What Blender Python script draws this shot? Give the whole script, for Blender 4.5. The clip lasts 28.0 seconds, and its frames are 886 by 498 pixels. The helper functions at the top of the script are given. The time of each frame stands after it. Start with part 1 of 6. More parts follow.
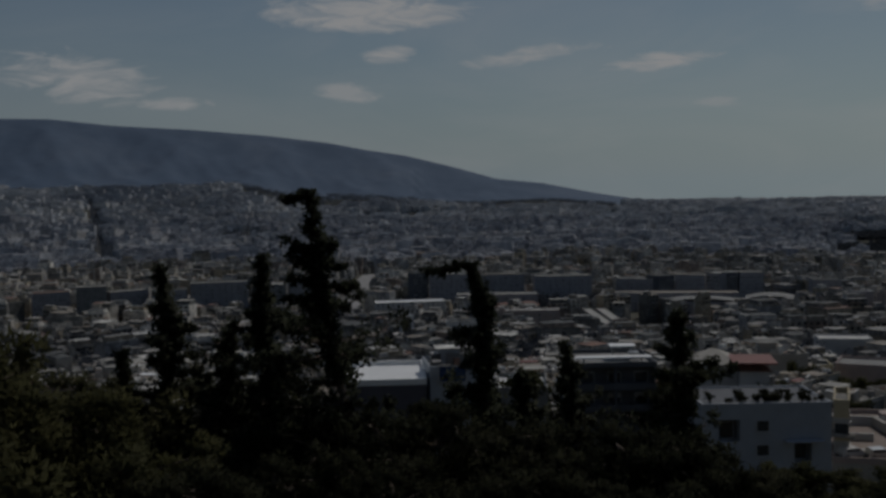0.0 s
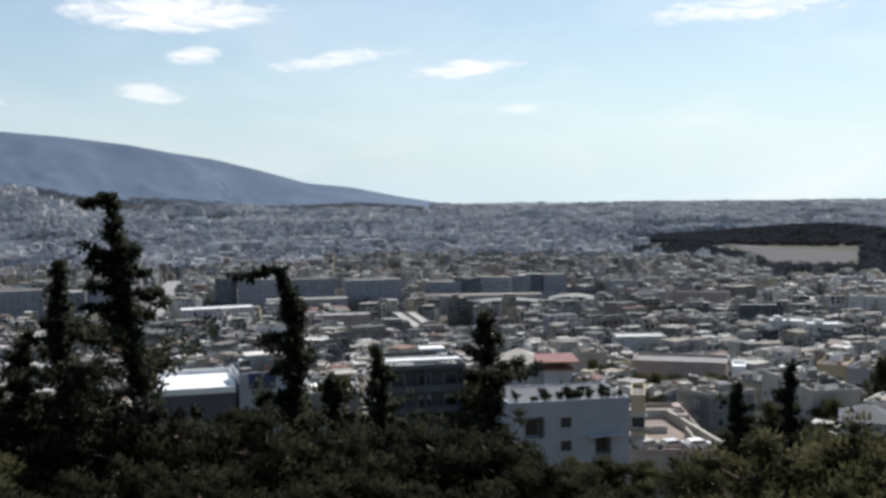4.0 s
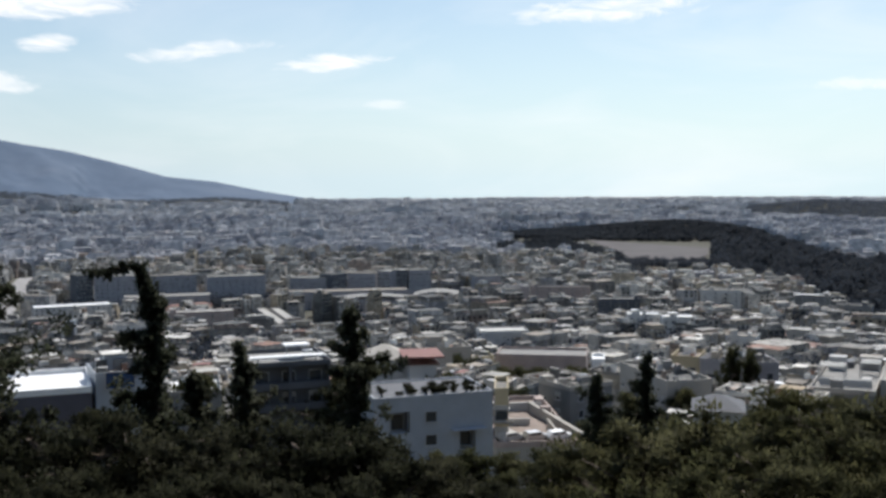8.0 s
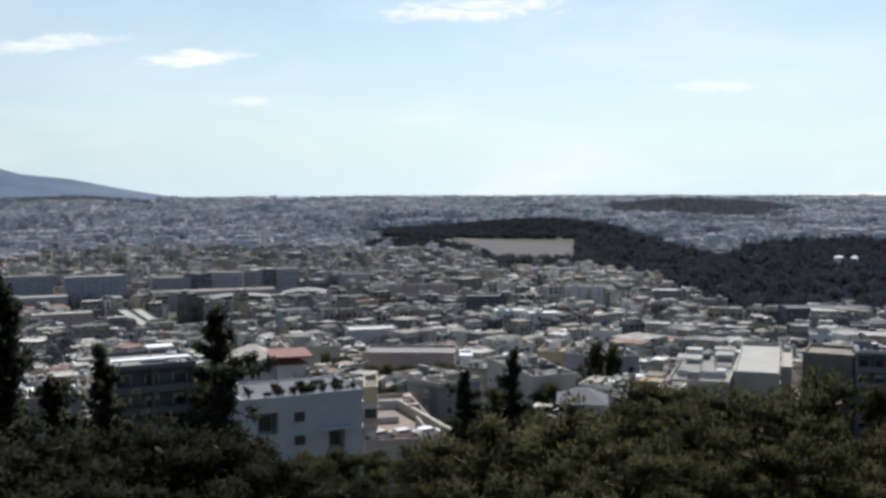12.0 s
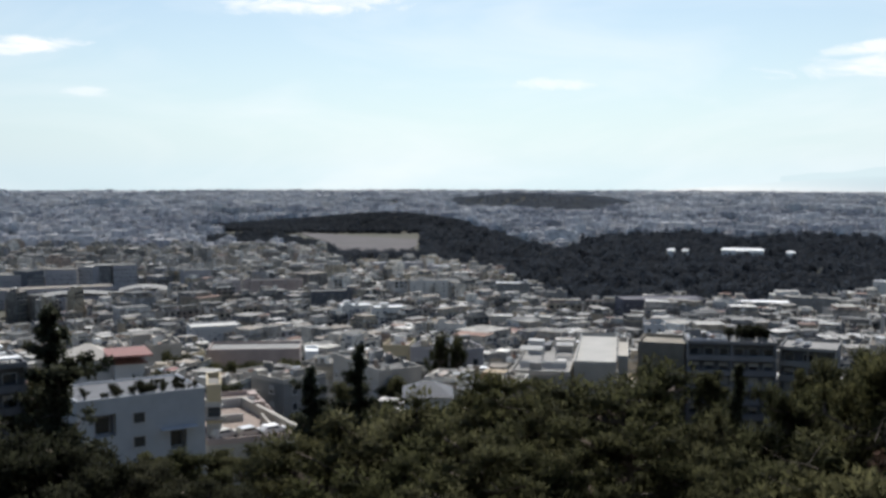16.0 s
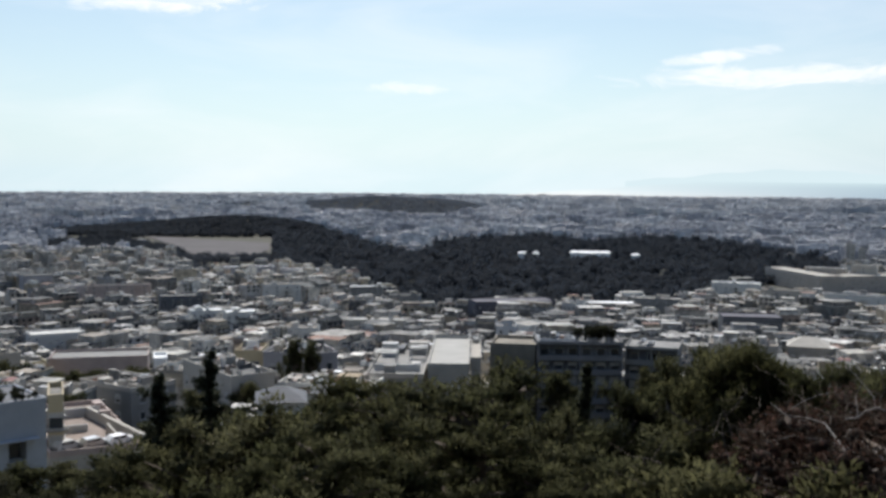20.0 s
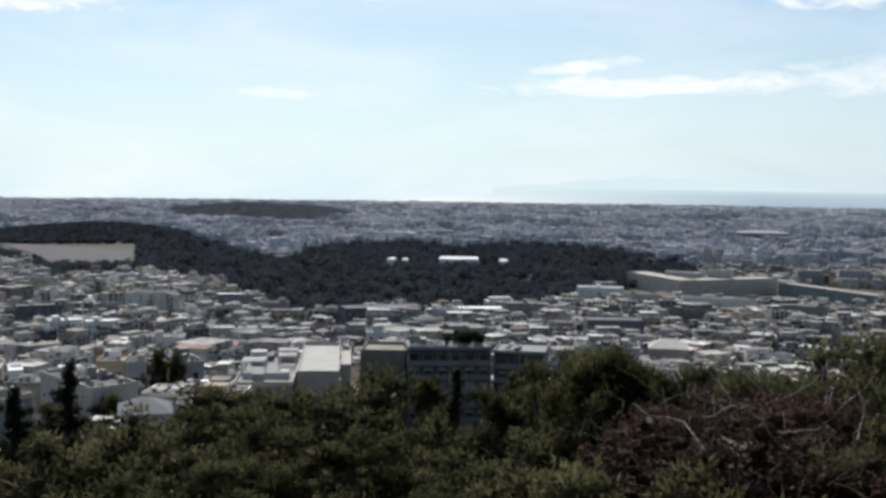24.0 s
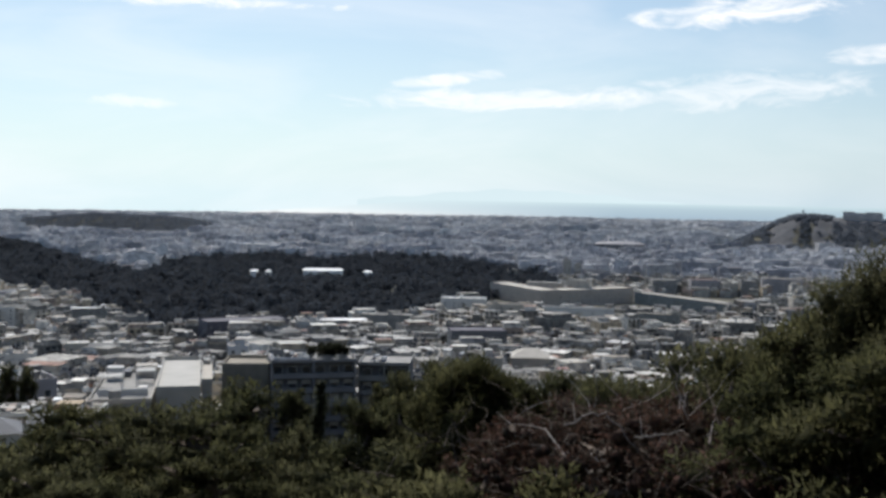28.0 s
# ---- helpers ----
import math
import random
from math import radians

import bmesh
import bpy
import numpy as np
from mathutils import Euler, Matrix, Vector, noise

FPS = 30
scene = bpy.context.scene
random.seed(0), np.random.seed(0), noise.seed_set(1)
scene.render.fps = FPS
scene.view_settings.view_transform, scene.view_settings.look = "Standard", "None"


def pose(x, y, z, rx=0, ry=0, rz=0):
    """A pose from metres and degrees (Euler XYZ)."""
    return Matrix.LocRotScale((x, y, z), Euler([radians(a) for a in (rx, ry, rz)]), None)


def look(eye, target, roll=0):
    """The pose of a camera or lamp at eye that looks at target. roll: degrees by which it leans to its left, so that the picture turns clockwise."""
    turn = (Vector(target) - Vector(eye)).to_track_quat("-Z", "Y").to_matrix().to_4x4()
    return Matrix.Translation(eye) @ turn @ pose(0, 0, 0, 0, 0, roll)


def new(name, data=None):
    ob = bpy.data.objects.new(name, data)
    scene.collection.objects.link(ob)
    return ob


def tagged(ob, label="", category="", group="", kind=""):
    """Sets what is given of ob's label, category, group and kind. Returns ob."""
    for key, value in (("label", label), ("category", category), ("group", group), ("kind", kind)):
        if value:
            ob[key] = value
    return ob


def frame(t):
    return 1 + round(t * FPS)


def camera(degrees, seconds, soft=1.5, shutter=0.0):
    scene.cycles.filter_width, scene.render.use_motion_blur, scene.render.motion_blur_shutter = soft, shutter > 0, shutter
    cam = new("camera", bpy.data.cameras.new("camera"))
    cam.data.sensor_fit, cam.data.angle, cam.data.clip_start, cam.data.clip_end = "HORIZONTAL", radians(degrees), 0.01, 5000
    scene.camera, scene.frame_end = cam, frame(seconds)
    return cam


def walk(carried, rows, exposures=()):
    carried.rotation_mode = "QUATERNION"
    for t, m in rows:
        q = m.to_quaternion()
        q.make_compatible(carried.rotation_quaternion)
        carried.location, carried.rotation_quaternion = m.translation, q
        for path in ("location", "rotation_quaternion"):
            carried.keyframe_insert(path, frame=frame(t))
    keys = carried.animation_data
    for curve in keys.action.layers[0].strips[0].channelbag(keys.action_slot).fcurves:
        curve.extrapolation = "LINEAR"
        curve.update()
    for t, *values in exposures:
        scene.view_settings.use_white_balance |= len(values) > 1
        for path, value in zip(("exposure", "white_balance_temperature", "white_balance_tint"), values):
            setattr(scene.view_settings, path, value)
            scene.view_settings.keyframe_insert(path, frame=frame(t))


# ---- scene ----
from math import sin, cos, tan, pi, hypot, atan2, degrees, exp

EYE = 122.0      # the camera's height over the city plain

# ---------------------------------------------------------------- camera
cam = camera(45.4, 28.0, soft=3.2)
PATH = [
    (0.0, 6.62, -3.55, 1.09),
    (0.5, 5.00, -3.50, 1.15),
    (1.0, 3.97, -3.52, 1.10),
    (1.5, 2.54, -3.40, 1.21),
    (2.0, 1.40, -3.32, 1.11),
    (2.5, 0.00, -3.30, 0.96),
    (3.0, -1.09, -3.31, 1.04),
    (3.5, -2.45, -3.42, 0.86),
    (4.0, -3.64, -3.49, 0.87),
    (4.5, -4.84, -3.40, 0.88),
    (6.5, -8.18, -3.37, 0.77),
    (7.0, -9.02, -3.45, 0.61),
    (7.5, -10.10, -3.66, 0.48),
    (8.0, -10.89, -3.81, 0.39),
    (8.5, -11.78, -3.93, 0.39),
    (9.0, -12.35, -3.98, 0.48),
    (9.5, -13.25, -4.00, 0.52),
    (10.0, -14.03, -4.03, 0.49),
    (10.5, -14.91, -4.04, 0.41),
    (11.0, -15.68, -4.03, 0.41),
    (11.5, -16.77, -4.02, 0.29),
    (13.5, -21.83, -3.80, 0.23),
    (14.0, -23.07, -3.93, 0.11),
    (14.5, -24.42, -3.97, 0.08),
    (15.0, -25.27, -4.05, 0.05),
    (15.5, -25.91, -4.18, -0.07),
    (16.0, -26.36, -4.25, -0.09),
    (16.5, -27.12, -4.27, -0.12),
    (17.0, -27.88, -4.19, 0.06),
    (17.5, -28.79, -4.07, 0.01),
    (18.0, -29.54, -4.03, -0.12),
    (18.5, -30.69, -4.05, -0.52),
    (19.0, -31.72, -4.07, -0.53),
    (19.5, -33.13, -4.06, -0.46),
    (20.0, -34.24, -4.03, -0.49),
    (20.5, -35.37, -4.01, -0.57),
    (21.0, -36.18, -4.05, -0.71),
    (21.5, -37.26, -4.01, -0.74),
    (23.5, -40.55, -3.63, -0.54),
    (24.0, -41.28, -3.62, -0.75),
    (24.5, -42.13, -3.53, -0.79),
    (25.0, -42.92, -3.47, -0.67),
    (25.5, -43.92, -3.37, -0.41),
    (26.0, -45.12, -3.19, -0.32),
    (26.5, -46.19, -3.05, -0.43),
    (27.0, -47.14, -2.96, -0.63),
    (27.5, -47.92, -2.91, -0.69),
    (28.0, -48.61, -2.89, -0.97),
]
walk(cam, [(t, pose(0.05, 0.05, EYE, 90 + p, r, w)) for t, w, p, r in PATH],
     exposures=[(0.0, -2.2), (0.5, -1.57), (1.0, -1.17), (1.5, -0.82), (2.0, -0.47), (2.5, -0.17), (3.0, 0.05), (28.0, 0.05)])

# ---------------------------------------------------------------- sky and sun
SUN_AZ, SUN_EL = 30.0, 50.0
world = bpy.data.worlds.new("sky")
scene.world = world
world.use_nodes = True
wn, wl = world.node_tree.nodes, world.node_tree.links
wn.clear()


def wnode(kind, **sets):
    n = wn.new(kind)
    for k, v in sets.items():
        n.inputs[k].default_value = v
    return n


def wmath(op, a, b=None, clamp=False):
    n = wn.new("ShaderNodeMath")
    n.operation, n.use_clamp = op, clamp
    for i, v in enumerate((a, b)):
        if v is None:
            continue
        if isinstance(v, (int, float)):
            n.inputs[i].default_value = v
        else:
            wl.new(v, n.inputs[i])
    return n.outputs[0]


sky = wn.new("ShaderNodeTexSky")
sky.sky_type, sky.sun_disc = "NISHITA", False
sky.sun_elevation, sky.sun_rotation = radians(SUN_EL), radians(SUN_AZ)
sky.altitude, sky.air_density, sky.dust_density, sky.ozone_density = 150, 1.0, 0.6, 2.5
coord = wn.new("ShaderNodeTexCoord")
sep = wn.new("ShaderNodeSeparateXYZ")
wl.new(coord.outputs["Generated"], sep.inputs[0])
azim = wmath("MULTIPLY", wmath("ARCTAN2", sep.outputs[0], sep.outputs[1]), 180 / pi)
elev = wmath("MULTIPLY", wmath("ARCSINE", sep.outputs[2]), 180 / pi)
comb = wn.new("ShaderNodeCombineXYZ")
wl.new(wmath("MULTIPLY", azim, 0.16), comb.inputs[0])
wl.new(wmath("MULTIPLY", elev, 0.55), comb.inputs[1])
veil = wnode("ShaderNodeTexNoise", Scale=0.42, Detail=6.0, Roughness=0.55, Distortion=0.6)
fine = wnode("ShaderNodeTexNoise", Scale=2.0, Detail=9.0, Roughness=0.66, Distortion=1.1)
wl.new(comb.outputs[0], veil.inputs["Vector"])
wl.new(comb.outputs[0], fine.inputs["Vector"])
wob = wmath("MULTIPLY", wmath("SUBTRACT", fine.outputs[0], 0.48), 3.6)


def cloud(az, el, half_w, half_h, lean, power):
    """One fair-weather cloud: an ellipse in the sky, frayed by noise."""
    da = wmath("SUBTRACT", azim, az)
    de = wmath("SUBTRACT", wmath("SUBTRACT", elev, el), wmath("MULTIPLY", da, lean))
    q = wmath("ADD", wmath("POWER", wmath("ABSOLUTE", wmath("DIVIDE", da, half_w)), 2.0),
              wmath("POWER", wmath("ABSOLUTE", wmath("DIVIDE", de, half_h)), 2.0))
    v = wmath("SUBTRACT", 1.0, wmath("ADD", q, wob), True)
    return wmath("MULTIPLY", wmath("MINIMUM", wmath("MULTIPLY", wmath("POWER", v, 1.15), 0.95), 1.0), power)


CLOUDS = [(-10.0, 9.1, 6.2, 1.1, 0.0, 1.0), (-9.4, 6.9, 1.6, 0.5, 0.05, 1.0), (-1.5, 6.75, 4.4, 0.5, 0.11, 0.75), (4.7, 6.15, 3.5, 0.48, 0.07, 1.0),
          (-11.6, 4.9, 2.0, 0.6, -0.1, 0.7), (-20.6, 4.35, 2.4, 0.5, 0.0, 0.8), (-25.6, 5.7, 4.4, 1.5, -0.1, 0.9), (19.8, 8.8, 5.6, 0.75, 0.03, 1.0), (7.8, 4.0, 1.6, 0.35, 0.0, 0.5),
          (32.2, 4.6, 3.6, 0.4, 0.0, 0.6), (53.0, 5.2, 10.5, 0.75, 0.02, 0.8), (48.8, 6.2, 3.6, 0.4, 0.1, 0.8), (64.5, 5.6, 7.0, 1.2, 0.05, 0.6), (63.9, 9.6, 6.0, 0.85, 0.05, 1.0),
          (35.2, 9.8, 9.5, 0.45, 0.0, 0.9), (70.5, 7.4, 3.0, 0.6, 0.05, 0.8)]
total = None
for c in CLOUDS:
    v = cloud(*c)
    total = v if total is None else wmath("MAXIMUM", total, v)
# thin high veil, thicker low over the horizon
ramp = wn.new("ShaderNodeValToRGB")
ramp.color_ramp.elements[0].position, ramp.color_ramp.elements[1].position = 0.42, 0.78
wl.new(veil.outputs[0], ramp.inputs[0])
sunward = wmath("ADD", 0.15, wmath("MULTIPLY", wmath("POWER", wmath("MAXIMUM", wmath("COSINE", wmath("MULTIPLY", wmath("SUBTRACT", azim, SUN_AZ), pi / 180)), 0.0), 2.2), 0.85))
thin = wmath("MULTIPLY", wmath("MULTIPLY", ramp.outputs[0], sunward), 0.42)
cover = wmath("MAXIMUM", total, thin, True)
# summer haze, thicker towards the horizon
low = wmath("POWER", 2.718, wmath("MULTIPLY", wmath("MAXIMUM", elev, 0.0), -0.10))
haze = wn.new("ShaderNodeMix")
haze.data_type = "RGBA"
wl.new(wmath("MULTIPLY", low, 0.85), haze.inputs["Factor"])
wl.new(sky.outputs[0], haze.inputs["A"])
tint = wn.new("ShaderNodeMix")
tint.data_type = "RGBA"
tint.inputs["A"].default_value, tint.inputs["B"].default_value = (5.0, 6.4, 7.6, 1), (7.3, 9.3, 10.2, 1)
wl.new(wmath("POWER", wmath("MAXIMUM", wmath("COSINE", wmath("MULTIPLY", wmath("SUBTRACT", azim, SUN_AZ), pi / 180)), 0.0), 4.0), tint.inputs["Factor"])
wl.new(tint.outputs["Result"], haze.inputs["B"])
mix = wn.new("ShaderNodeMix")
mix.data_type = "RGBA"
wl.new(cover, mix.inputs["Factor"])
wl.new(haze.outputs["Result"], mix.inputs["A"])
mix.inputs["B"].default_value = (10.5, 10.6, 10.8, 1)
back = wnode("ShaderNodeBackground", Strength=0.10)
wl.new(mix.outputs["Result"], back.inputs["Color"])
wout = wn.new("ShaderNodeOutputWorld")
wl.new(back.outputs[0], wout.inputs[0])

sun_data = bpy.data.lights.new("sun", "SUN")
sun_data.energy, sun_data.angle, sun_data.color = 4.5, radians(0.5), (1.0, 0.97, 0.93)
sun = new("sun", sun_data)
a, e = radians(SUN_AZ), radians(SUN_EL)
sun.matrix_world = look((400 * sin(a) * cos(e), 400 * cos(a) * cos(e), 400 * sin(e)), (0, 0, 0))


# ---------------------------------------------------------------- materials
class Mat:
    """A small builder for procedural materials."""

    def __init__(self, name, rough=0.8, metal=0.0):
        self.m = bpy.data.materials.new(name)
        self.m.use_nodes = True
        self.n, self.l = self.m.node_tree.nodes, self.m.node_tree.links
        self.b = self.n["Principled BSDF"]
        self.b.inputs["Roughness"].default_value, self.b.inputs["Metallic"].default_value = rough, metal
        self.obj = self.n.new("ShaderNodeTexCoord").outputs["Object"]
        self.geo = self.n.new("ShaderNodeNewGeometry")
        self.info = self.n.new("ShaderNodeObjectInfo")

    def noise(self, scale, detail=4.0, rough=0.55, world_space=True):
        n = self.n.new("ShaderNodeTexNoise")
        n.inputs["Scale"].default_value, n.inputs["Detail"].default_value, n.inputs["Roughness"].default_value = scale, detail, rough
        self.l.new(self.geo.outputs["Position"] if world_space else self.obj, n.inputs["Vector"])
        return n.outputs[0]

    def ramp(self, value, stops, constant=False):
        n = self.n.new("ShaderNodeValToRGB")
        r = n.color_ramp
        if constant:
            r.interpolation = "CONSTANT"
        while len(r.elements) < len(stops):
            r.elements.new(0.5)
        for el, (p, c) in zip(r.elements, stops):
            el.position, el.color = p, (*c, 1) if len(c) == 3 else c
        self.l.new(value, n.inputs[0])
        return n.outputs[0]

    def mixed(self, fac, a, b, blend="MIX"):
        n = self.n.new("ShaderNodeMix")
        n.data_type, n.blend_type = "RGBA", blend
        for key, v in (("Factor", fac), ("A", a), ("B", b)):
            if isinstance(v, (int, float)):
                n.inputs[key].default_value = v
            elif isinstance(v, tuple):
                n.inputs[key].default_value = (*v, 1)
            else:
                self.l.new(v, n.inputs[key])
        return n.outputs["Result"]

    def grey(self, value, lo, hi):
        n = self.n.new("ShaderNodeMapRange")
        n.inputs[3].default_value, n.inputs[4].default_value = lo, hi
        self.l.new(value, n.inputs[0])
        return n.outputs[0]

    def colour(self, c):
        if isinstance(c, tuple):
            self.b.inputs["Base Color"].default_value = (*c, 1)
        else:
            self.l.new(c, self.b.inputs["Base Color"])
        return self

    def bump(self, value, strength, distance):
        n = self.n.new("ShaderNodeBump")
        n.inputs["Strength"].default_value, n.inputs["Distance"].default_value = strength, distance
        self.l.new(value, n.inputs["Height"])
        self.l.new(n.outputs[0], self.b.inputs["Normal"])
        return self

    def leafy(self, c, amount):
        """Lets part of the light through, as leaves do."""
        t = self.n.new("ShaderNodeBsdfTranslucent")
        if isinstance(c, tuple):
            t.inputs[0].default_value = (*c, 1)
        else:
            self.l.new(c, t.inputs[0])
        mx = self.n.new("ShaderNodeMixShader")
        mx.inputs[0].default_value = amount
        self.l.new(self.b.outputs[0], mx.inputs[1])
        self.l.new(t.outputs[0], mx.inputs[2])
        self.l.new(mx.outputs[0], self.n["Material Output"].inputs[0])
        return self


def plaster(name, stops, per_object, stain=0.35, rough=0.85, patch=0.5, cell=0.42):
    """Painted render or concrete: a palette picked at random, with rain stains and grime."""
    k = Mat(name, rough)
    pick = k.info.outputs["Random"] if per_object else k.geo.outputs["Random Per Island"]
    base = k.ramp(pick, stops, True)
    dirt = k.ramp(k.noise(0.23, 6), [(0.35, (0.62, 0.6, 0.57)), (0.65, (1, 1, 1))])
    grain = k.ramp(k.noise(2.1, 5), [(0.3, (0.86, 0.85, 0.83)), (0.7, (1, 1, 1))])
    c = k.mixed(stain, base, k.mixed(1.0, base, dirt, "MULTIPLY"))
    c = k.mixed(0.8, c, k.mixed(1.0, c, grain, "MULTIPLY"))
    vor = k.n.new("ShaderNodeTexVoronoi")
    vor.inputs["Scale"].default_value = cell
    k.l.new(k.geo.outputs["Position"], vor.inputs["Vector"])
    c = k.mixed(patch, c, k.mixed(1.0, c, k.ramp(vor.outputs["Color"], [(0.25, (0.38, 0.38, 0.39)), (0.5, (0.95, 0.95, 0.94)), (0.72, (1.5, 1.48, 1.44))]), "MULTIPLY"))
    quarter = k.ramp(k.noise(0.0032, 3), [(0.36, (0.72, 0.73, 0.75)), (0.62, (1.12, 1.11, 1.08))])
    k.colour(k.mixed(1.0, c, quarter, "MULTIPLY")).bump(k.noise(3.0, 5), 0.25, 0.05)
    return k.m


WALLS = [(0.0, (0.428, 0.404, 0.368)), (0.15, (0.286, 0.272, 0.25)), (0.27, (0.571, 0.532, 0.475)), (0.42, (0.194, 0.188, 0.176)), (0.52, (0.408, 0.36, 0.29)),
         (0.61, (0.163, 0.163, 0.154)), (0.69, (0.459, 0.394, 0.3)), (0.76, (0.357, 0.286, 0.242)), (0.82, (0.398, 0.394, 0.392)), (0.89, (0.775, 0.744, 0.687))]
# wall palette with distance haze mixed in: bluish, low contrast
HAZEWALLS = [(0.0, (0.54, 0.55, 0.582)), (0.28, (0.41, 0.42, 0.454)), (0.5, (0.648, 0.654, 0.683)), (0.68, (0.335, 0.343, 0.375)), (0.84, (0.562, 0.55, 0.549))]
ROOFS = [(0.0, (0.32, 0.31, 0.29)), (0.15, (0.21, 0.205, 0.195)), (0.30, (0.39, 0.375, 0.345)), (0.43, (0.13, 0.13, 0.125)), (0.55, (0.30, 0.265, 0.225)),
         (0.66, (0.66, 0.65, 0.62)), (0.75, (0.11, 0.115, 0.115)), (0.86, (0.47, 0.46, 0.43)), (0.95, (0.26, 0.15, 0.115))]
CLUTTER = [(0.0, (0.78, 0.77, 0.74)), (0.32, (0.12, 0.12, 0.12)), (0.52, (0.42, 0.40, 0.37)), (0.72, (0.84, 0.84, 0.82)), (0.84, (0.20, 0.19, 0.18)), (0.93, (0.34, 0.20, 0.15))]
# outermost walls and far roofs, paler and bluer from painted haze
PALEHAZEWALLS = [(0.0, (0.60, 0.61, 0.63)), (0.3, (0.50, 0.505, 0.525)), (0.55, (0.70, 0.70, 0.71)), (0.75, (0.44, 0.445, 0.46)), (0.88, (0.62, 0.605, 0.59))]
HAZEROOFS = [(0.0, (0.389, 0.392, 0.42)), (0.28, (0.324, 0.327, 0.353)), (0.52, (0.443, 0.441, 0.454)), (0.66, (0.281, 0.283, 0.308)), (0.90, (0.648, 0.649, 0.661)),
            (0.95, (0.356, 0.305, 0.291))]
m_wall = plaster("painted_plaster", WALLS, True)
m_roof = plaster("roof_screed", ROOFS, True, 0.7)
m_wall_joined = plaster("town_plaster", WALLS, False)
m_roof_joined = plaster("town_roof_screed", ROOFS, False, 0.6)
m_clutter = plaster("rooftop_fittings", CLUTTER, False, 0.3)
# far quarters carry their haze in the base colour
m_wall_far = plaster("haze_tinted_plaster", HAZEWALLS, False, patch=0.4, cell=0.16)
m_wall_pale = plaster("hazy_suburb_plaster", PALEHAZEWALLS, False, 0.2)
m_roof_far = plaster("haze_tinted_roof", HAZEROOFS, False, 0.4, patch=0.5, cell=0.12)


def simple(name, c, rough=0.8, metal=0.0, vary=0.25, scale=1.0, bump=0.2):
    k = Mat(name, rough, metal)
    lo = tuple(v * (1 - vary) for v in c)
    hi = tuple(min(1, v * (1 + vary * 0.6)) for v in c)
    f = k.noise(scale, 6)
    k.colour(k.ramp(f, [(0.3, lo), (0.7, hi)])).bump(k.noise(scale * 7, 4), bump, 0.02)
    return k.m


m_white = simple("white_plaster", (0.50, 0.495, 0.475), 0.85, vary=0.10, scale=0.4)
m_chalk = simple("chalk_white_plaster", (0.64, 0.62, 0.575), 0.85, vary=0.12, scale=0.3)
m_house = simple("pale_blue_grey_plaster", (0.40, 0.425, 0.455), 0.85, vary=0.12, scale=0.4)
m_cream = simple("cream_plaster", (0.50, 0.42, 0.27), 0.85, vary=0.12, scale=0.4)
m_beige = simple("beige_concrete", (0.42, 0.39, 0.34), 0.85, vary=0.12, scale=0.3)
m_slate = simple("slate_grey_render", (0.335, 0.322, 0.325), 0.85, vary=0.2, scale=0.15)
m_rose = simple("pinkish_plaster", (0.43, 0.345, 0.305), 0.85, vary=0.15, scale=0.3)
m_lavender = simple("lavender_grey_render", (0.375, 0.36, 0.365), 0.85, vary=0.15, scale=0.3)
m_plum = simple("dark_plum_render", (0.105, 0.10, 0.118), 0.85, vary=0.25, scale=0.2)
m_greenish = simple("green_grey_render", (0.20, 0.215, 0.205), 0.85, vary=0.2, scale=0.2)
m_oxblood = simple("dark_red_paint", (0.20, 0.07, 0.055), 0.7, vary=0.2, scale=0.5)
m_concrete = simple("pale_roof_concrete", (0.40, 0.387, 0.352), 0.85, vary=0.12, scale=0.2)
m_band = simple("grey_brown_balcony_paint", (0.215, 0.212, 0.217), 0.85, vary=0.2, scale=0.3)
m_ochre = simple("weathered_ochre_render", (0.27, 0.24, 0.19), 0.9, vary=0.3, scale=0.25)
m_grey = simple("grey_concrete", (0.25, 0.243, 0.228), 0.85, vary=0.2, scale=0.3)
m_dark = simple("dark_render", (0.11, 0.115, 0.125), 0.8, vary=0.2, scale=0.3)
m_brightroof = simple("white_roof_membrane", (0.86, 0.86, 0.84), 0.7, vary=0.08, scale=0.3)
m_tile = simple("terracotta_tiles", (0.30, 0.15, 0.11), 0.75, vary=0.3, scale=1.5)
m_terrace = simple("terrace_tiles", (0.24, 0.185, 0.15), 0.8, vary=0.25, scale=0.6)
m_metal = simple("galvanised_metal", (0.45, 0.46, 0.47), 0.4, 0.8, 0.15, 2.0)
m_shutter = simple("grey_shutter", (0.42, 0.41, 0.39), 0.6, vary=0.15, scale=3)
m_awning = simple("faded_awning_cloth", (0.38, 0.30, 0.20), 0.9, vary=0.2, scale=2)
m_bark = simple("grey_brown_bark", (0.11, 0.085, 0.065), 0.95, vary=0.45, scale=6, bump=0.8)
m_deadwood = simple("bleached_dead_wood", (0.25, 0.22, 0.20), 0.9, vary=0.35, scale=9, bump=0.6)
m_road = simple("asphalt", (0.055, 0.055, 0.056), 0.9, vary=0.3, scale=0.4)
m_paleroad = simple("pale_worn_asphalt", (0.30, 0.29, 0.28), 0.9, vary=0.15, scale=0.1)
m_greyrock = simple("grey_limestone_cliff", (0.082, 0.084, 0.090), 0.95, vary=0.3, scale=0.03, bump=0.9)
m_oldstone = simple("old_grey_masonry", (0.45, 0.43, 0.415), 0.9, vary=0.25, scale=0.08)
m_marble = simple("weathered_marble", (0.46, 0.39, 0.325), 0.7, vary=0.15, scale=0.2)
m_field = simple("dry_sand_and_marble", (0.088, 0.078, 0.076), 0.95, vary=0.2, scale=0.02)
k = Mat("window_glass", 0.08)
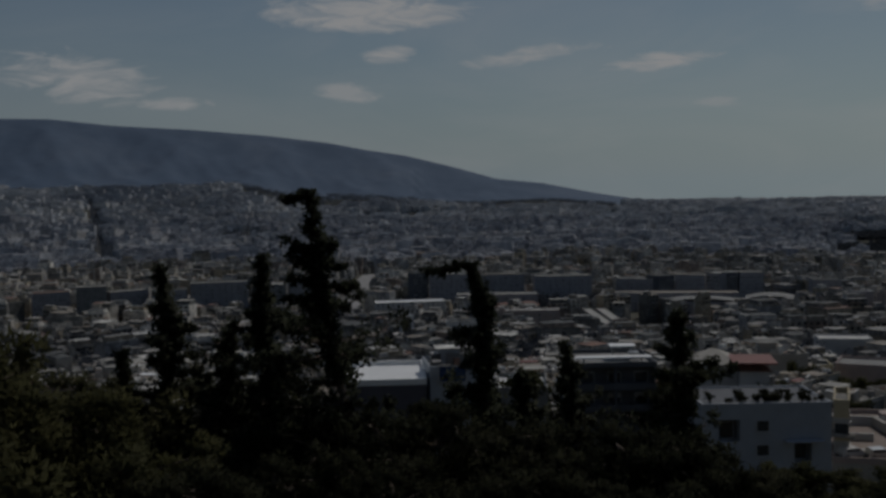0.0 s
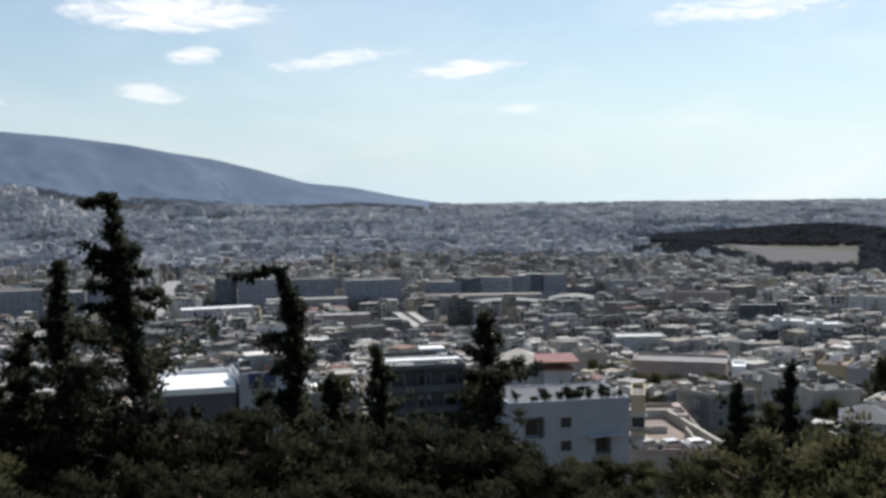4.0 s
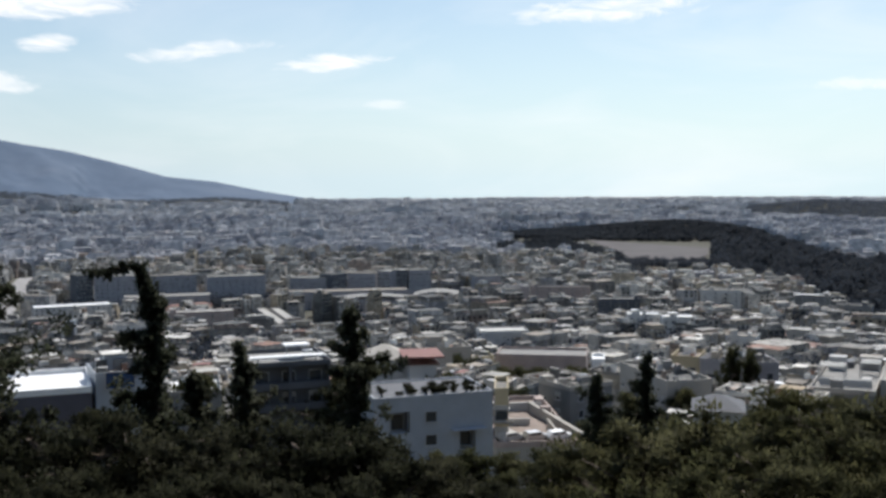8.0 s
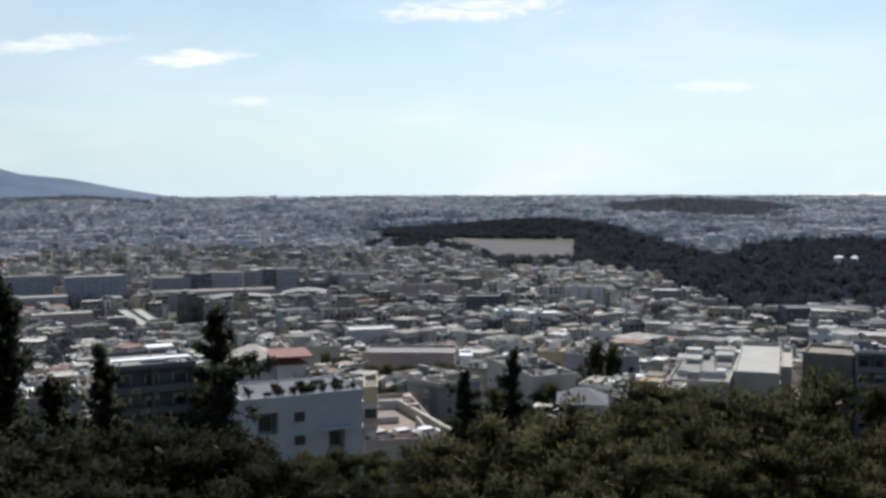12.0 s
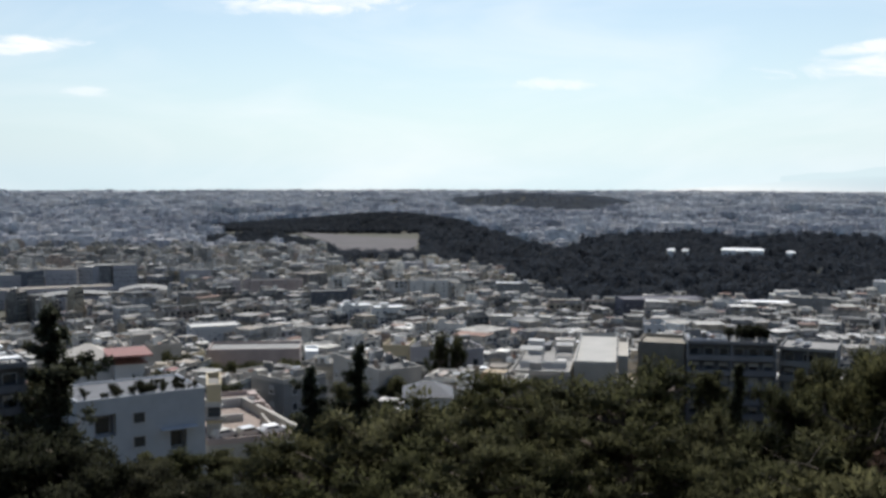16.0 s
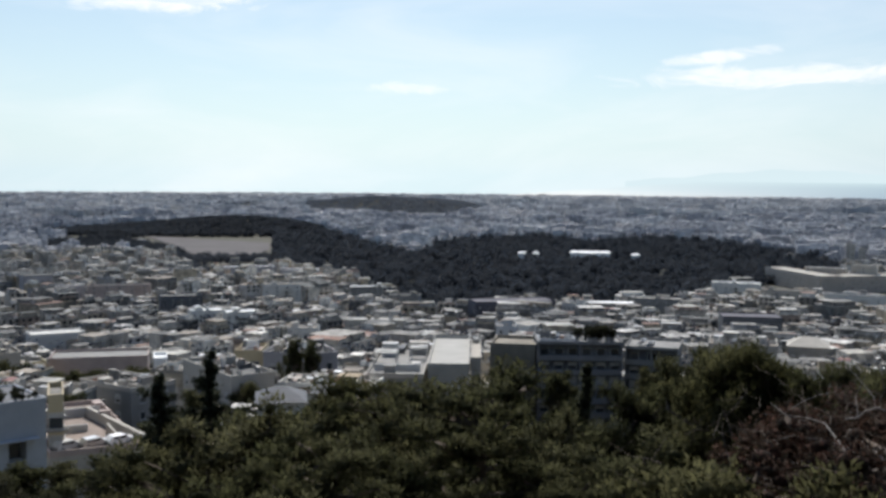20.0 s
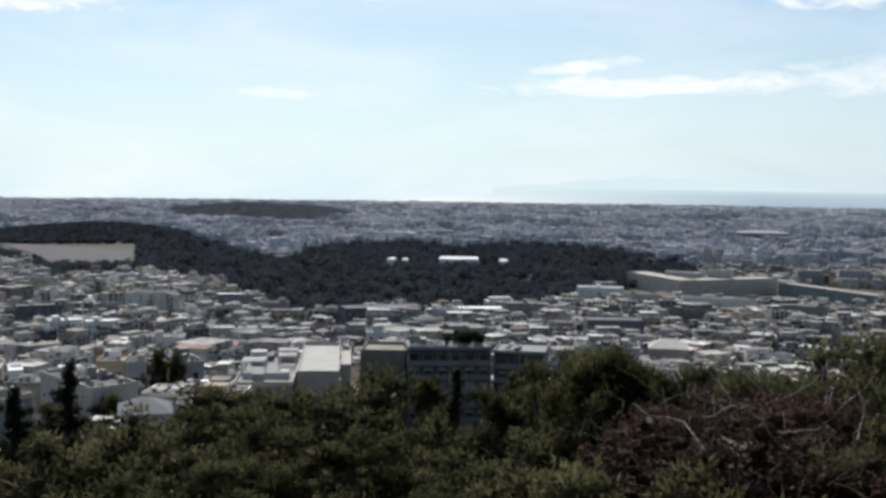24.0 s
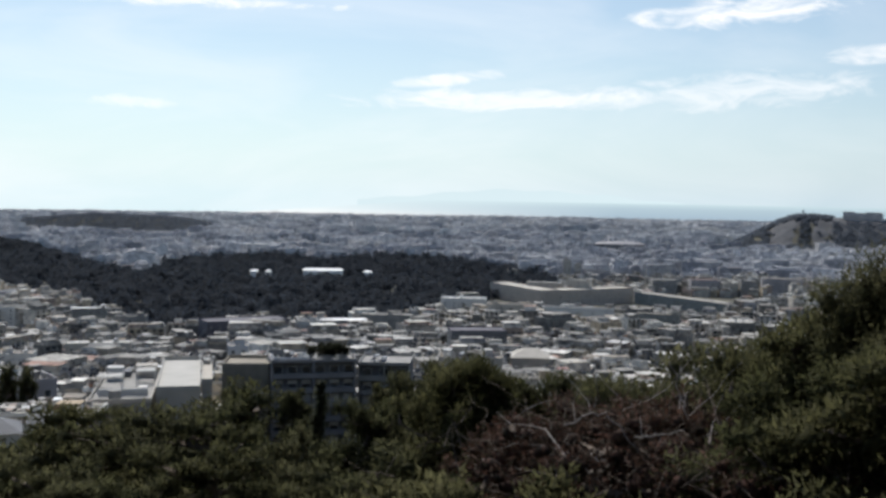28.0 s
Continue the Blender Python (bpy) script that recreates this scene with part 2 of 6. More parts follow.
k.colour(k.ramp(k.info.outputs["Random"], [(0, (0.015, 0.02, 0.025)), (1, (0.05, 0.06, 0.07))]))
m_glass = k.m
k = Mat("blue_glass", 0.12)
k.colour((0.02, 0.06, 0.16))
m_blueglass = k.m


def foliage(name, dark, light, through_amount, rough=0.85, lumps=0.35, deep=(0.65, 0.68, 0.6)):
    k = Mat(name, rough)
    c = k.ramp(k.geo.outputs["Random Per Island"], [(0.0, dark), (0.55, tuple((p + q) / 2 for p, q in zip(dark, light))), (1.0, light)])
    big = k.ramp(k.noise(lumps, 3), [(0.34, deep), (0.66, (1, 1, 1))])
    c = k.mixed(1.0, c, big, "MULTIPLY")
    c = k.mixed(1.0, c, k.ramp(k.info.outputs["Random"], [(0.0, (0.72, 0.75, 0.70)), (1.0, (1.16, 1.12, 1.05))]), "MULTIPLY")
    k.b.inputs["Specular IOR Level"].default_value = 0.12
    k.colour(c).leafy(c, through_amount)
    return k.m


m_cypress = foliage("cypress_foliage", (0.076, 0.081, 0.063), (0.112, 0.118, 0.086), 0.5)
m_pine = foliage("pine_needles", (0.078, 0.079, 0.044), (0.112, 0.110, 0.062), 0.58)
# shaded copy of the pine needles, its shade put into the colour
m_shadepine = foliage("shaded_pine_needles", (0.040, 0.042, 0.029), (0.060, 0.060, 0.040), 0.58)
m_scrub = foliage("dry_scrub_foliage", (0.084, 0.084, 0.044), (0.122, 0.118, 0.061), 0.58)
m_redleaf = foliage("russet_leaves", (0.033, 0.029, 0.024), (0.118, 0.062, 0.052), 0.4)
# blue haze is painted into both leaf colours, more into the farther one
m_woods = foliage("haze_tinted_woodland", (0.045, 0.055, 0.074), (0.053, 0.063, 0.082), 0.62, lumps=0.03, deep=(0.50, 0.53, 0.58))
m_farwoods = foliage("haze_tinted_pines", (0.110, 0.128, 0.165), (0.135, 0.155, 0.195), 0.45, lumps=0.03, deep=(0.7, 0.72, 0.76))
k = Mat("hillside_ground", 0.95)
c1 = k.ramp(k.noise(0.02, 7), [(0.3, (0.045, 0.048, 0.026)), (0.5, (0.072, 0.066, 0.044)), (0.72, (0.085, 0.077, 0.056))])
k.colour(k.mixed(0.5, c1, k.ramp(k.noise(0.6, 6), [(0.3, (0.045, 0.046, 0.03)), (0.7, (0.075, 0.07, 0.05))]))).bump(k.noise(1.5, 6), 0.6, 0.15)
m_ground = k.m
# aerial haze is put into the blue of the ridge colours
k = Mat("hazy_mountain_scrub", 0.95)
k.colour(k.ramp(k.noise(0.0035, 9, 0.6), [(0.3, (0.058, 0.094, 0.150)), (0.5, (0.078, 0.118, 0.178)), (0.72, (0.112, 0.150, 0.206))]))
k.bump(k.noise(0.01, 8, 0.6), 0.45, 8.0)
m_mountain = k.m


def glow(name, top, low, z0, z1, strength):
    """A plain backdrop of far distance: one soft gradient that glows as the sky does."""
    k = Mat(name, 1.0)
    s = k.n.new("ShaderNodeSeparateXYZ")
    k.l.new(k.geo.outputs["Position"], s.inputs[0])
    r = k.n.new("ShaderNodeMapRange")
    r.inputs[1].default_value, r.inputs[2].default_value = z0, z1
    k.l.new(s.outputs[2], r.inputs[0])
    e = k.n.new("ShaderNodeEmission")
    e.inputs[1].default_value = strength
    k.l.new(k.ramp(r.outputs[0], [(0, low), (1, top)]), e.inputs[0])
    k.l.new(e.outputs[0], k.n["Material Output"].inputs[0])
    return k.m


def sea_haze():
    """Sea as a glow with painted haze: whiter towards the sun's glitter, bluer away."""
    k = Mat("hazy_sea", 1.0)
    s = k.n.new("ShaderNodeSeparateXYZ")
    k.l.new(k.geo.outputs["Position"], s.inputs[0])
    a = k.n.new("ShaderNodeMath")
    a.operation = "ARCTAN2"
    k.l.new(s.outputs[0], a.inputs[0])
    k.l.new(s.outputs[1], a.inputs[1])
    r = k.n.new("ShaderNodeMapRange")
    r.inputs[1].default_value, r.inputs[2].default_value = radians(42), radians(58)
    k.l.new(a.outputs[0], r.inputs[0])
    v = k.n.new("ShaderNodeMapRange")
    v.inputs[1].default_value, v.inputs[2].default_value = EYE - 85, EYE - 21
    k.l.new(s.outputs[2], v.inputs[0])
    # glitter and haze are painted into these two emission ramps
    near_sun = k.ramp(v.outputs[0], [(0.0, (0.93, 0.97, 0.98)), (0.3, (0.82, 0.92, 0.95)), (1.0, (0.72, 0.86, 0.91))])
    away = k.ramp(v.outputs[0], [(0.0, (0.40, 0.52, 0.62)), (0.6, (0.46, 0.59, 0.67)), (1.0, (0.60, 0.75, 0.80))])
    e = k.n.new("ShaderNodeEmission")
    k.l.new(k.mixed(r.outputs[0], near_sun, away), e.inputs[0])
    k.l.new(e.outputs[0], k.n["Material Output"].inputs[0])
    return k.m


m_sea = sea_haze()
# the island's haze is its glow colour, kept near the sky's
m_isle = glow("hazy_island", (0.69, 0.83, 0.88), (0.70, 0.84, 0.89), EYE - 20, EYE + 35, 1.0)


# ---------------------------------------------------------------- building blocks
def at(az, d):
    """Plan position at a bearing (degrees right of ahead) and a distance."""
    return d * sin(radians(az)), d * cos(radians(az))


def drop(el, d):
    """World height seen under the elevation el at distance d."""
    return EYE + d * tan(radians(el))


PD = [0, 4, 10, 20, 30, 60, 100, 140, 200, 240, 300, 400, 500, 650, 800, 1000, 1300, 1800, 3000, 5000]
PZ = [-1.7, -2.0, -5, -8.5, -11.5, -20, -32, -44, -53, -58, -66, -79, -90, -101, -108, -114, -119, -122, -121, -99]


def bell(v, s):
    return np.exp(-0.5 * (v / s) ** 2)


def ground(x, y):
    """Height of the land."""
    x, y = np.asarray(x, float), np.asarray(y, float)
    d = np.hypot(x, y)
    az = np.degrees(np.arctan2(x, y))
    z = EYE + np.interp(d, PD, PZ)
    front = np.clip((np.cos(np.radians(az - 20)) + 0.05) * 2.2, 0, 1)
    rear = EYE - 1.7 + 55 * (1 - np.exp(-d / 90.0)) - 140 * np.clip((d - 250) / 1500, 0, 1)
    z = z * front + rear * (1 - front)
    z = z + front * (27 * np.where(az > 23.8, bell(az - 23.8, 2.6), bell(az - 23.8, 4.4)) * bell(d - 2190, 95)
                     + 30 * bell(az - 31.0, 2.2) * bell(d - 3480, 170))
    # rocky hill with its plateau
    up = np.clip((az - 62.8) / 4.6, 0, 1)
    z = z + front * (70 * up * up * (3 - 2 * up) + 7 * bell(az - 67.4, 1.1)) * np.exp(-np.abs((d - 2650) / 175) ** 4) * np.clip((100 - az) / 12, 0, 1)
    z = z + front * 12 * np.exp(-np.abs((az - 72) / 9.5) ** 4) * bell(d - 2550, 260)
    # rolling quarters of the far city
    wide = np.sin(x / 88 + 1.4 * np.sin(y / 170)) * np.sin(y / 104 + 0.8 * np.sin(x / 140)) * 6.5 + np.sin(x / 212 + 0.9 + 0.8 * np.sin(y / 260)) * np.sin(y / 190 + x / 400) * 7.5
    calm = 1 - 0.88 * np.clip((2600 - d) / 250, 0, 1) * np.exp(-np.abs((az - 36) / 21) ** 6)
    z = z + front * wide * calm * np.clip((d - 1150) / 500, 0, 1) * np.clip((4800 - d) / 700, 0.22, 1) * np.clip((62.5 - az) / 4, 0, 1)
    z = z + front * 18 * bell(az - 34.6, 1.5) * bell(d - 3480, 150)
    # the land swells towards the foot of the mountain
    z = z + front * 64 * np.clip((d - 2300) / 1400, 0, 1) ** 1.3 * np.interp(az, [-40, -17, -14, -6, 1.5, 6], [1.8, 1.62, 0.86, 0.68, 0.52, 0]) * np.where(az > -8, np.clip((4300 - d) / 600, 0, 1), 1)
    return z


def gz(x, y):
    return float(ground(x, y))


def mesh_from(name, verts, faces_flat, sizes, mats, mat_index=None, smooth=False):
    me = bpy.data.meshes.new(name)
    verts = np.asarray(verts, np.float32)
    faces_flat = np.asarray(faces_flat, np.int32)
    sizes = np.asarray(sizes, np.int32)
    me.vertices.add(len(verts))
    me.vertices.foreach_set("co", verts.ravel())
    me.loops.add(len(faces_flat))
    me.loops.foreach_set("vertex_index", faces_flat)
    me.polygons.add(len(sizes))
    me.polygons.foreach_set("loop_start", np.concatenate(([0], np.cumsum(sizes)[:-1])).astype(np.int32))
    for m in mats:
        me.materials.append(m)
    if mat_index is not None:
        me.polygons.foreach_set("material_index", np.asarray(mat_index, np.int32))
    me.update(calc_edges=True)
    me.polygons.foreach_set("use_smooth", np.full(len(sizes), smooth))
    return me


class Boxes:
    """Collects upright boxes and joins them into one mesh; the top of each is an island of its own."""

    def __init__(self):
        self.rows, self.tops = [], []

    def add(self, cx, cy, z0, sx, sy, h, rot=0.0, side=0, top=1):
        self.rows.append((cx, cy, z0, sx, sy, h, rot, side, top))

    def mesh(self, name, mats):
        b = np.array(self.rows, float)
        n = len(b)
        ux = np.array([-.5, .5, .5, -.5])
        uy = np.array([-.5, -.5, .5, .5])
        lx, ly = b[:, 3:4] * ux, b[:, 4:5] * uy
        c, s = np.cos(b[:, 6:7]), np.sin(b[:, 6:7])
        X, Y = b[:, 0:1] + lx * c - ly * s, b[:, 1:2] + lx * s + ly * c
        Z0, Z1 = np.repeat(b[:, 2:3], 4, 1), np.repeat(b[:, 2:3] + b[:, 5:6], 4, 1)
        v = np.concatenate([np.stack([X, Y, Z0], -1), np.stack([X, Y, Z1], -1), np.stack([X, Y, Z1], -1)], 1).reshape(-1, 3)
        f = np.array([[0, 1, 5, 4], [1, 2, 6, 5], [2, 3, 7, 6], [3, 0, 4, 7], [3, 2, 1, 0], [8, 9, 10, 11]])
        F = (np.arange(n)[:, None, None] * 12 + f[None]).reshape(-1)
        mi = np.stack([b[:, 7]] * 5 + [b[:, 8]], 1).reshape(-1)
        return mesh_from(name, v, F, np.full(n * 6, 4), mats, mi)


def part(name, me, parent, label="", m=None):
    """Links a mesh as one part under a thing or a part."""
    ob = new(name, me)
    ob.parent = parent
    if m is not None:
        ob.matrix_basis = m
    if label:
        ob["label"] = label
    return ob


def thing(name, label, category, m=None, group="", kind=""):
    ob = new(name)
    if m is not None:
        ob.matrix_basis = m
    return tagged(ob, label, category, group, kind)


def solid(name, label, category, me, m=None, group="", kind=""):
    ob = new(name, me)
    if m is not None:
        ob.matrix_basis = m
    return tagged(ob, label, category, group, kind)


def tube_rows(path, radii, sides=7):
    """Vertices and quads of a tapered tube along a path."""
    vs, fs = [], []
    for i, (p, r) in enumerate(zip(path, radii)):
        p = Vector(p)
        nxt = Vector(path[min(i + 1, len(path) - 1)]) - Vector(path[max(i - 1, 0)])
        q = nxt.to_track_quat("Z", "Y") if nxt.length > 1e-6 else Vector((0, 0, 1)).to_track_quat("Z", "Y")
        for j in range(sides):
            a = 2 * pi * j / sides
            vs.append(p + q @ Vector((r * cos(a), r * sin(a), 0)))
    for i in range(len(path) - 1):
        for j in range(sides):
            fs.append((i * sides + j, i * sides + (j + 1) % sides, (i + 1) * sides + (j + 1) % sides, (i + 1) * sides + j))
    fs.append(tuple(range((len(path) - 1) * sides, len(path) * sides)))
    return vs, fs


def tubes_mesh(name, tubes, mat, grown=True):
    """Tapered tubes in one mesh; grown: each later one shares a corner with the nearest earlier one, as a limb with its stem."""
    V, F = [], []
    for path, radii, sides in tubes:
        v, f = tube_rows(path, radii, sides)
        o = len(V)
        if o and grown:
            root = min(range(o), key=lambda i: (Vector(V[i]) - v[0]).length_squared)
            V += [tuple(p) for p in v[1:]]
            F += [tuple((root if i == 0 else i + o - 1) for i in q) for q in f]
        else:
            V += [tuple(p) for p in v]
            F += [tuple(i + o for i in q) for q in f]
    me = bpy.data.meshes.new(name)
    me.from_pydata(V, [], F)
    me.materials.append(mat)
    me.polygons.foreach_set("use_smooth", np.ones(len(me.polygons), bool))
    return me


def rounded(me, normals):
    """Lets the leaves of a clump shade as one round body."""
    n = normals / np.maximum(np.linalg.norm(normals, axis=1, keepdims=True), 1e-6)
    me.normals_split_custom_set_from_vertices(n.astype(np.float32))
    return me


def sprays(name, centres, normals, size, rng, mat, blades=3, width=0.34):
    """Foliage: at every centre a small spray of leaf blades that point along its normal, more or less."""
    n = len(centres)
    nor = normals / np.maximum(np.linalg.norm(normals, axis=1, keepdims=True), 1e-6)
    V, = [],
    for b in range(blades):
        d = nor + rng.normal(0, 0.75, (n, 3))
        d /= np.linalg.norm(d, axis=1, keepdims=True)
        side = np.cross(d, rng.normal(0, 1, (n, 3)))
        side /= np.maximum(np.linalg.norm(side, axis=1, keepdims=True), 1e-6)
        L = size * rng.uniform(0.6, 1.35, (n, 1))
        w = L * width
        V.append(np.stack([centres, centres + d * L * 0.5 + side * w, centres + d * L, centres + d * L * 0.5 - side * w], 1))
    v = np.stack(V, 1).reshape(-1, 3)
    k = n * blades
    soft = np.repeat(nor * np.array([1, 1, 0.7]) + np.array([0, 0, 0.25]), blades * 4, 0)
    return rounded(mesh_from(name, v, np.arange(k * 4), np.full(k, 4), [mat]), soft)


# ---------------------------------------------------------------- land
def polar_sheet(name, rings, azs, height, mat):
    R, A = np.meshgrid(np.array(rings, float), np.radians(azs), indexing="ij")
    x, y = R * np.sin(A), R * np.cos(A)
    v = np.stack([x, y, height(x, y)], -1).reshape(-1, 3)
    nr, na = len(rings), len(azs)
    i, j = np.meshgrid(np.arange(nr - 1), np.arange(na - 1), indexing="ij")
    q = np.stack([i * na + j, (i + 1) * na + j, (i + 1) * na + j + 1, i * na + j + 1], -1).reshape(-1, 4)[:, ::-1]
    return mesh_from(name, v, q.ravel(), np.full(len(q), 4), [mat], smooth=True)


RINGS = [0.01] + list(np.geomspace(1.0, 700, 130)) + list(np.arange(722, 4950, 30)) + [4960]
AZS = np.concatenate([np.arange(-180, -36, 6), np.arange(-36, 80, 0.5), np.arange(80, 181, 5)])


def rough_ground(x, y):
    d = np.hypot(x, y)
    wob = 0.25 * np.sin(x * 0.9 + 2 * np.sin(y * 0.31)) * np.sin(y * 0.77 + x * 0.2) + 0.6 * np.sin(x * 0.11 + y * 0.07) * np.sin(y * 0.13)
    return ground(x, y) + wob * np.clip((d - 2) / 20, 0, 1) * np.clip((140 - d) / 60, 0, 1)


solid("ground", "dry hillside falling to a wide city plain", "ground", polar_sheet("ground", RINGS, AZS, rough_ground, m_ground), kind="structure")



def bare_rock(az):
    """How far the limestone stands out of the scrub on the steep hill, in metres."""
    return -3 + 5.5 * bell(az - 66.5, 0.5) + 5 * bell(az - 68.3, 0.4) + 6 * np.clip((az - 68.7) / 0.5, 0, 1)


def rock_height(x, y):
    az = np.degrees(np.arctan2(x, y))
    return ground(x, y) + bare_rock(az) + 1.6 * np.sin(x * 0.09 + 2 * np.sin(y * 0.07)) * np.sin(y * 0.13 + x * 0.03) + 0.9 * np.sin(x * 0.31) * np.cos(y * 0.27)


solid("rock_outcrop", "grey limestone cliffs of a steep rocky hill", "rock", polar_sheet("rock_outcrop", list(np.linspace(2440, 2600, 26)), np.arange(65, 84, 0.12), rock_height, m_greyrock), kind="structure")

RIDGE_AZ = [-75, -60, -45, -36, -29.2, -26.8, -23.8, -20, -16, -12.8, -10.7, -8.6, -6.1, -3.7, -1.3, 1.2, 3.5, 6]
RIDGE_EL = [1.2, 2.4, 3.3, 3.6, 3.62, 3.6, 3.27, 3.05, 2.7, 2.28, 1.86, 1.52, 0.88, 0.18, -0.08, -0.6, -1.0, -1.35]


def mountain_height(x, y):
    d = np.hypot(x, y)
    az = np.degrees(np.arctan2(x, y))
    top = EYE + 4700 * np.tan(np.radians(np.interp(az, RIDGE_AZ, RIDGE_EL)))
    t = np.clip((d - 3700) / 1000, 0, 1)
    base = ground(x, y) - 3
    s = t ** 1.35
    fall = np.clip((d - 4700) / 250, 0, 1) ** 2 * 0.5
    gully = np.zeros_like(d)
    for i, (fr, amp) in enumerate([(0.55, 12), (1.3, 5), (3.1, 2)]):
        gully = gully + amp * (1 - 2 * np.abs(np.sin(az * fr + i * 1.7 + 1.2 * np.sin(d * 0.004 * (i + 1)))))
    return base + (top - base) * (s - fall) + gully * np.sin(np.clip(t, 0, 1) * pi) * np.clip((top - base) / 180, 0, 1)


solid("mountain", "long bare mountain ridge tinted blue-grey by haze beyond the city", "mountain",
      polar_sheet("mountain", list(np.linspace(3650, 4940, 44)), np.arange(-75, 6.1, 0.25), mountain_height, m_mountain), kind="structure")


def band(name, label, az0, az1, d, el_low, el_of, mat, category):
    azs = np.arange(az0, az1 + 0.01, 0.5)
    v, q = [], []
    for i, az in enumerate(azs):
        x, y = at(az, d)
        v += [(x, y, drop(el_low, d)), (x, y, drop(el_of(az), d))]
    for i in range(len(azs) - 1):
        q.append((2 * i, 2 * i + 1, 2 * i + 3, 2 * i + 2))
    me = bpy.data.meshes.new(name)
    me.from_pydata(v, [], q)
    me.materials.append(mat)
    return solid(name, label, category, me, kind="structure")


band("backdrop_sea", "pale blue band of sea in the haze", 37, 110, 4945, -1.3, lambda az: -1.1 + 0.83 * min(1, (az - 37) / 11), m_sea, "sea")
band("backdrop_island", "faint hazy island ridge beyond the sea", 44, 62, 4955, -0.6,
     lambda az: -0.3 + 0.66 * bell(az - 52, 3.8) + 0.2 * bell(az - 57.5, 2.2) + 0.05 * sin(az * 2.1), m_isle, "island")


# ---------------------------------------------------------------- where the town does not build
WOOD_AZ = [25.5, 27.5, 30, 32, 35.5, 37.6, 42, 46, 49, 51, 52, 56]
WOOD_D = [1300, 1150, 1000, 840, 740, 850, 845, 870, 1030, 1120, 1260, 1270]
BACK_AZ = [27.5, 28.5, 29.9, 31.8, 32.9, 34.4, 36.6, 40.4, 42.3, 44.3, 48, 49.6, 51.4, 53.2, 55]
BACK_D = [2180, 2060, 1831, 1590, 1560, 1810, 1920, 1990, 1836, 2020, 2000, 1885, 1760, 1700, 1480]
PARKS = [(33.6, 2700, 3.4, 45), (38.0, 2560, 2.2, 40), (12.6, 740, 0.95, 38), (20.4, 760, 0.7, 38), (-3, 2700, 3.0, 90), (9, 3300, 3.5, 110), (-17, 2400, 2.0, 70), (40, 2350, 4.0, 80), (47, 3000, 3.2, 110), (16, 2750, 2.5, 70),
         (58, 3400, 3.5, 140), (-10, 3150, 2.4, 90), (3, 2050, 1.6, 60), (37, 3900, 3.0, 120), (61, 1800, 2.2, 70), (52, 2200, 1.8, 60), (22, 3500, 3.0, 120), (58.1, 2380, 2.6, 130)]
_belts = random.Random(44)
for _ in range(26):
    PARKS.append((_belts.uniform(-24, 70), _belts.uniform(1500, 4200), _belts.uniform(0.6, 2.6), _belts.uniform(18, 45)))
TOPS = []       # flat roofs, for what stands on them
KEEP = []       # (x, y, radius) round the buildings that are set one by one
ROADS = []      # (x0, y0, x1, y1, half width)


def wood_edge(az):
    return float(np.interp(az, WOOD_AZ, WOOD_D))


def wood_back(az):
    return float(np.interp(az, BACK_AZ, BACK_D))


def green_strip(az, d):
    """The planted strip that runs out from the hill beside the stadium."""
    return 13.2 < az < 20.5 and np.interp(az, [13.2, 17.2, 20.5], [1700, 1580, 1390]) < d < np.interp(az, [13.2, 16, 17.5, 18.5, 19.8, 20.5], [1760, 1880, 1880, 1800, 1660, 1540])


def on_hill(az, d):
    return ((az - 22.5) / 10.5) ** 2 + ((d - 2130) / 190) ** 2 < 1 and (az < 27.5 or d < wood_back(az))


def on_far_hill(az, d):
    return ((az - 31.6) / 5.0) ** 2 + ((d - 3380) / 340) ** 2 < 1


def free(x, y):
    d = hypot(x, y)
    az = degrees(atan2(x, y))
    if 18.6 < az < 25.8 and (1190 if 19.8 < az < 25.4 else 1420) < d < 2000:
        return False
    if on_hill(az, d) or green_strip(az, d) or (14.5 < az < 20.5 and 1850 < d < 2150):
        return False
    if 25.2 < az < 55 and wood_edge(az) < d < wood_back(az):
        return False
    if on_far_hill(az, d):
        return False
    if az > 62.8 and 2380 < d < 2950:
        return False
    if -29 < az < 12.5 and 855 < d < 1000:      # the avenue before the slabs
        return False
    if 50.5 < az < 64.5 and 1010 < d < 1230:      # the square before the parliament
        return False
    if az < 3 and d > (3480 if az > -17.5 else 3720):
        return False
    for pa, pd, ra, rd in PARKS:
        if ((az - pa) / ra) ** 2 + ((d - pd) / rd) ** 2 < 1:
            return False
    for kx, ky, r in KEEP:
        if abs(x - kx) < r and abs(y - ky) < r and hypot(x - kx, y - ky) < r:
            return False
    for x0, y0, x1, y1, h in ROADS:
        ux, uy = x1 - x0, y1 - y0
        L = hypot(ux, uy)
        s = ((x - x0) * ux + (y - y0) * uy) / L
        if -5 < s < L + 5 and abs((x - x0) * uy - (y - y0) * ux) / L < h + 9:
            return False
    return True


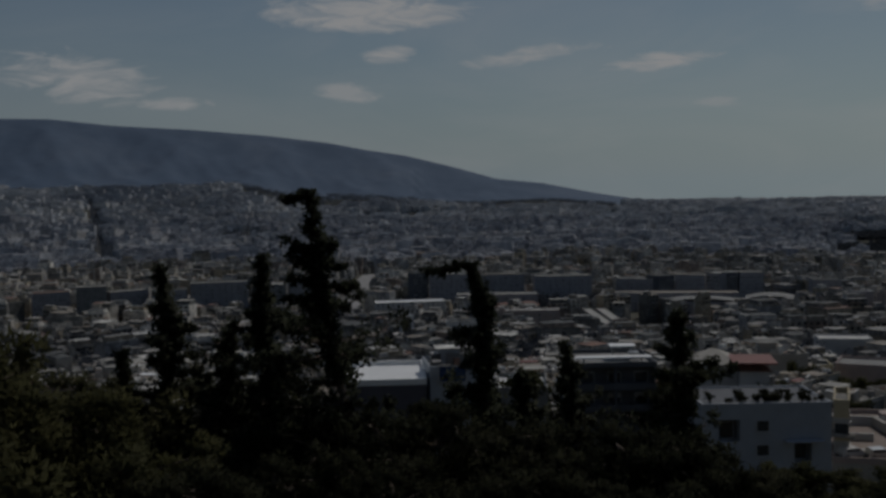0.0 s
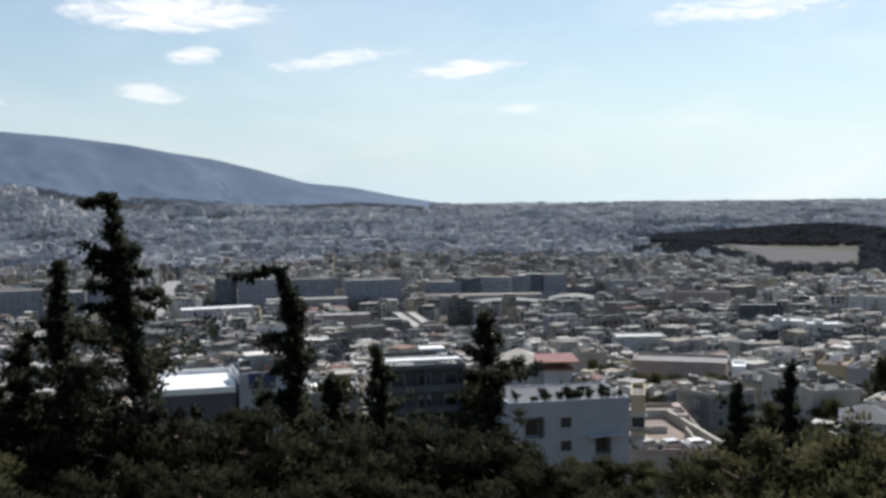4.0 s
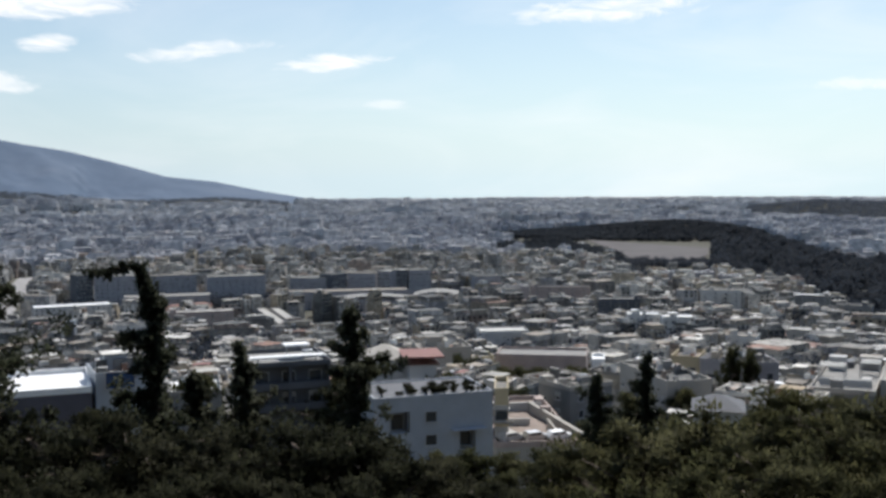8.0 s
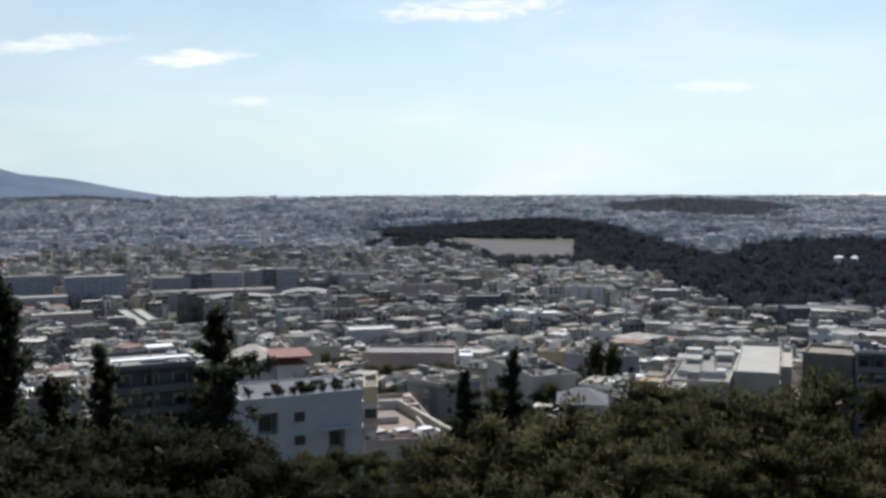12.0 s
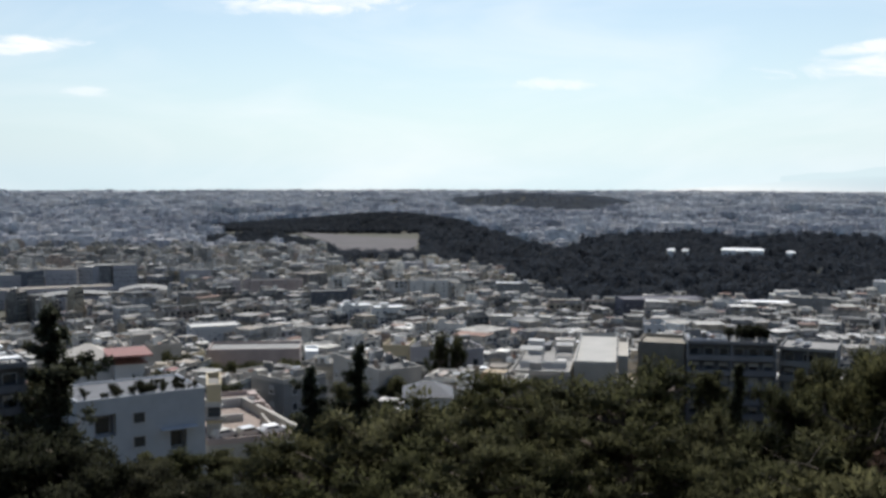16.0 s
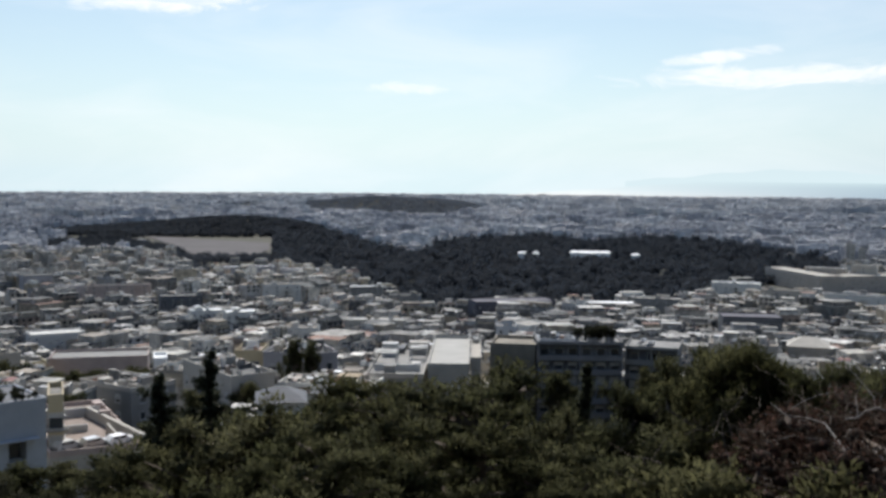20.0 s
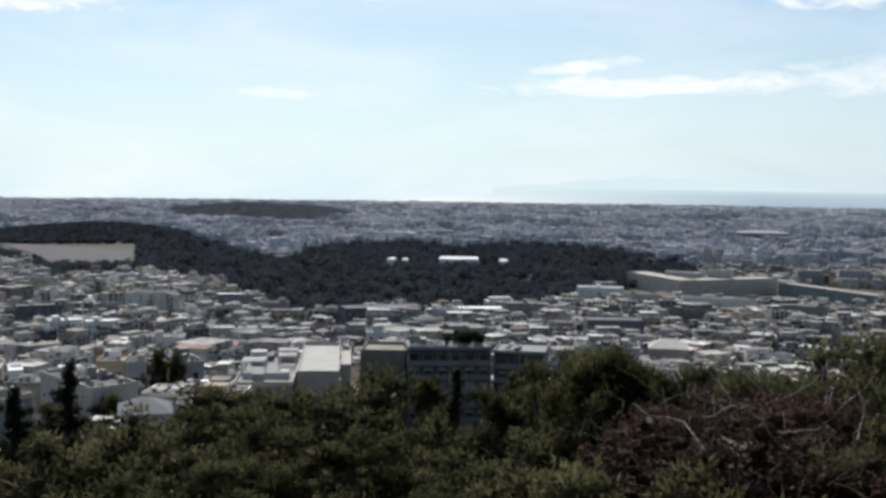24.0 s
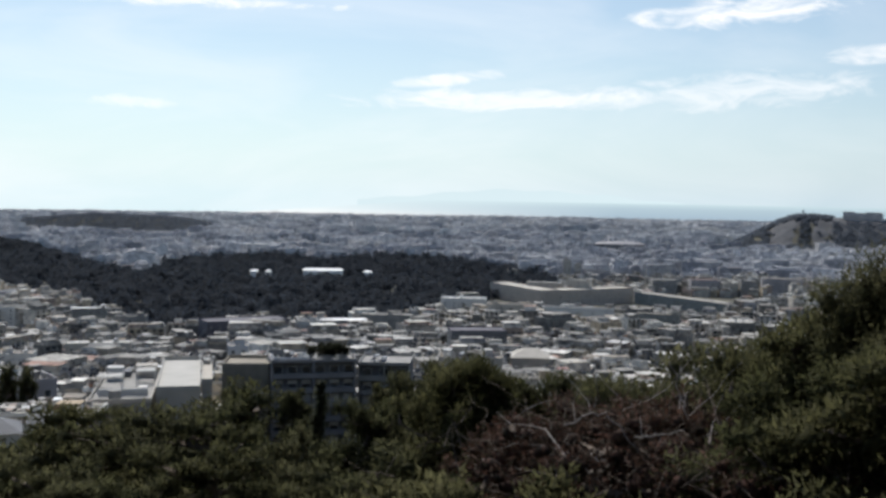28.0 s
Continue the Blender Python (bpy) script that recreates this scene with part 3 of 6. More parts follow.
def strip_road(name, label, pts, half, mat):
    """A road laid on the land along a line."""
    x0, y0 = pts[0]
    x1, y1 = pts[1]
    ROADS.append((x0, y0, x1, y1, half))
    L = hypot(x1 - x0, y1 - y0)
    ux, uy = (x1 - x0) / L, (y1 - y0) / L
    v, q = [], []
    n = int(L / 15) + 1
    for i in range(n + 1):
        s = L * i / n
        for side in (-1, 1):
            x, y = x0 + ux * s - uy * half * side, y0 + uy * s + ux * half * side
            v.append((x, y, gz(x, y) + 0.6))
    for i in range(n):
        q.append((2 * i, 2 * i + 2, 2 * i + 3, 2 * i + 1))
    me = bpy.data.meshes.new(name)
    me.from_pydata(v, [], q)
    me.materials.append(mat)
    return solid(name, label, "road", me, kind="structure")


strip_road("road_avenue", "pale straight avenue running up through the apartment blocks", [at(-12.1, 940), at(-10.6, 1440)], 10, m_paleroad)
strip_road("road_boulevard", "dark tree-lined boulevard between far apartment blocks", [at(-24.0, 1700), at(-25.0, 3500)], 12, m_road)
strip_road("road_hill_street", "grey street between the houses below the hill", [at(20.5, 150), at(15.4, 420)], 4, m_road)
strip_road("road_cross_street", "narrow asphalt street behind the first houses", [at(28.0, 235), at(21.0, 225)], 3.5, m_road)


# ---------------------------------------------------------------- small shared pieces of buildings
def boxes_mesh(name, rows, mats):
    b = Boxes()
    for r in rows:
        b.add(*r)
    return b.mesh(name, mats)


def weld(bm, name, mats):
    bmesh.ops.remove_doubles(bm, verts=bm.verts, dist=0.001)
    bmesh.ops.recalc_face_normals(bm, faces=bm.faces)
    me = bpy.data.meshes.new(name)
    bm.to_mesh(me)
    bm.free()
    for m in mats:
        me.materials.append(m)
    return me


def quads(bm, rows):
    for pts, mi in rows:
        bm.faces.new([bm.verts.new(p) for p in pts]).material_index = mi


def window_mesh(w, h, shut):
    """A framed pane with a projecting sill and a roller shutter drawn some way down; outer face towards -y."""
    t, y0, y1, y2 = 0.08, 0.06, -0.06, 0.02
    z0, z1, zs = t, h - t, h - t - shut * (h - 2 * t)
    a, b = w / 2, w / 2 - t
    ring = lambda x, lo, hi, y: [(-x, y, lo), (x, y, lo), (x, y, hi), (-x, y, hi)]
    O, I, B, P = ring(a, 0, h, y1), ring(b, z0, z1, y1), ring(a, 0, h, y0), ring(b, z0, z1, y2)
    rows = []
    for i in range(4):
        j = (i + 1) % 4
        rows += [((O[i], O[j], I[j], I[i]), 0), ((I[i], I[j], P[j], P[i]), 0)]
        if i:
            rows.append(((B[i], B[j], O[j], O[i]), 0))
    s0, s1 = (-a - 0.1, -0.2, 0), (a + 0.1, -0.2, 0)
    rows += [((O[0], O[1], s1, s0), 0), ((s0, s1, (a + 0.1, -0.2, -0.07), (-a - 0.1, -0.2, -0.07)), 0), ((B[0], B[1], (a + 0.1, -0.2, -0.07), (-a - 0.1, -0.2, -0.07)), 0)]
    if shut:
        ys = y2 - 0.05
        rows += [(((-b, y2, z0), (b, y2, z0), (b, y2, zs), (-b, y2, zs)), 1), (((-b, y2, zs), (b, y2, zs), (b, ys, zs), (-b, ys, zs)), 2),
                 (((-b, ys, zs), (b, ys, zs), (b, ys, z1), (-b, ys, z1)), 2)]
    else:
        rows.append((tuple(P), 1))
    bm = bmesh.new()
    quads(bm, rows)
    return weld(bm, "window", [m_white, m_glass, m_shutter])


WINDOWS = [window_mesh(1.3, 1.5, s) for s in (0, 0.35, 0.6)]
DOORS = [window_mesh(1.9, 2.2, s) for s in (0, 0.3, 0.85)]


def tray(name, w, d, z, h, lip, rim, mats, drop_to, cx=0.0, cy=0.0):
    """A slab with a raised rim, in one piece: a flat roof with its parapet, or a balcony."""
    bm = bmesh.new()
    f = lambda x, y, zz: [(cx - x, cy - y, zz), (cx + x, cy - y, zz), (cx + x, cy + y, zz), (cx - x, cy + y, zz)]
    A, B = f(w / 2, d / 2, z), f(w / 2, d / 2, z + h)
    C, D = f(w / 2 - rim, d / 2 - rim, z + h), f(w / 2 - rim, d / 2 - rim, z + drop_to)
    rows = [(tuple(A), 1), (tuple(D), 0)]
    for i in range(4):
        j = (i + 1) % 4
        rows += [((A[i], A[j], B[j], B[i]), 1), ((B[i], B[j], C[j], C[i]), 1), ((C[i], C[j], D[j], D[i]), 1)]
    quads(bm, rows)
    return weld(bm, name, mats)


BALCONIES = {(w, s): tray("balcony", w, 1.3, 0, 1.05 if s else 0.35, 0, 0.1, [m_wall, m_wall], 0.16, 0, -0.65) for w in (3.2, 5.0, 7.5) for s in (True, False)}


def building(name, label, cx, cy, rot, w, dp, floors, top_z=None, wall=None, roof=None, sides="frlb", cols=None, storey=3.05,
             balconies=0.55, setback=False, pitched=False, group="", rng=None, house=True, windows=True, first=0, rim=None, gap=4.3):
    """A flat-roofed town building. Local x runs along the front, whose outer face looks to -y."""
    rng = rng or random.Random(int(cx * 7 + cy * 13))
    low = min(gz(cx + px, cy + py) for px in (-w / 2, w / 2) for py in (-dp / 2, dp / 2)) - 0.6
    h = floors * storey + 0.5
    if top_z is not None:
        h = max(3.2, top_z - low)
        floors = max(1, int((h - 0.5) / storey))
    root = thing(name, label, "building", Matrix.Translation((cx, cy, low)) @ Matrix.Rotation(rot, 4, "Z"), group)
    wm, rm = wall or m_wall, roof or m_roof
    main_h = h - (storey if setback else 0)
    part("wall", boxes_mesh("wall", [(0, 0, 0, w, dp, main_h, 0, 0, 0)], [wm]), root)
    if setback:
        part("upper_wall", boxes_mesh("upper_wall", [(0, 0.9, main_h + 0.1, w - 0.6, dp - 2.6, storey - 0.12, 0, 0, 0)], [wm]), root)
    # roof: slab with its parapet
    if not pitched:
        part("roof", tray("roof", w + 0.1, dp + 0.1, main_h - 0.02, 0.85, 0, 0.22, [rm, rim or wm], 0.14), root)
        if setback:
            part("roof", tray("roof", w - 0.5, dp - 2.5, h - 0.04, 0.75, 0, 0.22, [rm, wm], 0.14, 0, 0.9), root)
    if pitched:
        o, rise = 0.5, 0.22 * dp
        v = [(-w / 2 - o, -dp / 2 - o, main_h), (w / 2 + o, -dp / 2 - o, main_h), (w / 2 + o, dp / 2 + o, main_h), (-w / 2 - o, dp / 2 + o, main_h),
             (-w / 2 + dp * 0.35, 0, main_h + rise), (w / 2 - dp * 0.35, 0, main_h + rise)]
        me = bpy.data.meshes.new("roof")
        me.from_pydata(v, [], [(0, 1, 5, 4), (1, 2, 5), (2, 3, 4, 5), (3, 0, 4), (3, 2, 1, 0)])
        me.materials.append(rm)
        part("roof", me, root)
    if house and not pitched:
        hw, hd = rng.uniform(2.6, 4.5), rng.uniform(2.6, 3.6)
        ox, oy = rng.uniform(-w / 2 + hw / 2 + 1, w / 2 - hw / 2 - 1), rng.uniform(-0.5, max(0.1, dp / 2 - hd / 2 - 1.5))
        sh = part("stair_house", boxes_mesh("stair_house", [(ox, oy, h, hw, hd, 2.5, 0, 0, 0)], [wm]), root)
        part("slab", boxes_mesh("slab", [(ox, oy, h + 2.5, hw + 0.5, hd + 0.5, 0.16, 0, 0, 0)], [rm]), sh)
    if house and not pitched:
        for q in range(rng.choice((1, 2, 3))):
            ox, oy = rng.uniform(-w / 2 + 1, w / 2 - 1), rng.uniform(-dp / 2 + 1, dp / 2 - 1)
            kind = rng.choice(("chimney", "water_tank", "roof_shed"))
            size = {"chimney": (0.6, 0.6, 1.7), "water_tank": (1.2, 1.0, 1.1), "roof_shed": (2.2, 1.8, 2.0)}[kind]
            part(kind, boxes_mesh(kind, [(ox, oy, h + 0.1, *size, rng.uniform(-0.2, 0.2), 0, 0)], [rng.choice((m_white, m_wall, m_metal, m_grey))]), root)
        if rng.random() < 0.35:
            pw, pd = rng.uniform(3, 5), rng.uniform(2.5, 3.5)
            ox, oy = rng.uniform(-w / 2 + pw / 2 + .3, w / 2 - pw / 2 - .3), -dp / 2 + pd / 2 + 0.4
            part("awning", boxes_mesh("awning", [(ox, oy, h + 2.4, pw, pd, 0.12, 0, 0, 0)] + [(ox + a * (pw / 2 - .1), oy + b * (pd / 2 - .1), h, 0.1, 0.1, 2.4, 0, 0, 0) for a in (-1, 1) for b in (-1, 1)],
                                        [rng.choice((m_awning, m_brightroof, m_oxblood, m_grey))]), root)
    # what gathers on flat roofs: low walls, sheds, tanks, boxes
    if not pitched and windows and hypot(cx, cy) < 420 and w > 5 and name not in ("low_house", "terrace_house"):
        junk = Boxes()
        for q in range(int(w * dp / 8)):
            sx, sy = rng.choice(((0.8, 0.8), (1.4, 1.0), (2.4, 1.6), (0.3, 3.0), (3.2, 0.25), (1.0, 2.0)))
            ox, oy = rng.uniform(-w / 2 + 0.5, w / 2 - 0.5) * 0.85, rng.uniform(-dp / 2 + 0.5, dp / 2 - 0.5) * 0.85
            junk.add(ox, oy, h + 0.1, sx, sy, rng.choice((0.5, 0.9, 1.3, 1.9)), rng.choice((0, 0, 0, 0.3)), rng.randrange(4), rng.randrange(4))
        tagged(part("roof_clutter", junk.mesh("roof_clutter", [m_wall, m_clutter, m_grey, m_clutter]), root), kind="stuff")
    # windows and balconies, side by side and floor by floor
    for s in (sides if windows else ""):
        L = w if s in "fb" else dp
        turn = {"f": 0, "r": pi / 2, "b": pi, "l": -pi / 2}[s]
        off = dp / 2 if s in "fb" else w / 2
        n = cols if (cols and s in "fb") else max(1, int(L / gap))
        if s in "rl":
            n = max(1, n - 1)
        style = rng.random() < 0.6
        has_balc = rng.random() < balconies and s in "fb"
        m0 = Matrix.Rotation(turn, 4, "Z")
        for fl in range(first, floors):
            z = 0.5 + fl * storey
            back_off = off
            if setback and fl == floors - 1:
                back_off = off - (0.4 if s == "f" else 2.2) if s in "fb" else off - 0.3
                z = main_h
            wide = min(BALCONIES, key=lambda kk: abs(kk[0] - L * 0.55))[0]
            if has_balc and fl > 0 and not (setback and fl == floors - 1):
                part("balcony", BALCONIES[(wide, style)], root, m=m0 @ Matrix.Translation((0, -back_off, z - 0.1)))
            for i in range(n):
                x = (i + 0.5 - n / 2) * L / n
                if rng.random() < 0.08:
                    continue
                door = has_balc and abs(x) < wide / 2 and fl > 0
                me = rng.choice(DOORS if door else WINDOWS)
                part("window", me, root, m=m0 @ Matrix.Translation((x, -back_off - 0.03, z + (0.1 if door else 0.95))))
    KEEP.append((cx, cy, 0.5 * hypot(w, dp) + 2))
    if windows and not pitched:
        TOPS.append((cx, cy, rot, w, dp, low + h))
    return root


def block(name, label, az0, az1, d0, d1, el, dp, **more):
    """A building by the bearings and distances of its front's two upper corners and the elevation of its roofline."""
    x0, y0 = at(az0, d0)
    x1, y1 = at(az1, d1)
    w, rot = hypot(x1 - x0, y1 - y0), atan2(y1 - y0, x1 - x0)
    cx, cy = (x0 + x1) / 2 - sin(rot) * dp / 2, (y0 + y1) / 2 + cos(rot) * dp / 2
    more.setdefault("gap", 3.1 if d0 < 300 else 4.3)
    return building(name, label, cx, cy, rot, w, dp, 1, top_z=drop(el, (d0 + d1) / 2) - (0.8 if d0 < 600 and not more.get("pitched") else 0), **more)


def gallery_house(label, az0, az1, d0, d1, el, dp, front=None, slab=None, roof=None, canopy=0, group=""):
    """An apartment house whose front is all long balconies over dark-walled recesses with glass doors."""
    x0, y0 = at(az0, d0)
    x1, y1 = at(az1, d1)
    w, rot = hypot(x1 - x0, y1 - y0), atan2(y1 - y0, x1 - x0)
    cx, cy = (x0 + x1) / 2 - sin(rot) * dp / 2, (y0 + y1) / 2 + cos(rot) * dp / 2
    low = gz(cx, cy) - 2
    h = drop(el, (d0 + d1) / 2) - low
    root = thing("apartment_building", label, "building", Matrix.Translation((cx, cy, low)) @ Matrix.Rotation(rot, 4, "Z"), group)
    # the whole wall is dark by default, which darkens the gaps between balconies
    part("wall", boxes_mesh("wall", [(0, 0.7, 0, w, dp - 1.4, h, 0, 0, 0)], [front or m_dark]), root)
    part("roof", tray("roof", w + 0.2, dp + 0.2, h - 0.02, 0.7, 0, 0.22, [roof or m_roof, slab or m_wall], 0.14), root)
    n = int(h / 3.05)
    bal = tray("balcony", w, 1.5, 0, 1.0, 0, 0.12, [m_grey, slab or m_wall], 0.18, 0, -dp / 2 + 0.65)
    pier = boxes_mesh("pier", [(0, -dp / 2 + 0.7, 0, 0.35, 1.3, h - 0.05, 0, 0, 0)], [slab or m_wall])
    for i in range(n):
        z = h - 3.05 * (i + 1) - 0.3
        part("balcony", bal, root, m=Matrix.Translation((0, 0, z)))
        k = max(3, int(w / 2.9))
        for j in range(k):
            part("glass_door", DOORS[(i * 7 + j * 3) % 3], root, m=Matrix.Translation(((j + 0.5 - k / 2) * w / k, -dp / 2 + 1.36, z + 0.25)))
    for j in range(-1, 2):
        part("pier", pier, root, m=Matrix.Translation((j * (w / 2 - 0.2), 0, 0)))
    for i in range(canopy):
        part("canopy", boxes_mesh("canopy", [((i - 0.1) * 2.2, -dp / 2 + 1.4 + 5 * i, h + 1.1 + 0.9 * i, w * (0.95 - 0.62 * i), 1.8 + i, 0.22, 0, 0, 0)], [m_brightroof]), root)
        for sx in (-1, 1):
            part("post", boxes_mesh("post", [((i - 0.1) * 2.2 + sx * w * (0.36 - 0.24 * i), -dp / 2 + 1.4 + 5 * i, h + 0.1, 0.2, 0.2, 1.02 + 0.9 * i, 0, 0, 0)], [m_metal]), root)
    KEEP.append((cx, cy, 0.5 * hypot(w, dp) + 2))
    TOPS.append((cx, cy, rot, w, dp, low + h))
    return root


# ---------------------------------------------------------------- buildings set one by one
APT = "apartment houses below the hill"


def white_house():
    """The plain white house at the foot of the hill, with a planted roof terrace."""
    x0, y0 = at(7.06, 135.5)
    x1, y1 = at(13.55, 140.4)
    w, rot, dp = hypot(x1 - x0, y1 - y0), atan2(y1 - y0, x1 - x0), 11.0
    cx, cy = (x0 + x1) / 2 - sin(rot) * dp / 2, (y0 + y1) / 2 + cos(rot) * dp / 2
    low = gz(cx, cy) - 3
    top = EYE - 28.6
    h = top - low
    root = thing("white_house", "plain white house with few dark windows and a planted roof", "building",
                 Matrix.Translation((cx, cy, low)) @ Matrix.Rotation(rot, 4, "Z"))
    # the front is open where the two loggias lie
    f = -dp / 2
    holes = [(-6.1, -3.4, h - 4.6, h - 1.8), (3.5, 5.7, h - 7.4, h - 4.8)]
    bm = bmesh.new()
    xs = sorted({-w / 2, w / 2, *[v for q in holes for v in q[:2]]})
    zs = sorted({0.0, h, *[v for q in holes for v in q[2:]]})
    rows = []
    for i in range(len(xs) - 1):
        for j in range(len(zs) - 1):
            X0, X1, Z0, Z1 = xs[i], xs[i + 1], zs[j], zs[j + 1]
            rect = lambda yy: ((X0, yy, Z0), (X1, yy, Z0), (X1, yy, Z1), (X0, yy, Z1))
            if not any(a <= X0 and X1 <= b and c <= Z0 and Z1 <= e for a, b, c, e in holes):
                rows.append((rect(f), 0))
    for a, b, c, e in holes:
        A = [(a, f, c), (b, f, c), (b, f, e), (a, f, e)]
        B = [(px, f + 1.5, pz) for px, py, pz in A]
        # loggia backs are coloured dark in place of deeper shade
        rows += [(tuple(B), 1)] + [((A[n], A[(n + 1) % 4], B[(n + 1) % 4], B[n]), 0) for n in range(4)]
    for j in range(len(zs) - 1):
        for X in (-w / 2, w / 2):
            rows.append((((X, f, zs[j]), (X, -f, zs[j]), (X, -f, zs[j + 1]), (X, f, zs[j + 1])), 0))
    rows.append((((-w / 2, -f, 0), (w / 2, -f, 0), (w / 2, -f, h), (-w / 2, -f, h)), 0))
    quads(bm, rows)
    part("wall", weld(bm, "wall", [m_house, m_dark]), root)
    part("roof", tray("roof", w + 0.06, dp + 0.06, h - 0.02, 0.3, 0, 0.25, [m_dark, m_house], 0.1), root)
    for x, z in ((-0.5, h - 3.4), (-0.5, h - 6.5), (-0.5, h - 9.7), (-4.8, h - 7.9)):
        part("window", WINDOWS[0], root, m=Matrix.Translation((x, f - 0.03, z)) @ Matrix.Diagonal((1.3, 1, 1, 1)))
    for a, b, z0, z1 in holes:
        part("glass_door", DOORS[0], root, m=Matrix.Translation(((a + b) / 2, f + 1.46, z0 + 0.1)))
    part("canopy", boxes_mesh("canopy", [(4.6, f - 0.6, h - 4.62, 4.8, 1.2, 0.16, 0, 0, 0)], [m_house]), root)
    for z in (h - 4.2, h - 7.4, h - 10.5):
        part("window", WINDOWS[1], root, m=Matrix.Rotation(pi / 2, 4, "Z") @ Matrix.Translation((0.5, -w / 2 - 0.03, z)))
    KEEP.append((cx, cy, 11.5))
    return cx, cy, rot, w, dp, top


WH = white_house()
for label, az0, az1, d, el, dp, rf in (("white house with dark red eaves and a pale hipped roof", 6.7, 8.9, 158, -9.72, 8, m_beige), ("small white house with dark red eaves", 9.0, 10.5, 156, -10.02, 6, m_tile)):
    eaves_house = block("town_house", label, az0, az1, d, d + 0.5, el, dp, wall=m_white, roof=rf, pitched=True, house=False, group=APT, sides="flr")
    wall_mesh = eaves_house.children[0].data
    wx, wy, wz = (max(v.co[i] for v in wall_mesh.vertices) for i in range(3))
    part("roof_edge", boxes_mesh("roof_edge", [(0, 0, wz - 0.26, 2 * wx + 1.06, 2 * wy + 1.06, 0.25, 0, 0, 0)], [m_oxblood]), eaves_house)
gallery_house("dark-fronted apartment house with long white roof canopies", 0.4, 4.7, 150, 152, -9.95, 12, m_dark, m_dark, m_grey, 2, APT)
block("hall_building", "low hall with a brilliant white flat roof", -12.4, -7.7, 147, 147, -10.5, 16, wall=m_plum, roof=m_brightroof, rim=m_brightroof, house=False, windows=False)
block("office_building", "pale building with one large blue window", -7.5, -4.9, 148, 149, -9.85, 9, wall=m_house, roof=m_roof, sides="rl", house=True)
x, y = at(-6.28, 147.6)
big = thing("blue_window", "large deep blue window with a white frame in the pale building", "window", Matrix.Translation((x, y, drop(-10.65, 148))) @ Matrix.Rotation(radians(6.2), 4, "Z"))
part("pane", boxes_mesh("pane", [(0, 0, 0, 3.7, 0.06, 2.1, 0, 0, 0)], [m_blueglass]), big)
part("window_frame", boxes_mesh("window_frame", [(0, -0.02, 2.1, 4.1, 0.14, 0.2, 0, 0, 0), (0, -0.02, -0.15, 4.1, 0.14, 0.15, 0, 0, 0), (-1.95, -0.02, 0, 0.2, 0.14, 2.1, 0, 0, 0),
                                                 (1.95, -0.02, 0, 0.2, 0.14, 2.1, 0, 0, 0), (0, -0.04, 0, 0.08, 0.1, 2.1, 0, 0, 0)], [m_white]), big)
block("town_house", "narrow yellow ochre house with a flat roof", 13.65, 14.4, 150, 150, -11.3, 9, wall=m_cream, house=False, sides="flr", group=APT)
terrace = block("terrace_house", "low house with a cluttered brick-red roof terrace", 13.7, 18.2, 147, 149, -14.05, 31, wall=m_beige, roof=m_terrace, rim=m_rose, house=False, group=APT)
for q, (ox, oy, sx, sy, hh) in enumerate(((3.5, -9, 0.3, 9, 1.3), (-1.5, -3, 5, 0.3, 1.1), (4.2, 1.5, 1.6, 1.2, 1.9), (-3.5, 4, 2.0, 1.6, 2.2), (1.0, 7, 7, 0.3, 1.4), (4.5, 9.5, 1.2, 2.6, 1.6), (-1.0, -11, 1.4, 0.8, 0.8))):
    part("roof_wall" if min(sx, sy) < 0.5 else "roof_box", boxes_mesh("roof_piece", [(ox, oy, TOPS[-1][5] - terrace.matrix_basis.translation.z + 0.1, sx, sy, hh, 0, 0, 0)], [(m_beige, m_white, m_rose)[q % 3]]), terrace)
block("apartment_building", "pinkish-cream apartment house with a flat roof", 9.5, 12.4, 240, 242, -9.1, 12, wall=m_beige, group=APT)
gallery_house("large apartment building with deep dark balconies and a planted roof", 39.5, 44.05, 222, 224, -9.05, 14, m_dark, m_band, m_grey, 0, APT)
gallery_house("apartment building with long balconies in pale grey bands", 44.15, 46.95, 226, 225, -9.2, 13, m_dark, m_grey, m_grey, 0, APT)
block("roof_pavilion", "pale penthouse storey with a row of windows", 39.6, 41.5, 225, 225.8, -8.78, 6, wall=m_house, roof=m_grey, house=False, balconies=0, cols=5, sides="f")
block("apartment_building", "beige apartment house with a flat roof and parapet", 48.5, 52.0, 262, 262, -8.7, 13, wall=m_beige, group=APT)

block("market_hall", "low curved-roofed grey hall", -6.0, -1.6, 880, 880, -6.1, 22, wall=m_slate, roof=m_roof, house=False, balconies=0, cols=9, sides="f", group="town landmarks")
TOWN = "town landmarks"
block("low_house", "low white annex with a ribbed bright roof", -3.9, -1.1, 150, 150, -11.05, 12, wall=m_grey, roof=m_brightroof, house=False, cols=3)
# the grey house that stands with one corner towards the hill
building("apartment_building", "grey house with a pale flat roof, corner towards the slope", 61.0, 192.5, 0.36, 10.0, 14.5, 1, top_z=EYE - 39.0, wall=m_grey, roof=m_beige, rim=m_beige, sides="fl", cols=2, house=False, group=APT)


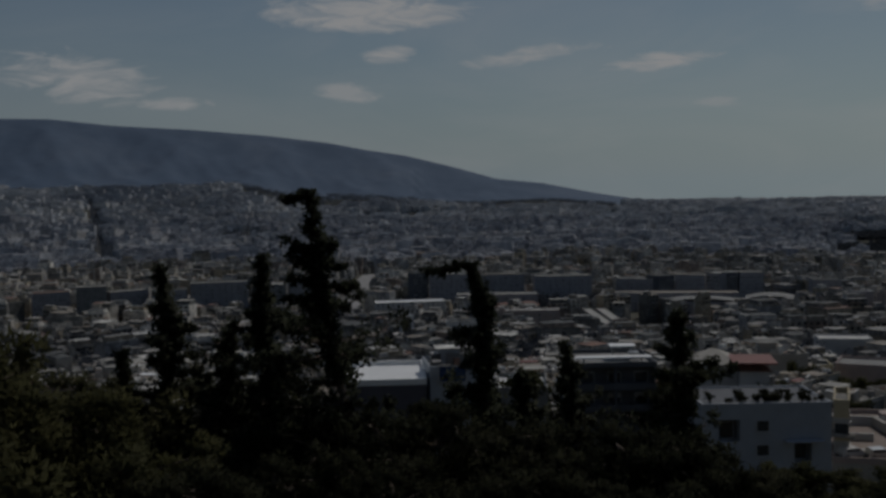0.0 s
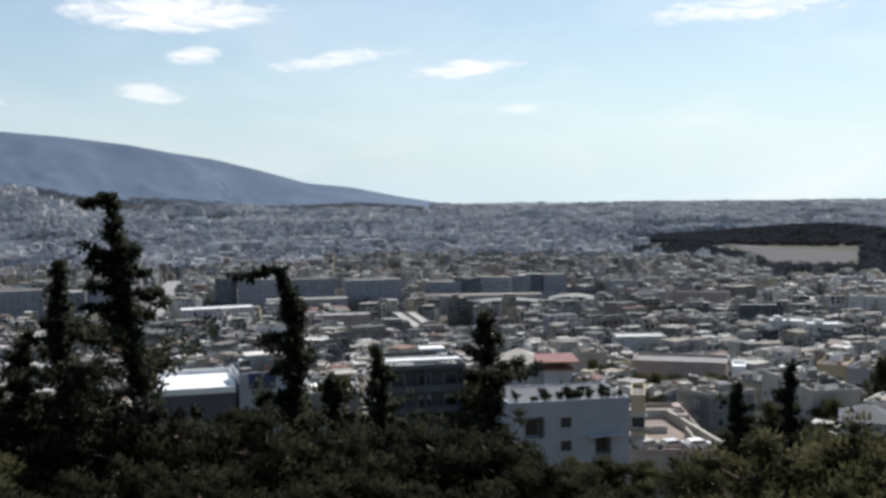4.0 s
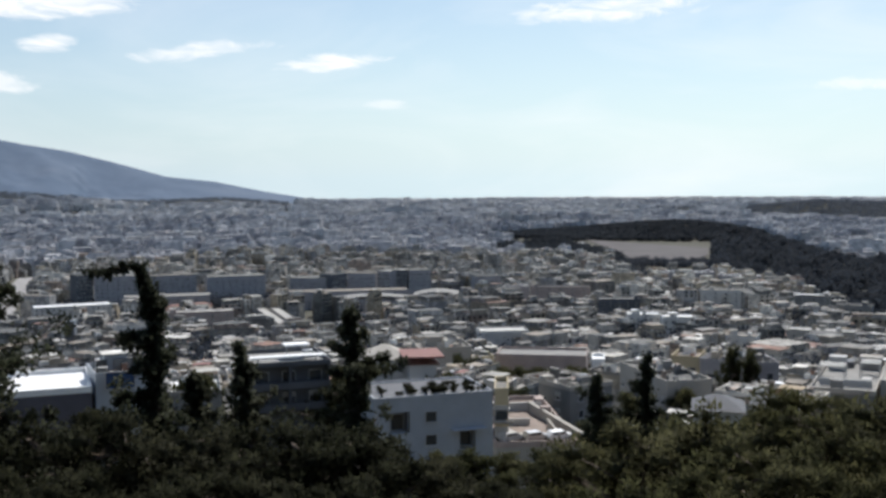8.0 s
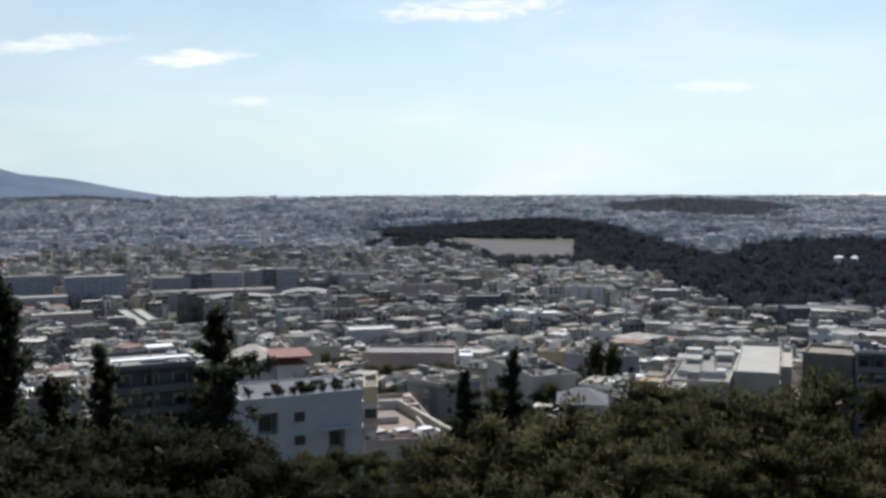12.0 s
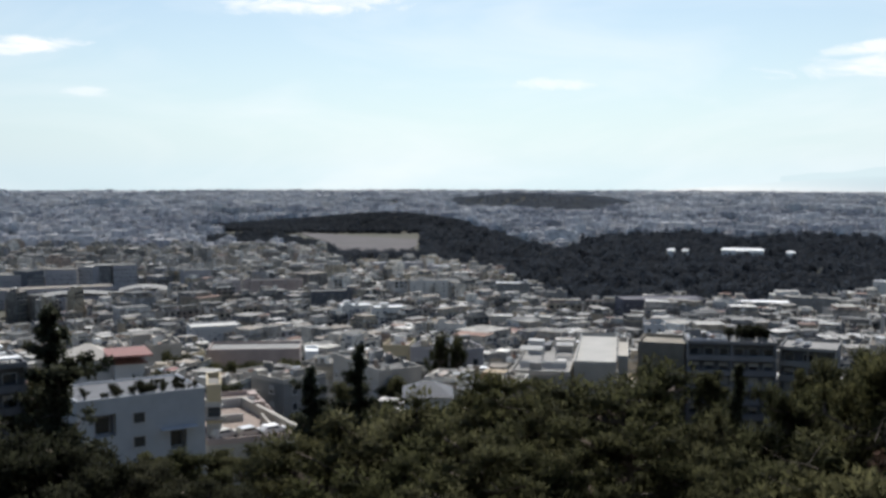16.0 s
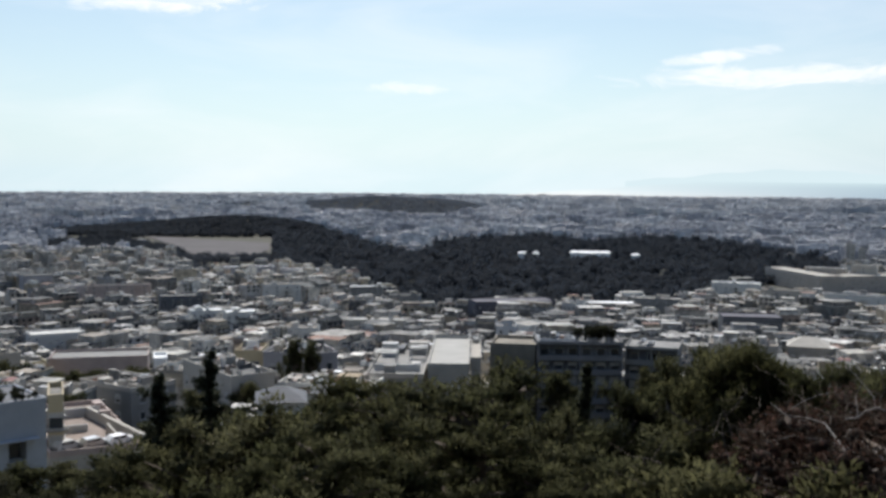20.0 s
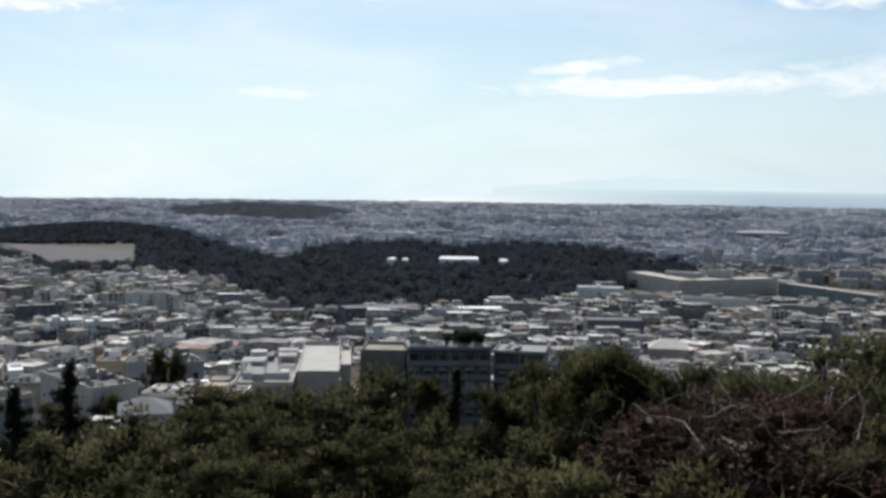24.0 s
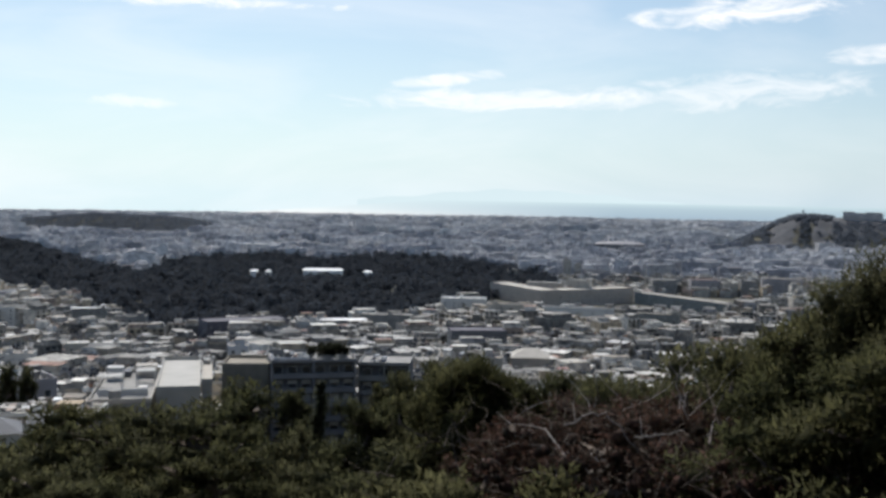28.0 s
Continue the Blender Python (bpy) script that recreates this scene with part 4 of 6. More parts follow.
def low_wall(label, a, b, top, high, thick, mat):
    """A plain wall with a coping, between two plan points."""
    (x0, y0), (x1, y1) = a, b
    L, rot = hypot(x1 - x0, y1 - y0), atan2(y1 - y0, x1 - x0)
    root = thing("garden_wall", label, "wall", Matrix.Translation(((x0 + x1) / 2, (y0 + y1) / 2, top - high)) @ Matrix.Rotation(rot, 4, "Z"))
    part("wall", boxes_mesh("wall", [(0, 0, 0, L, thick, high - 0.12, 0, 0, 0)], [mat]), root)
    part("coping", boxes_mesh("coping", [(0, 0, high - 0.12, L + 0.1, thick + 0.2, 0.14, 0, 0, 0)], [m_beige]), root)


low_wall("white garden wall beside the brick-red terrace", (45.6, 164.0), (47.3, 142.5), EYE - 36.2, 12, 0.4, m_beige)
block("terraced_row", "long low cream row of houses beside the street", 20.4, 22.9, 216, 196, -10.25, 9, wall=m_beige, roof=m_roof, house=False, sides="f", cols=6, group=APT)
block("apartment_building", "long pinkish plaster house with a plain front", 13.7, 18.6, 286, 284, -9.5, 13, wall=m_rose, roof=m_grey, rim=m_rose, house=False, windows=False, group=APT)
block("apartment_building", "low pale house at the end of the pinkish one", 12.5, 13.6, 280, 281, -9.6, 10, wall=m_cream, house=False, cols=2, sides="f", group=APT)
block("town_house", "narrow bright white house with a blank front", 18.9, 19.6, 256, 256, -9.68, 8, wall=m_brightroof, roof=m_brightroof, house=False, windows=False, group=APT)
block("town_house", "ochre yellow house beside tall dark trees", 23.1, 24.5, 232, 231, -9.42, 10, wall=m_cream, roof=m_terrace, house=False, cols=2, sides="fl", group=APT)
block("apartment_building", "lavender-grey house with plain blank walls", 24.6, 26.6, 224, 222, -9.55, 12, wall=m_lavender, house=False, sides="f", cols=2, group=APT)
block("apartment_building", "lavender-grey house with a pale side wall", 26.8, 28.6, 220, 222, -9.6, 12, wall=m_lavender, house=False, sides="f", cols=2, group=APT)
block("gabled_house", "low white house under a wide grey gabled roof", 24.3, 26.8, 160, 160, -12.2, 8, wall=m_white, roof=m_dark, pitched=True, group=APT, sides="fr")
block("gabled_house", "small white house with a grey gabled roof", 27.3, 28.7, 166, 166, -11.8, 7, wall=m_white, roof=m_dark, pitched=True, group=APT, sides="fr")
court = block("courtyard_building", "low wide building with white-rimmed roof and slatted pergolas", 30.1, 33.25, 197, 196, -10.75, 32, wall=m_grey, roof=m_grey, rim=m_beige, house=False, windows=False)
deck = drop(-10.75, 196.5) - 0.6 - court.matrix_basis.translation.z
for px, py, slat in ((-3.0, -4.0, 4.6), (3.2, 2.0, 3.6)):
    slat_mesh = boxes_mesh("slat", [(0, 0, 0, slat, 0.4, 0.14, 0, 0, 0)], [m_chalk])
    post_mesh = boxes_mesh("post", [(0, 0, 0, 0.2, 0.2, 2.4, 0, 0, 0)], [m_chalk])
    for i in range(6):
        part("slat", slat_mesh, court, m=Matrix.Translation((px, py + 0.9 * i, deck + 2.4)))
    for sx in (-1, 1):
        for sy in (0, 4.5):
            part("post", post_mesh, court, m=Matrix.Translation((px + sx * (slat / 2 - 0.1), py + sy, deck)))
for name, mat, (a, b, sx, sy, hh) in (("roof_house", m_white, (-3.0, 8, 3.2, 3.0, 2.6)), ("roof_house", m_beige, (2.8, 11.5, 4.2, 3.2, 2.4)), ("roof_garden", m_dark, (-2.6, 12.6, 4.6, 4.2, 1.1)),
                                      ("roof_wall", m_white, (0, -9.5, 9.0, 0.3, 1.2)), ("roof_box", m_chalk, (3.4, -7, 1.6, 2.2, 1.2)), ("roof_box", m_grey, (-1.2, -12, 2.2, 1.4, 1.5))):
    part(name, boxes_mesh(name, [(a, b, deck, sx, sy, hh, 0, 0, 0)], [mat]), court)
KEEP += [(*at(31.7, 203), 17), (*at(31.7, 222), 17)]
block("sports_hall", "low hall with a smooth pale beige flat roof", 33.5, 35.75, 200.2, 200.0, -10.2, 36, wall=m_beige, roof=m_concrete, rim=m_concrete, house=False, windows=False)
KEEP += [(*at(34.6, 203), 20), (*at(34.6, 233), 20)]
block("annex", "narrow annex with a sloping pale roof beside the hall", 35.85, 36.4, 208, 208, -9.85, 22, wall=m_beige, roof=m_beige, house=False, sides="f", group=APT)
block("apartment_building", "plain ochre-grey side of an apartment house", 36.9, 39.35, 226, 225, -9.08, 12, wall=m_ochre, roof=m_ochre, rim=m_ochre, windows=False, house=False, group=APT)
block("apartment_building", "grey-blue cube of flats above lower roofs", 37.2, 38.3, 420, 420, -8.15, 11, wall=m_house, sides="f", cols=2, group=TOWN)
block("institution_block", "long dark plum-coloured block at the edge of the woodland", 36.1, 40.4, 700, 716, -6.85, 22, wall=m_plum, roof=m_plum, balconies=0, sides="f", cols=10, group=TOWN, house=False)
block("institution_block", "long low block with a white flat roof", 42.0, 44.7, 780, 785, -6.85, 18, wall=m_grey, roof=m_brightroof, balconies=0, sides="f", cols=7, group=TOWN, house=False)
block("school_building", "long low white building with a bright roof strip", 12.9, 15.5, 482, 486, -8.22, 13, wall=m_white, roof=m_chalk, rim=m_chalk, group=TOWN, house=False, windows=False)
block("school_building", "long low white building with a dark window strip", -10.4, -6.6, 800, 805, -6.42, 18, wall=m_white, roof=m_brightroof, group=TOWN, house=False, balconies=0, sides="f", cols=14)
block("school_building", "grey hall beside a white portal", -10.7, -9.15, 690, 690, -7.02, 16, wall=m_grey, group=TOWN, house=False, sides="f", cols=4)


def portal():
    """A tall white frame before a dark entrance."""
    d = 620
    x, y = at(-8.73, d)
    root = thing("portal_building", "tall white portal frame before a dark entrance hall", "building", Matrix.Translation((x, y, drop(-8.9, d))) @ Matrix.Rotation(radians(8.7), 4, "Z"))
    h = drop(-7.06, d) - drop(-8.9, d)
    part("hall", boxes_mesh("hall", [(0, 4, -4, 7.6, 7, h + 3, 0, 0, 0)], [m_dark]), root)
    for sx in (-1, 1):
        part("post", boxes_mesh("post", [(sx * 3.4, -0.3, -4, 1.3, 1.4, h + 2.8, 0, 0, 0)], [m_brightroof]), root)
    part("lintel", boxes_mesh("lintel", [(0, -0.3, h - 1.2, 8.1, 1.4, 1.2, 0, 0, 0)], [m_brightroof]), root)
    KEEP.append((x, y, 12))


portal()
block("market_hall", "long low grey hall with a pale roof edge", 1.8, 9.0, 905, 912, -6.05, 22, wall=m_slate, roof=m_roof, house=False, balconies=0, cols=14, sides="f", group=TOWN)


def vault(label, az0, az1, d, el, rise, dp, wall, roof):
    """A hall under a shallow barrel roof."""
    x, y = at((az0 + az1) / 2, d)
    w = d * radians(az1 - az0)
    low = gz(x, y) - 1
    h = drop(el, d) - rise - low
    root = thing("vaulted_hall", label, "building", Matrix.Translation((x, y, low)) @ Matrix.Rotation(radians(-(az0 + az1) / 2), 4, "Z"), TOWN)
    part("wall", boxes_mesh("wall", [(0, 0, 0, w, dp, h, 0, 0, 0)], [wall]), root)
    n = 14
    V = [(w * (0.51 - 1.02 * i / n), sy * (dp / 2 + 0.3), h + rise * (1 - (2 * i / n - 1) ** 2) + k) for k in (0.0, 0.4) for sy in (-1, 1) for i in range(n + 1)]
    m = n + 1
    F = []
    for i in range(n):
        F += [(2 * m + i, 2 * m + i + 1, 3 * m + i + 1, 3 * m + i), (i, m + i, m + i + 1, i + 1), (i, i + 1, 2 * m + i + 1, 2 * m + i), (m + i, 3 * m + i, 3 * m + i + 1, m + i + 1)]
    me = bpy.data.meshes.new("roof")
    me.from_pydata(V, [], F)
    me.materials.append(roof)
    part("roof", me, root)
    KEEP.append((x, y, 0.5 * hypot(w, dp) + 2))


vault("grey hall under a pale shallow vault", 9.3, 11.9, 880, -6.05, 3.0, 26, m_slate, m_grey)
vault("long grey hall under a pale shallow vault", 5.2, 9.0, 868, -6.25, 2.4, 22, m_slate, m_grey)
# larger buildings that stand out of the crowd of roofs
for az0, az1, d, el, wm, rm, label in (
        (24.56, 27.21, 875, -6.03, m_chalk, m_roof, "big white apartment block with a blank side"), (20.83, 22.55, 670, -7.39, m_chalk, m_brightroof, "long white apartment row"),
        (22.64, 24.41, 655, -7.50, m_chalk, m_brightroof, "long white apartment row"), (19.27, 21.46, 805, -6.59, m_dark, m_grey, "dark brown-grey apartment block"),
        (22.55, 25.32, 1125, -5.08, m_slate, m_brightroof, "long terraced slab with a dark front"), (25.47, 27.6, 1085, -5.25, m_slate, m_brightroof, "long terraced slab with a dark front"),
        (13.5, 15.5, 930, -5.95, m_lavender, m_roof, "grey-lavender office front among low roofs"), (15.65, 18.8, 900, -5.96, m_rose, m_roof, "long pinkish apartment block"),
        (28.36, 31.03, 880, -6.18, m_grey, m_brightroof, "long grey terraced apartment row"), (31.33, 33.0, 795, -6.64, m_grey, m_roof, "grey apartment block by the woodland"),
        (28.97, 32.22, 585, -7.92, m_beige, m_roof, "long beige apartment row"), (25.34, 27.47, 540, -8.32, m_chalk, m_roof, "white apartment block with a flat roof"),
        (18.56, 21.01, 1110, -5.13, m_slate, m_roof, "long slab with a dark front"), (27.77, 29.4, 1060, -5.30, m_grey, m_roof, "grey slab at the edge of the woodland"),
        (48.58, 51.04, 995, -5.62, m_chalk, m_brightroof, "long white row with a flat roof"), (51.05, 53.78, 940, -5.91, m_beige, m_roof, "long beige row with a flat roof"),
        (54.09, 57.92, 915, -6.02, m_chalk, m_roof, "long white row with a flat roof"), (44.53, 47.04, 810, -6.58, m_grey, m_roof, "grey row at the edge of the woodland"),
        (59.08, 61.33, 880, -6.19, m_greenish, m_roof, "tall green-grey apartment block"), (40.76, 42.0, 735, -6.96, m_chalk, m_roof, "white block at the edge of the woodland"),
        (-4.14, -0.39, 725, -7.04, m_rose, m_roof, "long pinkish apartment row"), (-6.4, -4.77, 640, -7.58, m_chalk, m_roof, "white apartment block with a flat roof")):
    x, y = at((az0 + az1) / 2, d - 24)
    KEEP.append((x, y, 0.4 * d * radians(az1 - az0) + 6))
    block("apartment_building", label, az0, az1, d, d + (3 if az0 < 25 else -3), el + 0.06, 13, wall=wm, roof=rm, balconies=0.7, sides="f", cols=5, first=2, group=TOWN, gap=6)
for k in range(2):
    block("market_shed", "long pale shed roof running down the slope", 0.75 + k * 0.75, 2.85 + k * 0.75, 800, 655, -7.55, 7, wall=m_grey, roof=m_concrete, rim=m_beige, house=False, windows=False, group=TOWN)
block("brick_block", "long flat red-brown block among pale houses", -8.4, -5.2, 1640, 1660, -3.75, 30, wall=m_terrace, roof=m_terrace, house=False, windows=False, group=TOWN)
for az0, az1, el in ((-4.0, -2.9, -6.72), (-2.7, -1.5, -6.66)):
    block("brick_house", "red-brown house under a low tiled roof", az0, az1, 835, 838, el, 12, wall=m_terrace, roof=m_tile, pitched=True, house=False, balconies=0, cols=4, sides="f", group=TOWN)
# the row of tall slabs along the avenue
rng = random.Random(19)
for az0, az1, el, wm in ((-28.0, -26.2, -5.2, m_slate), (-25.9, -24.4, -5.0, m_grey), (-24.2, -22.3, -5.3, m_slate), (-22.2, -20.4, -5.35, m_lavender), (-20.2, -17.2, -5.05, m_slate), (-16.9, -15.2, -5.25, m_grey),
                         (-15.0, -12.9, -5.1, m_slate), (-8.3, -7.5, -4.85, m_dark), (-7.45, -5.05, -4.95, m_lavender), (-4.9, -2.3, -5.0, m_slate), (-1.75, 1.3, -5.12, m_lavender), (2.6, 4.75, -5.3, m_slate),
                         (4.85, 5.65, -5.12, m_dark), (5.7, 7.2, -5.1, m_lavender), (7.3, 8.0, -5.0, m_slate), (8.05, 8.9, -4.95, m_dark), (9.0, 10.2, -4.95, m_lavender), (12.6, 14.0, -5.3, m_slate)):
    block("slab_block", "grey institutional slab in the row along the avenue", az0, az1, 975 + rng.uniform(-9, 9), 975 + rng.uniform(-9, 9), el, 18,
          wall=wm, roof=m_roof, rim=m_beige, balconies=0, sides="f", house=False, group="slab blocks along the avenue", cols=9, storey=3.4)
block("parliament_building", "ochre neoclassical building with a flat pale roof", 51.24, 53.98, 1221, 1125, -4.85, 24, wall=m_marble, roof=m_beige, balconies=0, cols=16, sides="f", storey=5.0, house=False)
block("parliament_building", "long ochre front wing with rows of windows", 54.0, 58.93, 1125, 1203, -4.92, 26, wall=m_marble, roof=m_beige, balconies=0, cols=22, sides="f", storey=5.0, house=False)
block("office_building", "long green-grey office wing with a pale roof edge", 59.0, 63.7, 1195, 1095, -5.2, 16, wall=m_greenish, roof=m_beige, rim=m_beige, balconies=0, cols=20, sides="f", group="offices", house=False)
block("office_building", "wide grey slab behind the parliament", 56.2, 57.7, 1450, 1450, -3.9, 20, wall=m_slate, roof=m_roof, balconies=0, cols=5, sides="f", group="offices", house=False)
block("roof_pavilion", "pale upper storey above the parliament roof", 55.4, 56.6, 1185, 1180, -4.42, 12, wall=m_beige, roof=m_chalk, house=False, balconies=0, cols=3, sides="f")
block("roof_pavilion", "low pale upper storey beside the parliament roof", 53.2, 55.2, 1190, 1185, -4.62, 12, wall=m_beige, roof=m_brightroof, house=False, balconies=0, cols=6, sides="f")
block("market_hall", "long hall under a dark purple-grey roof", 49.2, 52.2, 625, 630, -7.32, 20, wall=m_dark, roof=m_plum, rim=m_plum, house=False, balconies=0, cols=10, sides="f", group=TOWN)
block("town_house", "beige house under a low hipped roof", 52.5, 54.5, 384, 384, -8.65, 13, wall=m_grey, roof=m_beige, pitched=True, cols=4, sides="f", group=TOWN)
for az0, az1, el, wm in ((59.9, 61.2, -4.3, m_grey), (61.9, 63.4, -4.22, m_slate), (63.5, 64.3, -4.35, m_beige), (64.45, 65.3, -4.2, m_grey), (65.5, 67.5, -4.03, m_slate), (68.0, 71.5, -4.0, m_grey)):
    for nearer in (45, 95, 140):
        KEEP.append((*at((az0 + az1) / 2, 1350 - nearer), 27))
    block("office_building", "tall grey office slab beyond the parliament", az0, az1, 1350, 1355, el, 24, wall=wm, balconies=0, cols=6, sides="f", group="offices")
for az0, az1, el in ((55.14, 55.6, -3.37), (55.75, 56.1, -3.6), (52.2, 52.7, -4.0)):
    block("tower_block", "slim pale tower block", az0, az1, 1500, 1500, el, 14, wall=m_beige, balconies=0, cols=2, sides="f", group="tower blocks")




def garden_hall():
    """The bright neoclassical hall among the trees of the garden: a portico between two wings."""
    d = 1470
    x, y = at(42.2, d)
    z = drop(-4.08, d) - 11
    root = thing("garden_hall", "bright cream neoclassical hall standing among dark garden trees", "building", Matrix.Translation((x, y, z)) @ Matrix.Rotation(radians(-42.2), 4, "Z"))
    part("wall", boxes_mesh("wall", [(0, 8, 0, 54, 18, 9.0, 0, 0, 0)], [m_brightroof]), root)
    part("cornice", boxes_mesh("cornice", [(0, 8, 9.0, 55, 19, 0.8, 0, 0, 0)], [m_brightroof]), root)
    me = bpy.data.meshes.new("roof")
    me.from_pydata([(-28, -2, 9.8), (28, -2, 9.8), (28, 18, 9.8), (-28, 18, 9.8), (-24, 8, 12.0), (24, 8, 12.0)], [], [(0, 1, 5, 4), (1, 2, 5), (2, 3, 4, 5), (3, 0, 4), (3, 2, 1, 0)])
    me.materials.append(m_brightroof)
    part("roof", me, root)
    part("portico", boxes_mesh("portico", [(0, -3.5, 8.2, 16, 5, 1.4, 0, 0, 0), (0, -3.5, 0, 16, 5, 0.6, 0, 0, 0)], [m_brightroof]), root)
    col = tubes_mesh("column", [([(0, 0, 0.6), (0, 0, 8.2)], [0.55, 0.45], 10)], m_marble)
    for i in range(8):
        part("column", col, root, m=Matrix.Translation((-7 + 2 * i, -5.3, 0)))
    KEEP.append((x, y, 35))
    for az, w in ((38.6, 13), (39.3, 8), (44.6, 12)):
        x, y = at(az, d)
        building("pavilion", "small pale pavilion among garden trees", x, y, radians(-az), w, 10, 1, top_z=drop(-4.19, d), wall=m_brightroof, pitched=True,
                 roof=m_brightroof, balconies=0, sides="f", house=False, group="garden pavilions")


garden_hall()


def field():
    pts = [(18.5, -3.47), (21.5, -3.60), (24.97, -3.79), (24.97, -4.18), (23.9, -4.56), (21.46, -4.54), (20.35, -4.24), (19.8, -3.86)]
    v = []
    for az, el in pts:
        d = 122 / tan(radians(-el))
        x, y = at(az, d)
        v.append((x, y, gz(x, y) + 0.8))
    v += [(px, py, pz - 3) for px, py, pz in v]
    n = len(pts)
    q = [tuple(range(n - 1, -1, -1))] + [(i, (i + 1) % n, n + (i + 1) % n, n + i) for i in range(n)]
    me = bpy.data.meshes.new("stadium_field")
    me.from_pydata(v, [], q)
    me.materials.append(m_field)
    solid("stadium_field", "bare dusty pinkish-tan stadium ground at the foot of a wooded hill", "field", me, kind="structure")


field()


def arena():
    x, y = at(58.1, 2560)
    z = gz(x, y) + 3
    prof = [(60, -6), (60, 0), (60, 7), (52, 10), (30, 12.2), (0, 13)]
    V, F = [], []
    N = 40
    for r, h in prof:
        for j in range(N):
            a = 2 * pi * j / N
            V.append((r * cos(a), r * 0.55 * sin(a), h))
    for i in range(len(prof) - 1):
        for j in range(N):
            F.append((i * N + j, i * N + (j + 1) % N, (i + 1) * N + (j + 1) % N, (i + 1) * N + j))
    root = thing("arena", "flat oval arena with a pale domed roof", "arena", Matrix.Translation((x, y, z)) @ Matrix.Rotation(radians(-58), 4, "Z"))
    for nm, sel, mat in (("wall", F[:2 * N], m_dark), ("roof", F[2 * N:], m_slate)):
        me = bpy.data.meshes.new(nm)
        me.from_pydata(V, [], sel)
        me.materials.append(mat)
        part(nm, me, root)
    KEEP.append((x, y, 70))


arena()


def citadel():
    """Old masonry on the brow of the rocky hill."""
    d = 2560
    x, y = at(70.25, d)
    top = drop(-0.52, d)
    z = gz(x, y) - 8
    root = thing("citadel", "old grey masonry walls of a citadel on a rocky hill", "fortress", Matrix.Translation((x, y, z)) @ Matrix.Rotation(radians(-70.25), 4, "Z"))
    h = top - z
    part("hall", boxes_mesh("hall", [(0, 14, 0, 84, 26, h, 0, 0, 0)], [m_oldstone]), root)
    part("wall", boxes_mesh("wall", [(95, 10, 0, 260, 16, h - 14, 0, 0, 0)], [m_oldstone]), root)
    part("parapet", boxes_mesh("parapet", [(-30, 14, h, 24, 27, 2.4, 0, 0, 0), (22, 14, h, 30, 27, 1.6, 0, 0, 0)], [m_oldstone]), root)
    but = boxes_mesh("buttress", [(0, 0, 0, 4, 5, h - 4, 0, 0, 0)], [m_oldstone])
    for i in range(7):
        part("buttress", but, root, m=Matrix.Translation((-39 + i * 13 + (i % 3) * 2, -0.5, 0)))
    x, y = at(67.4, 2600)
    mast = thing("hill_monument", "small dark monument on top of the wooded hill", "monument", Matrix.Translation((x, y, gz(x, y) + 0.2)))
    part("base", boxes_mesh("base", [(0, 0, 0, 7, 7, 6, 0, 0, 0)], [m_oldstone]), mast)
    part("shaft", boxes_mesh("shaft", [(0, 0, 6, 3, 3, 8, 0, 0, 0)], [m_oldstone]), mast)


citadel()


def car(az, d, z, turn, paint, label):
    """A parked hatchback: body with cabin, glass, four wheels."""
    x, y = at(az, d)
    root = thing("car", label, "car", Matrix.Translation((x, y, z)) @ Matrix.Rotation(turn, 4, "Z"), "parked cars")
    prof = [(-2.0, 0.35), (-2.05, 0.75), (-1.9, 0.95), (-1.5, 1.38), (0.4, 1.42), (1.0, 0.95), (1.85, 0.82), (2.0, 0.6), (2.0, 0.35)]
    V = [(px, -0.82, pz) for px, pz in prof] + [(px, 0.82, pz) for px, pz in prof]
    n = len(prof)
    F = [tuple(range(n)), tuple(range(2 * n - 1, n - 1, -1))] + [(i, n + i, n + (i + 1) % n, (i + 1) % n) for i in range(n)]
    me = bpy.data.meshes.new("body")
    me.from_pydata(V, [], F)
    me.materials.append(paint)
    part("body", me, root)
    for sy in (-1, 1):
        part("side_window", boxes_mesh("side_window", [(-0.5, sy * 0.825, 0.98, 1.8, 0.03, 0.34, 0, 0, 0)], [m_glass]), root)
    me = bpy.data.meshes.new("windscreen")
    me.from_pydata([(0.46, -0.7, 1.40), (0.46, 0.7, 1.40), (1.0, 0.7, 0.98), (1.0, -0.7, 0.98), (0.44, -0.7, 1.36), (0.44, 0.7, 1.36), (0.97, 0.7, 0.95), (0.97, -0.7, 0.95)], [],
                   [(0, 1, 2, 3), (7, 6, 5, 4), (0, 4, 5, 1), (1, 5, 6, 2), (2, 6, 7, 3), (3, 7, 4, 0)])
    me.materials.append(m_glass)
    part("windscreen", me, root)
    for sx in (-1.3, 1.25):
        for sy in (-0.78, 0.78):
            part("wheel", WHEEL, root, m=Matrix.Translation((sx, sy, 0.31)))


WHEEL = tubes_mesh("wheel", [([(0, -0.1, 0), (0, -0.09, 0), (0, 0.09, 0), (0, 0.1, 0)], [0.2, 0.31, 0.31, 0.2], 14)], m_road)
deck = EYE + 148 * tan(radians(-14.05)) - 0.8 + 0.14
car(14.6, 150.2, deck, 0.3, m_white, "white hatchback parked on the low terrace")
car(15.9, 150.8, deck, 0.2, m_metal, "silver-grey hatchback parked on the low terrace")
car(17.2, 151.5, deck, 0.15, m_brightroof, "white car parked at the terrace edge")


# ---------------------------------------------------------------- the town
LABELS = ["flat-roofed apartment house in pale weathered plaster", "rendered apartment house with balconies and a stair house on the roof",
          "stuccoed apartment house with a plain parapet"]
TURNS = [0.62, -0.50, 0.34, 0.72, -0.68, 0.12, 0.50, -0.30]


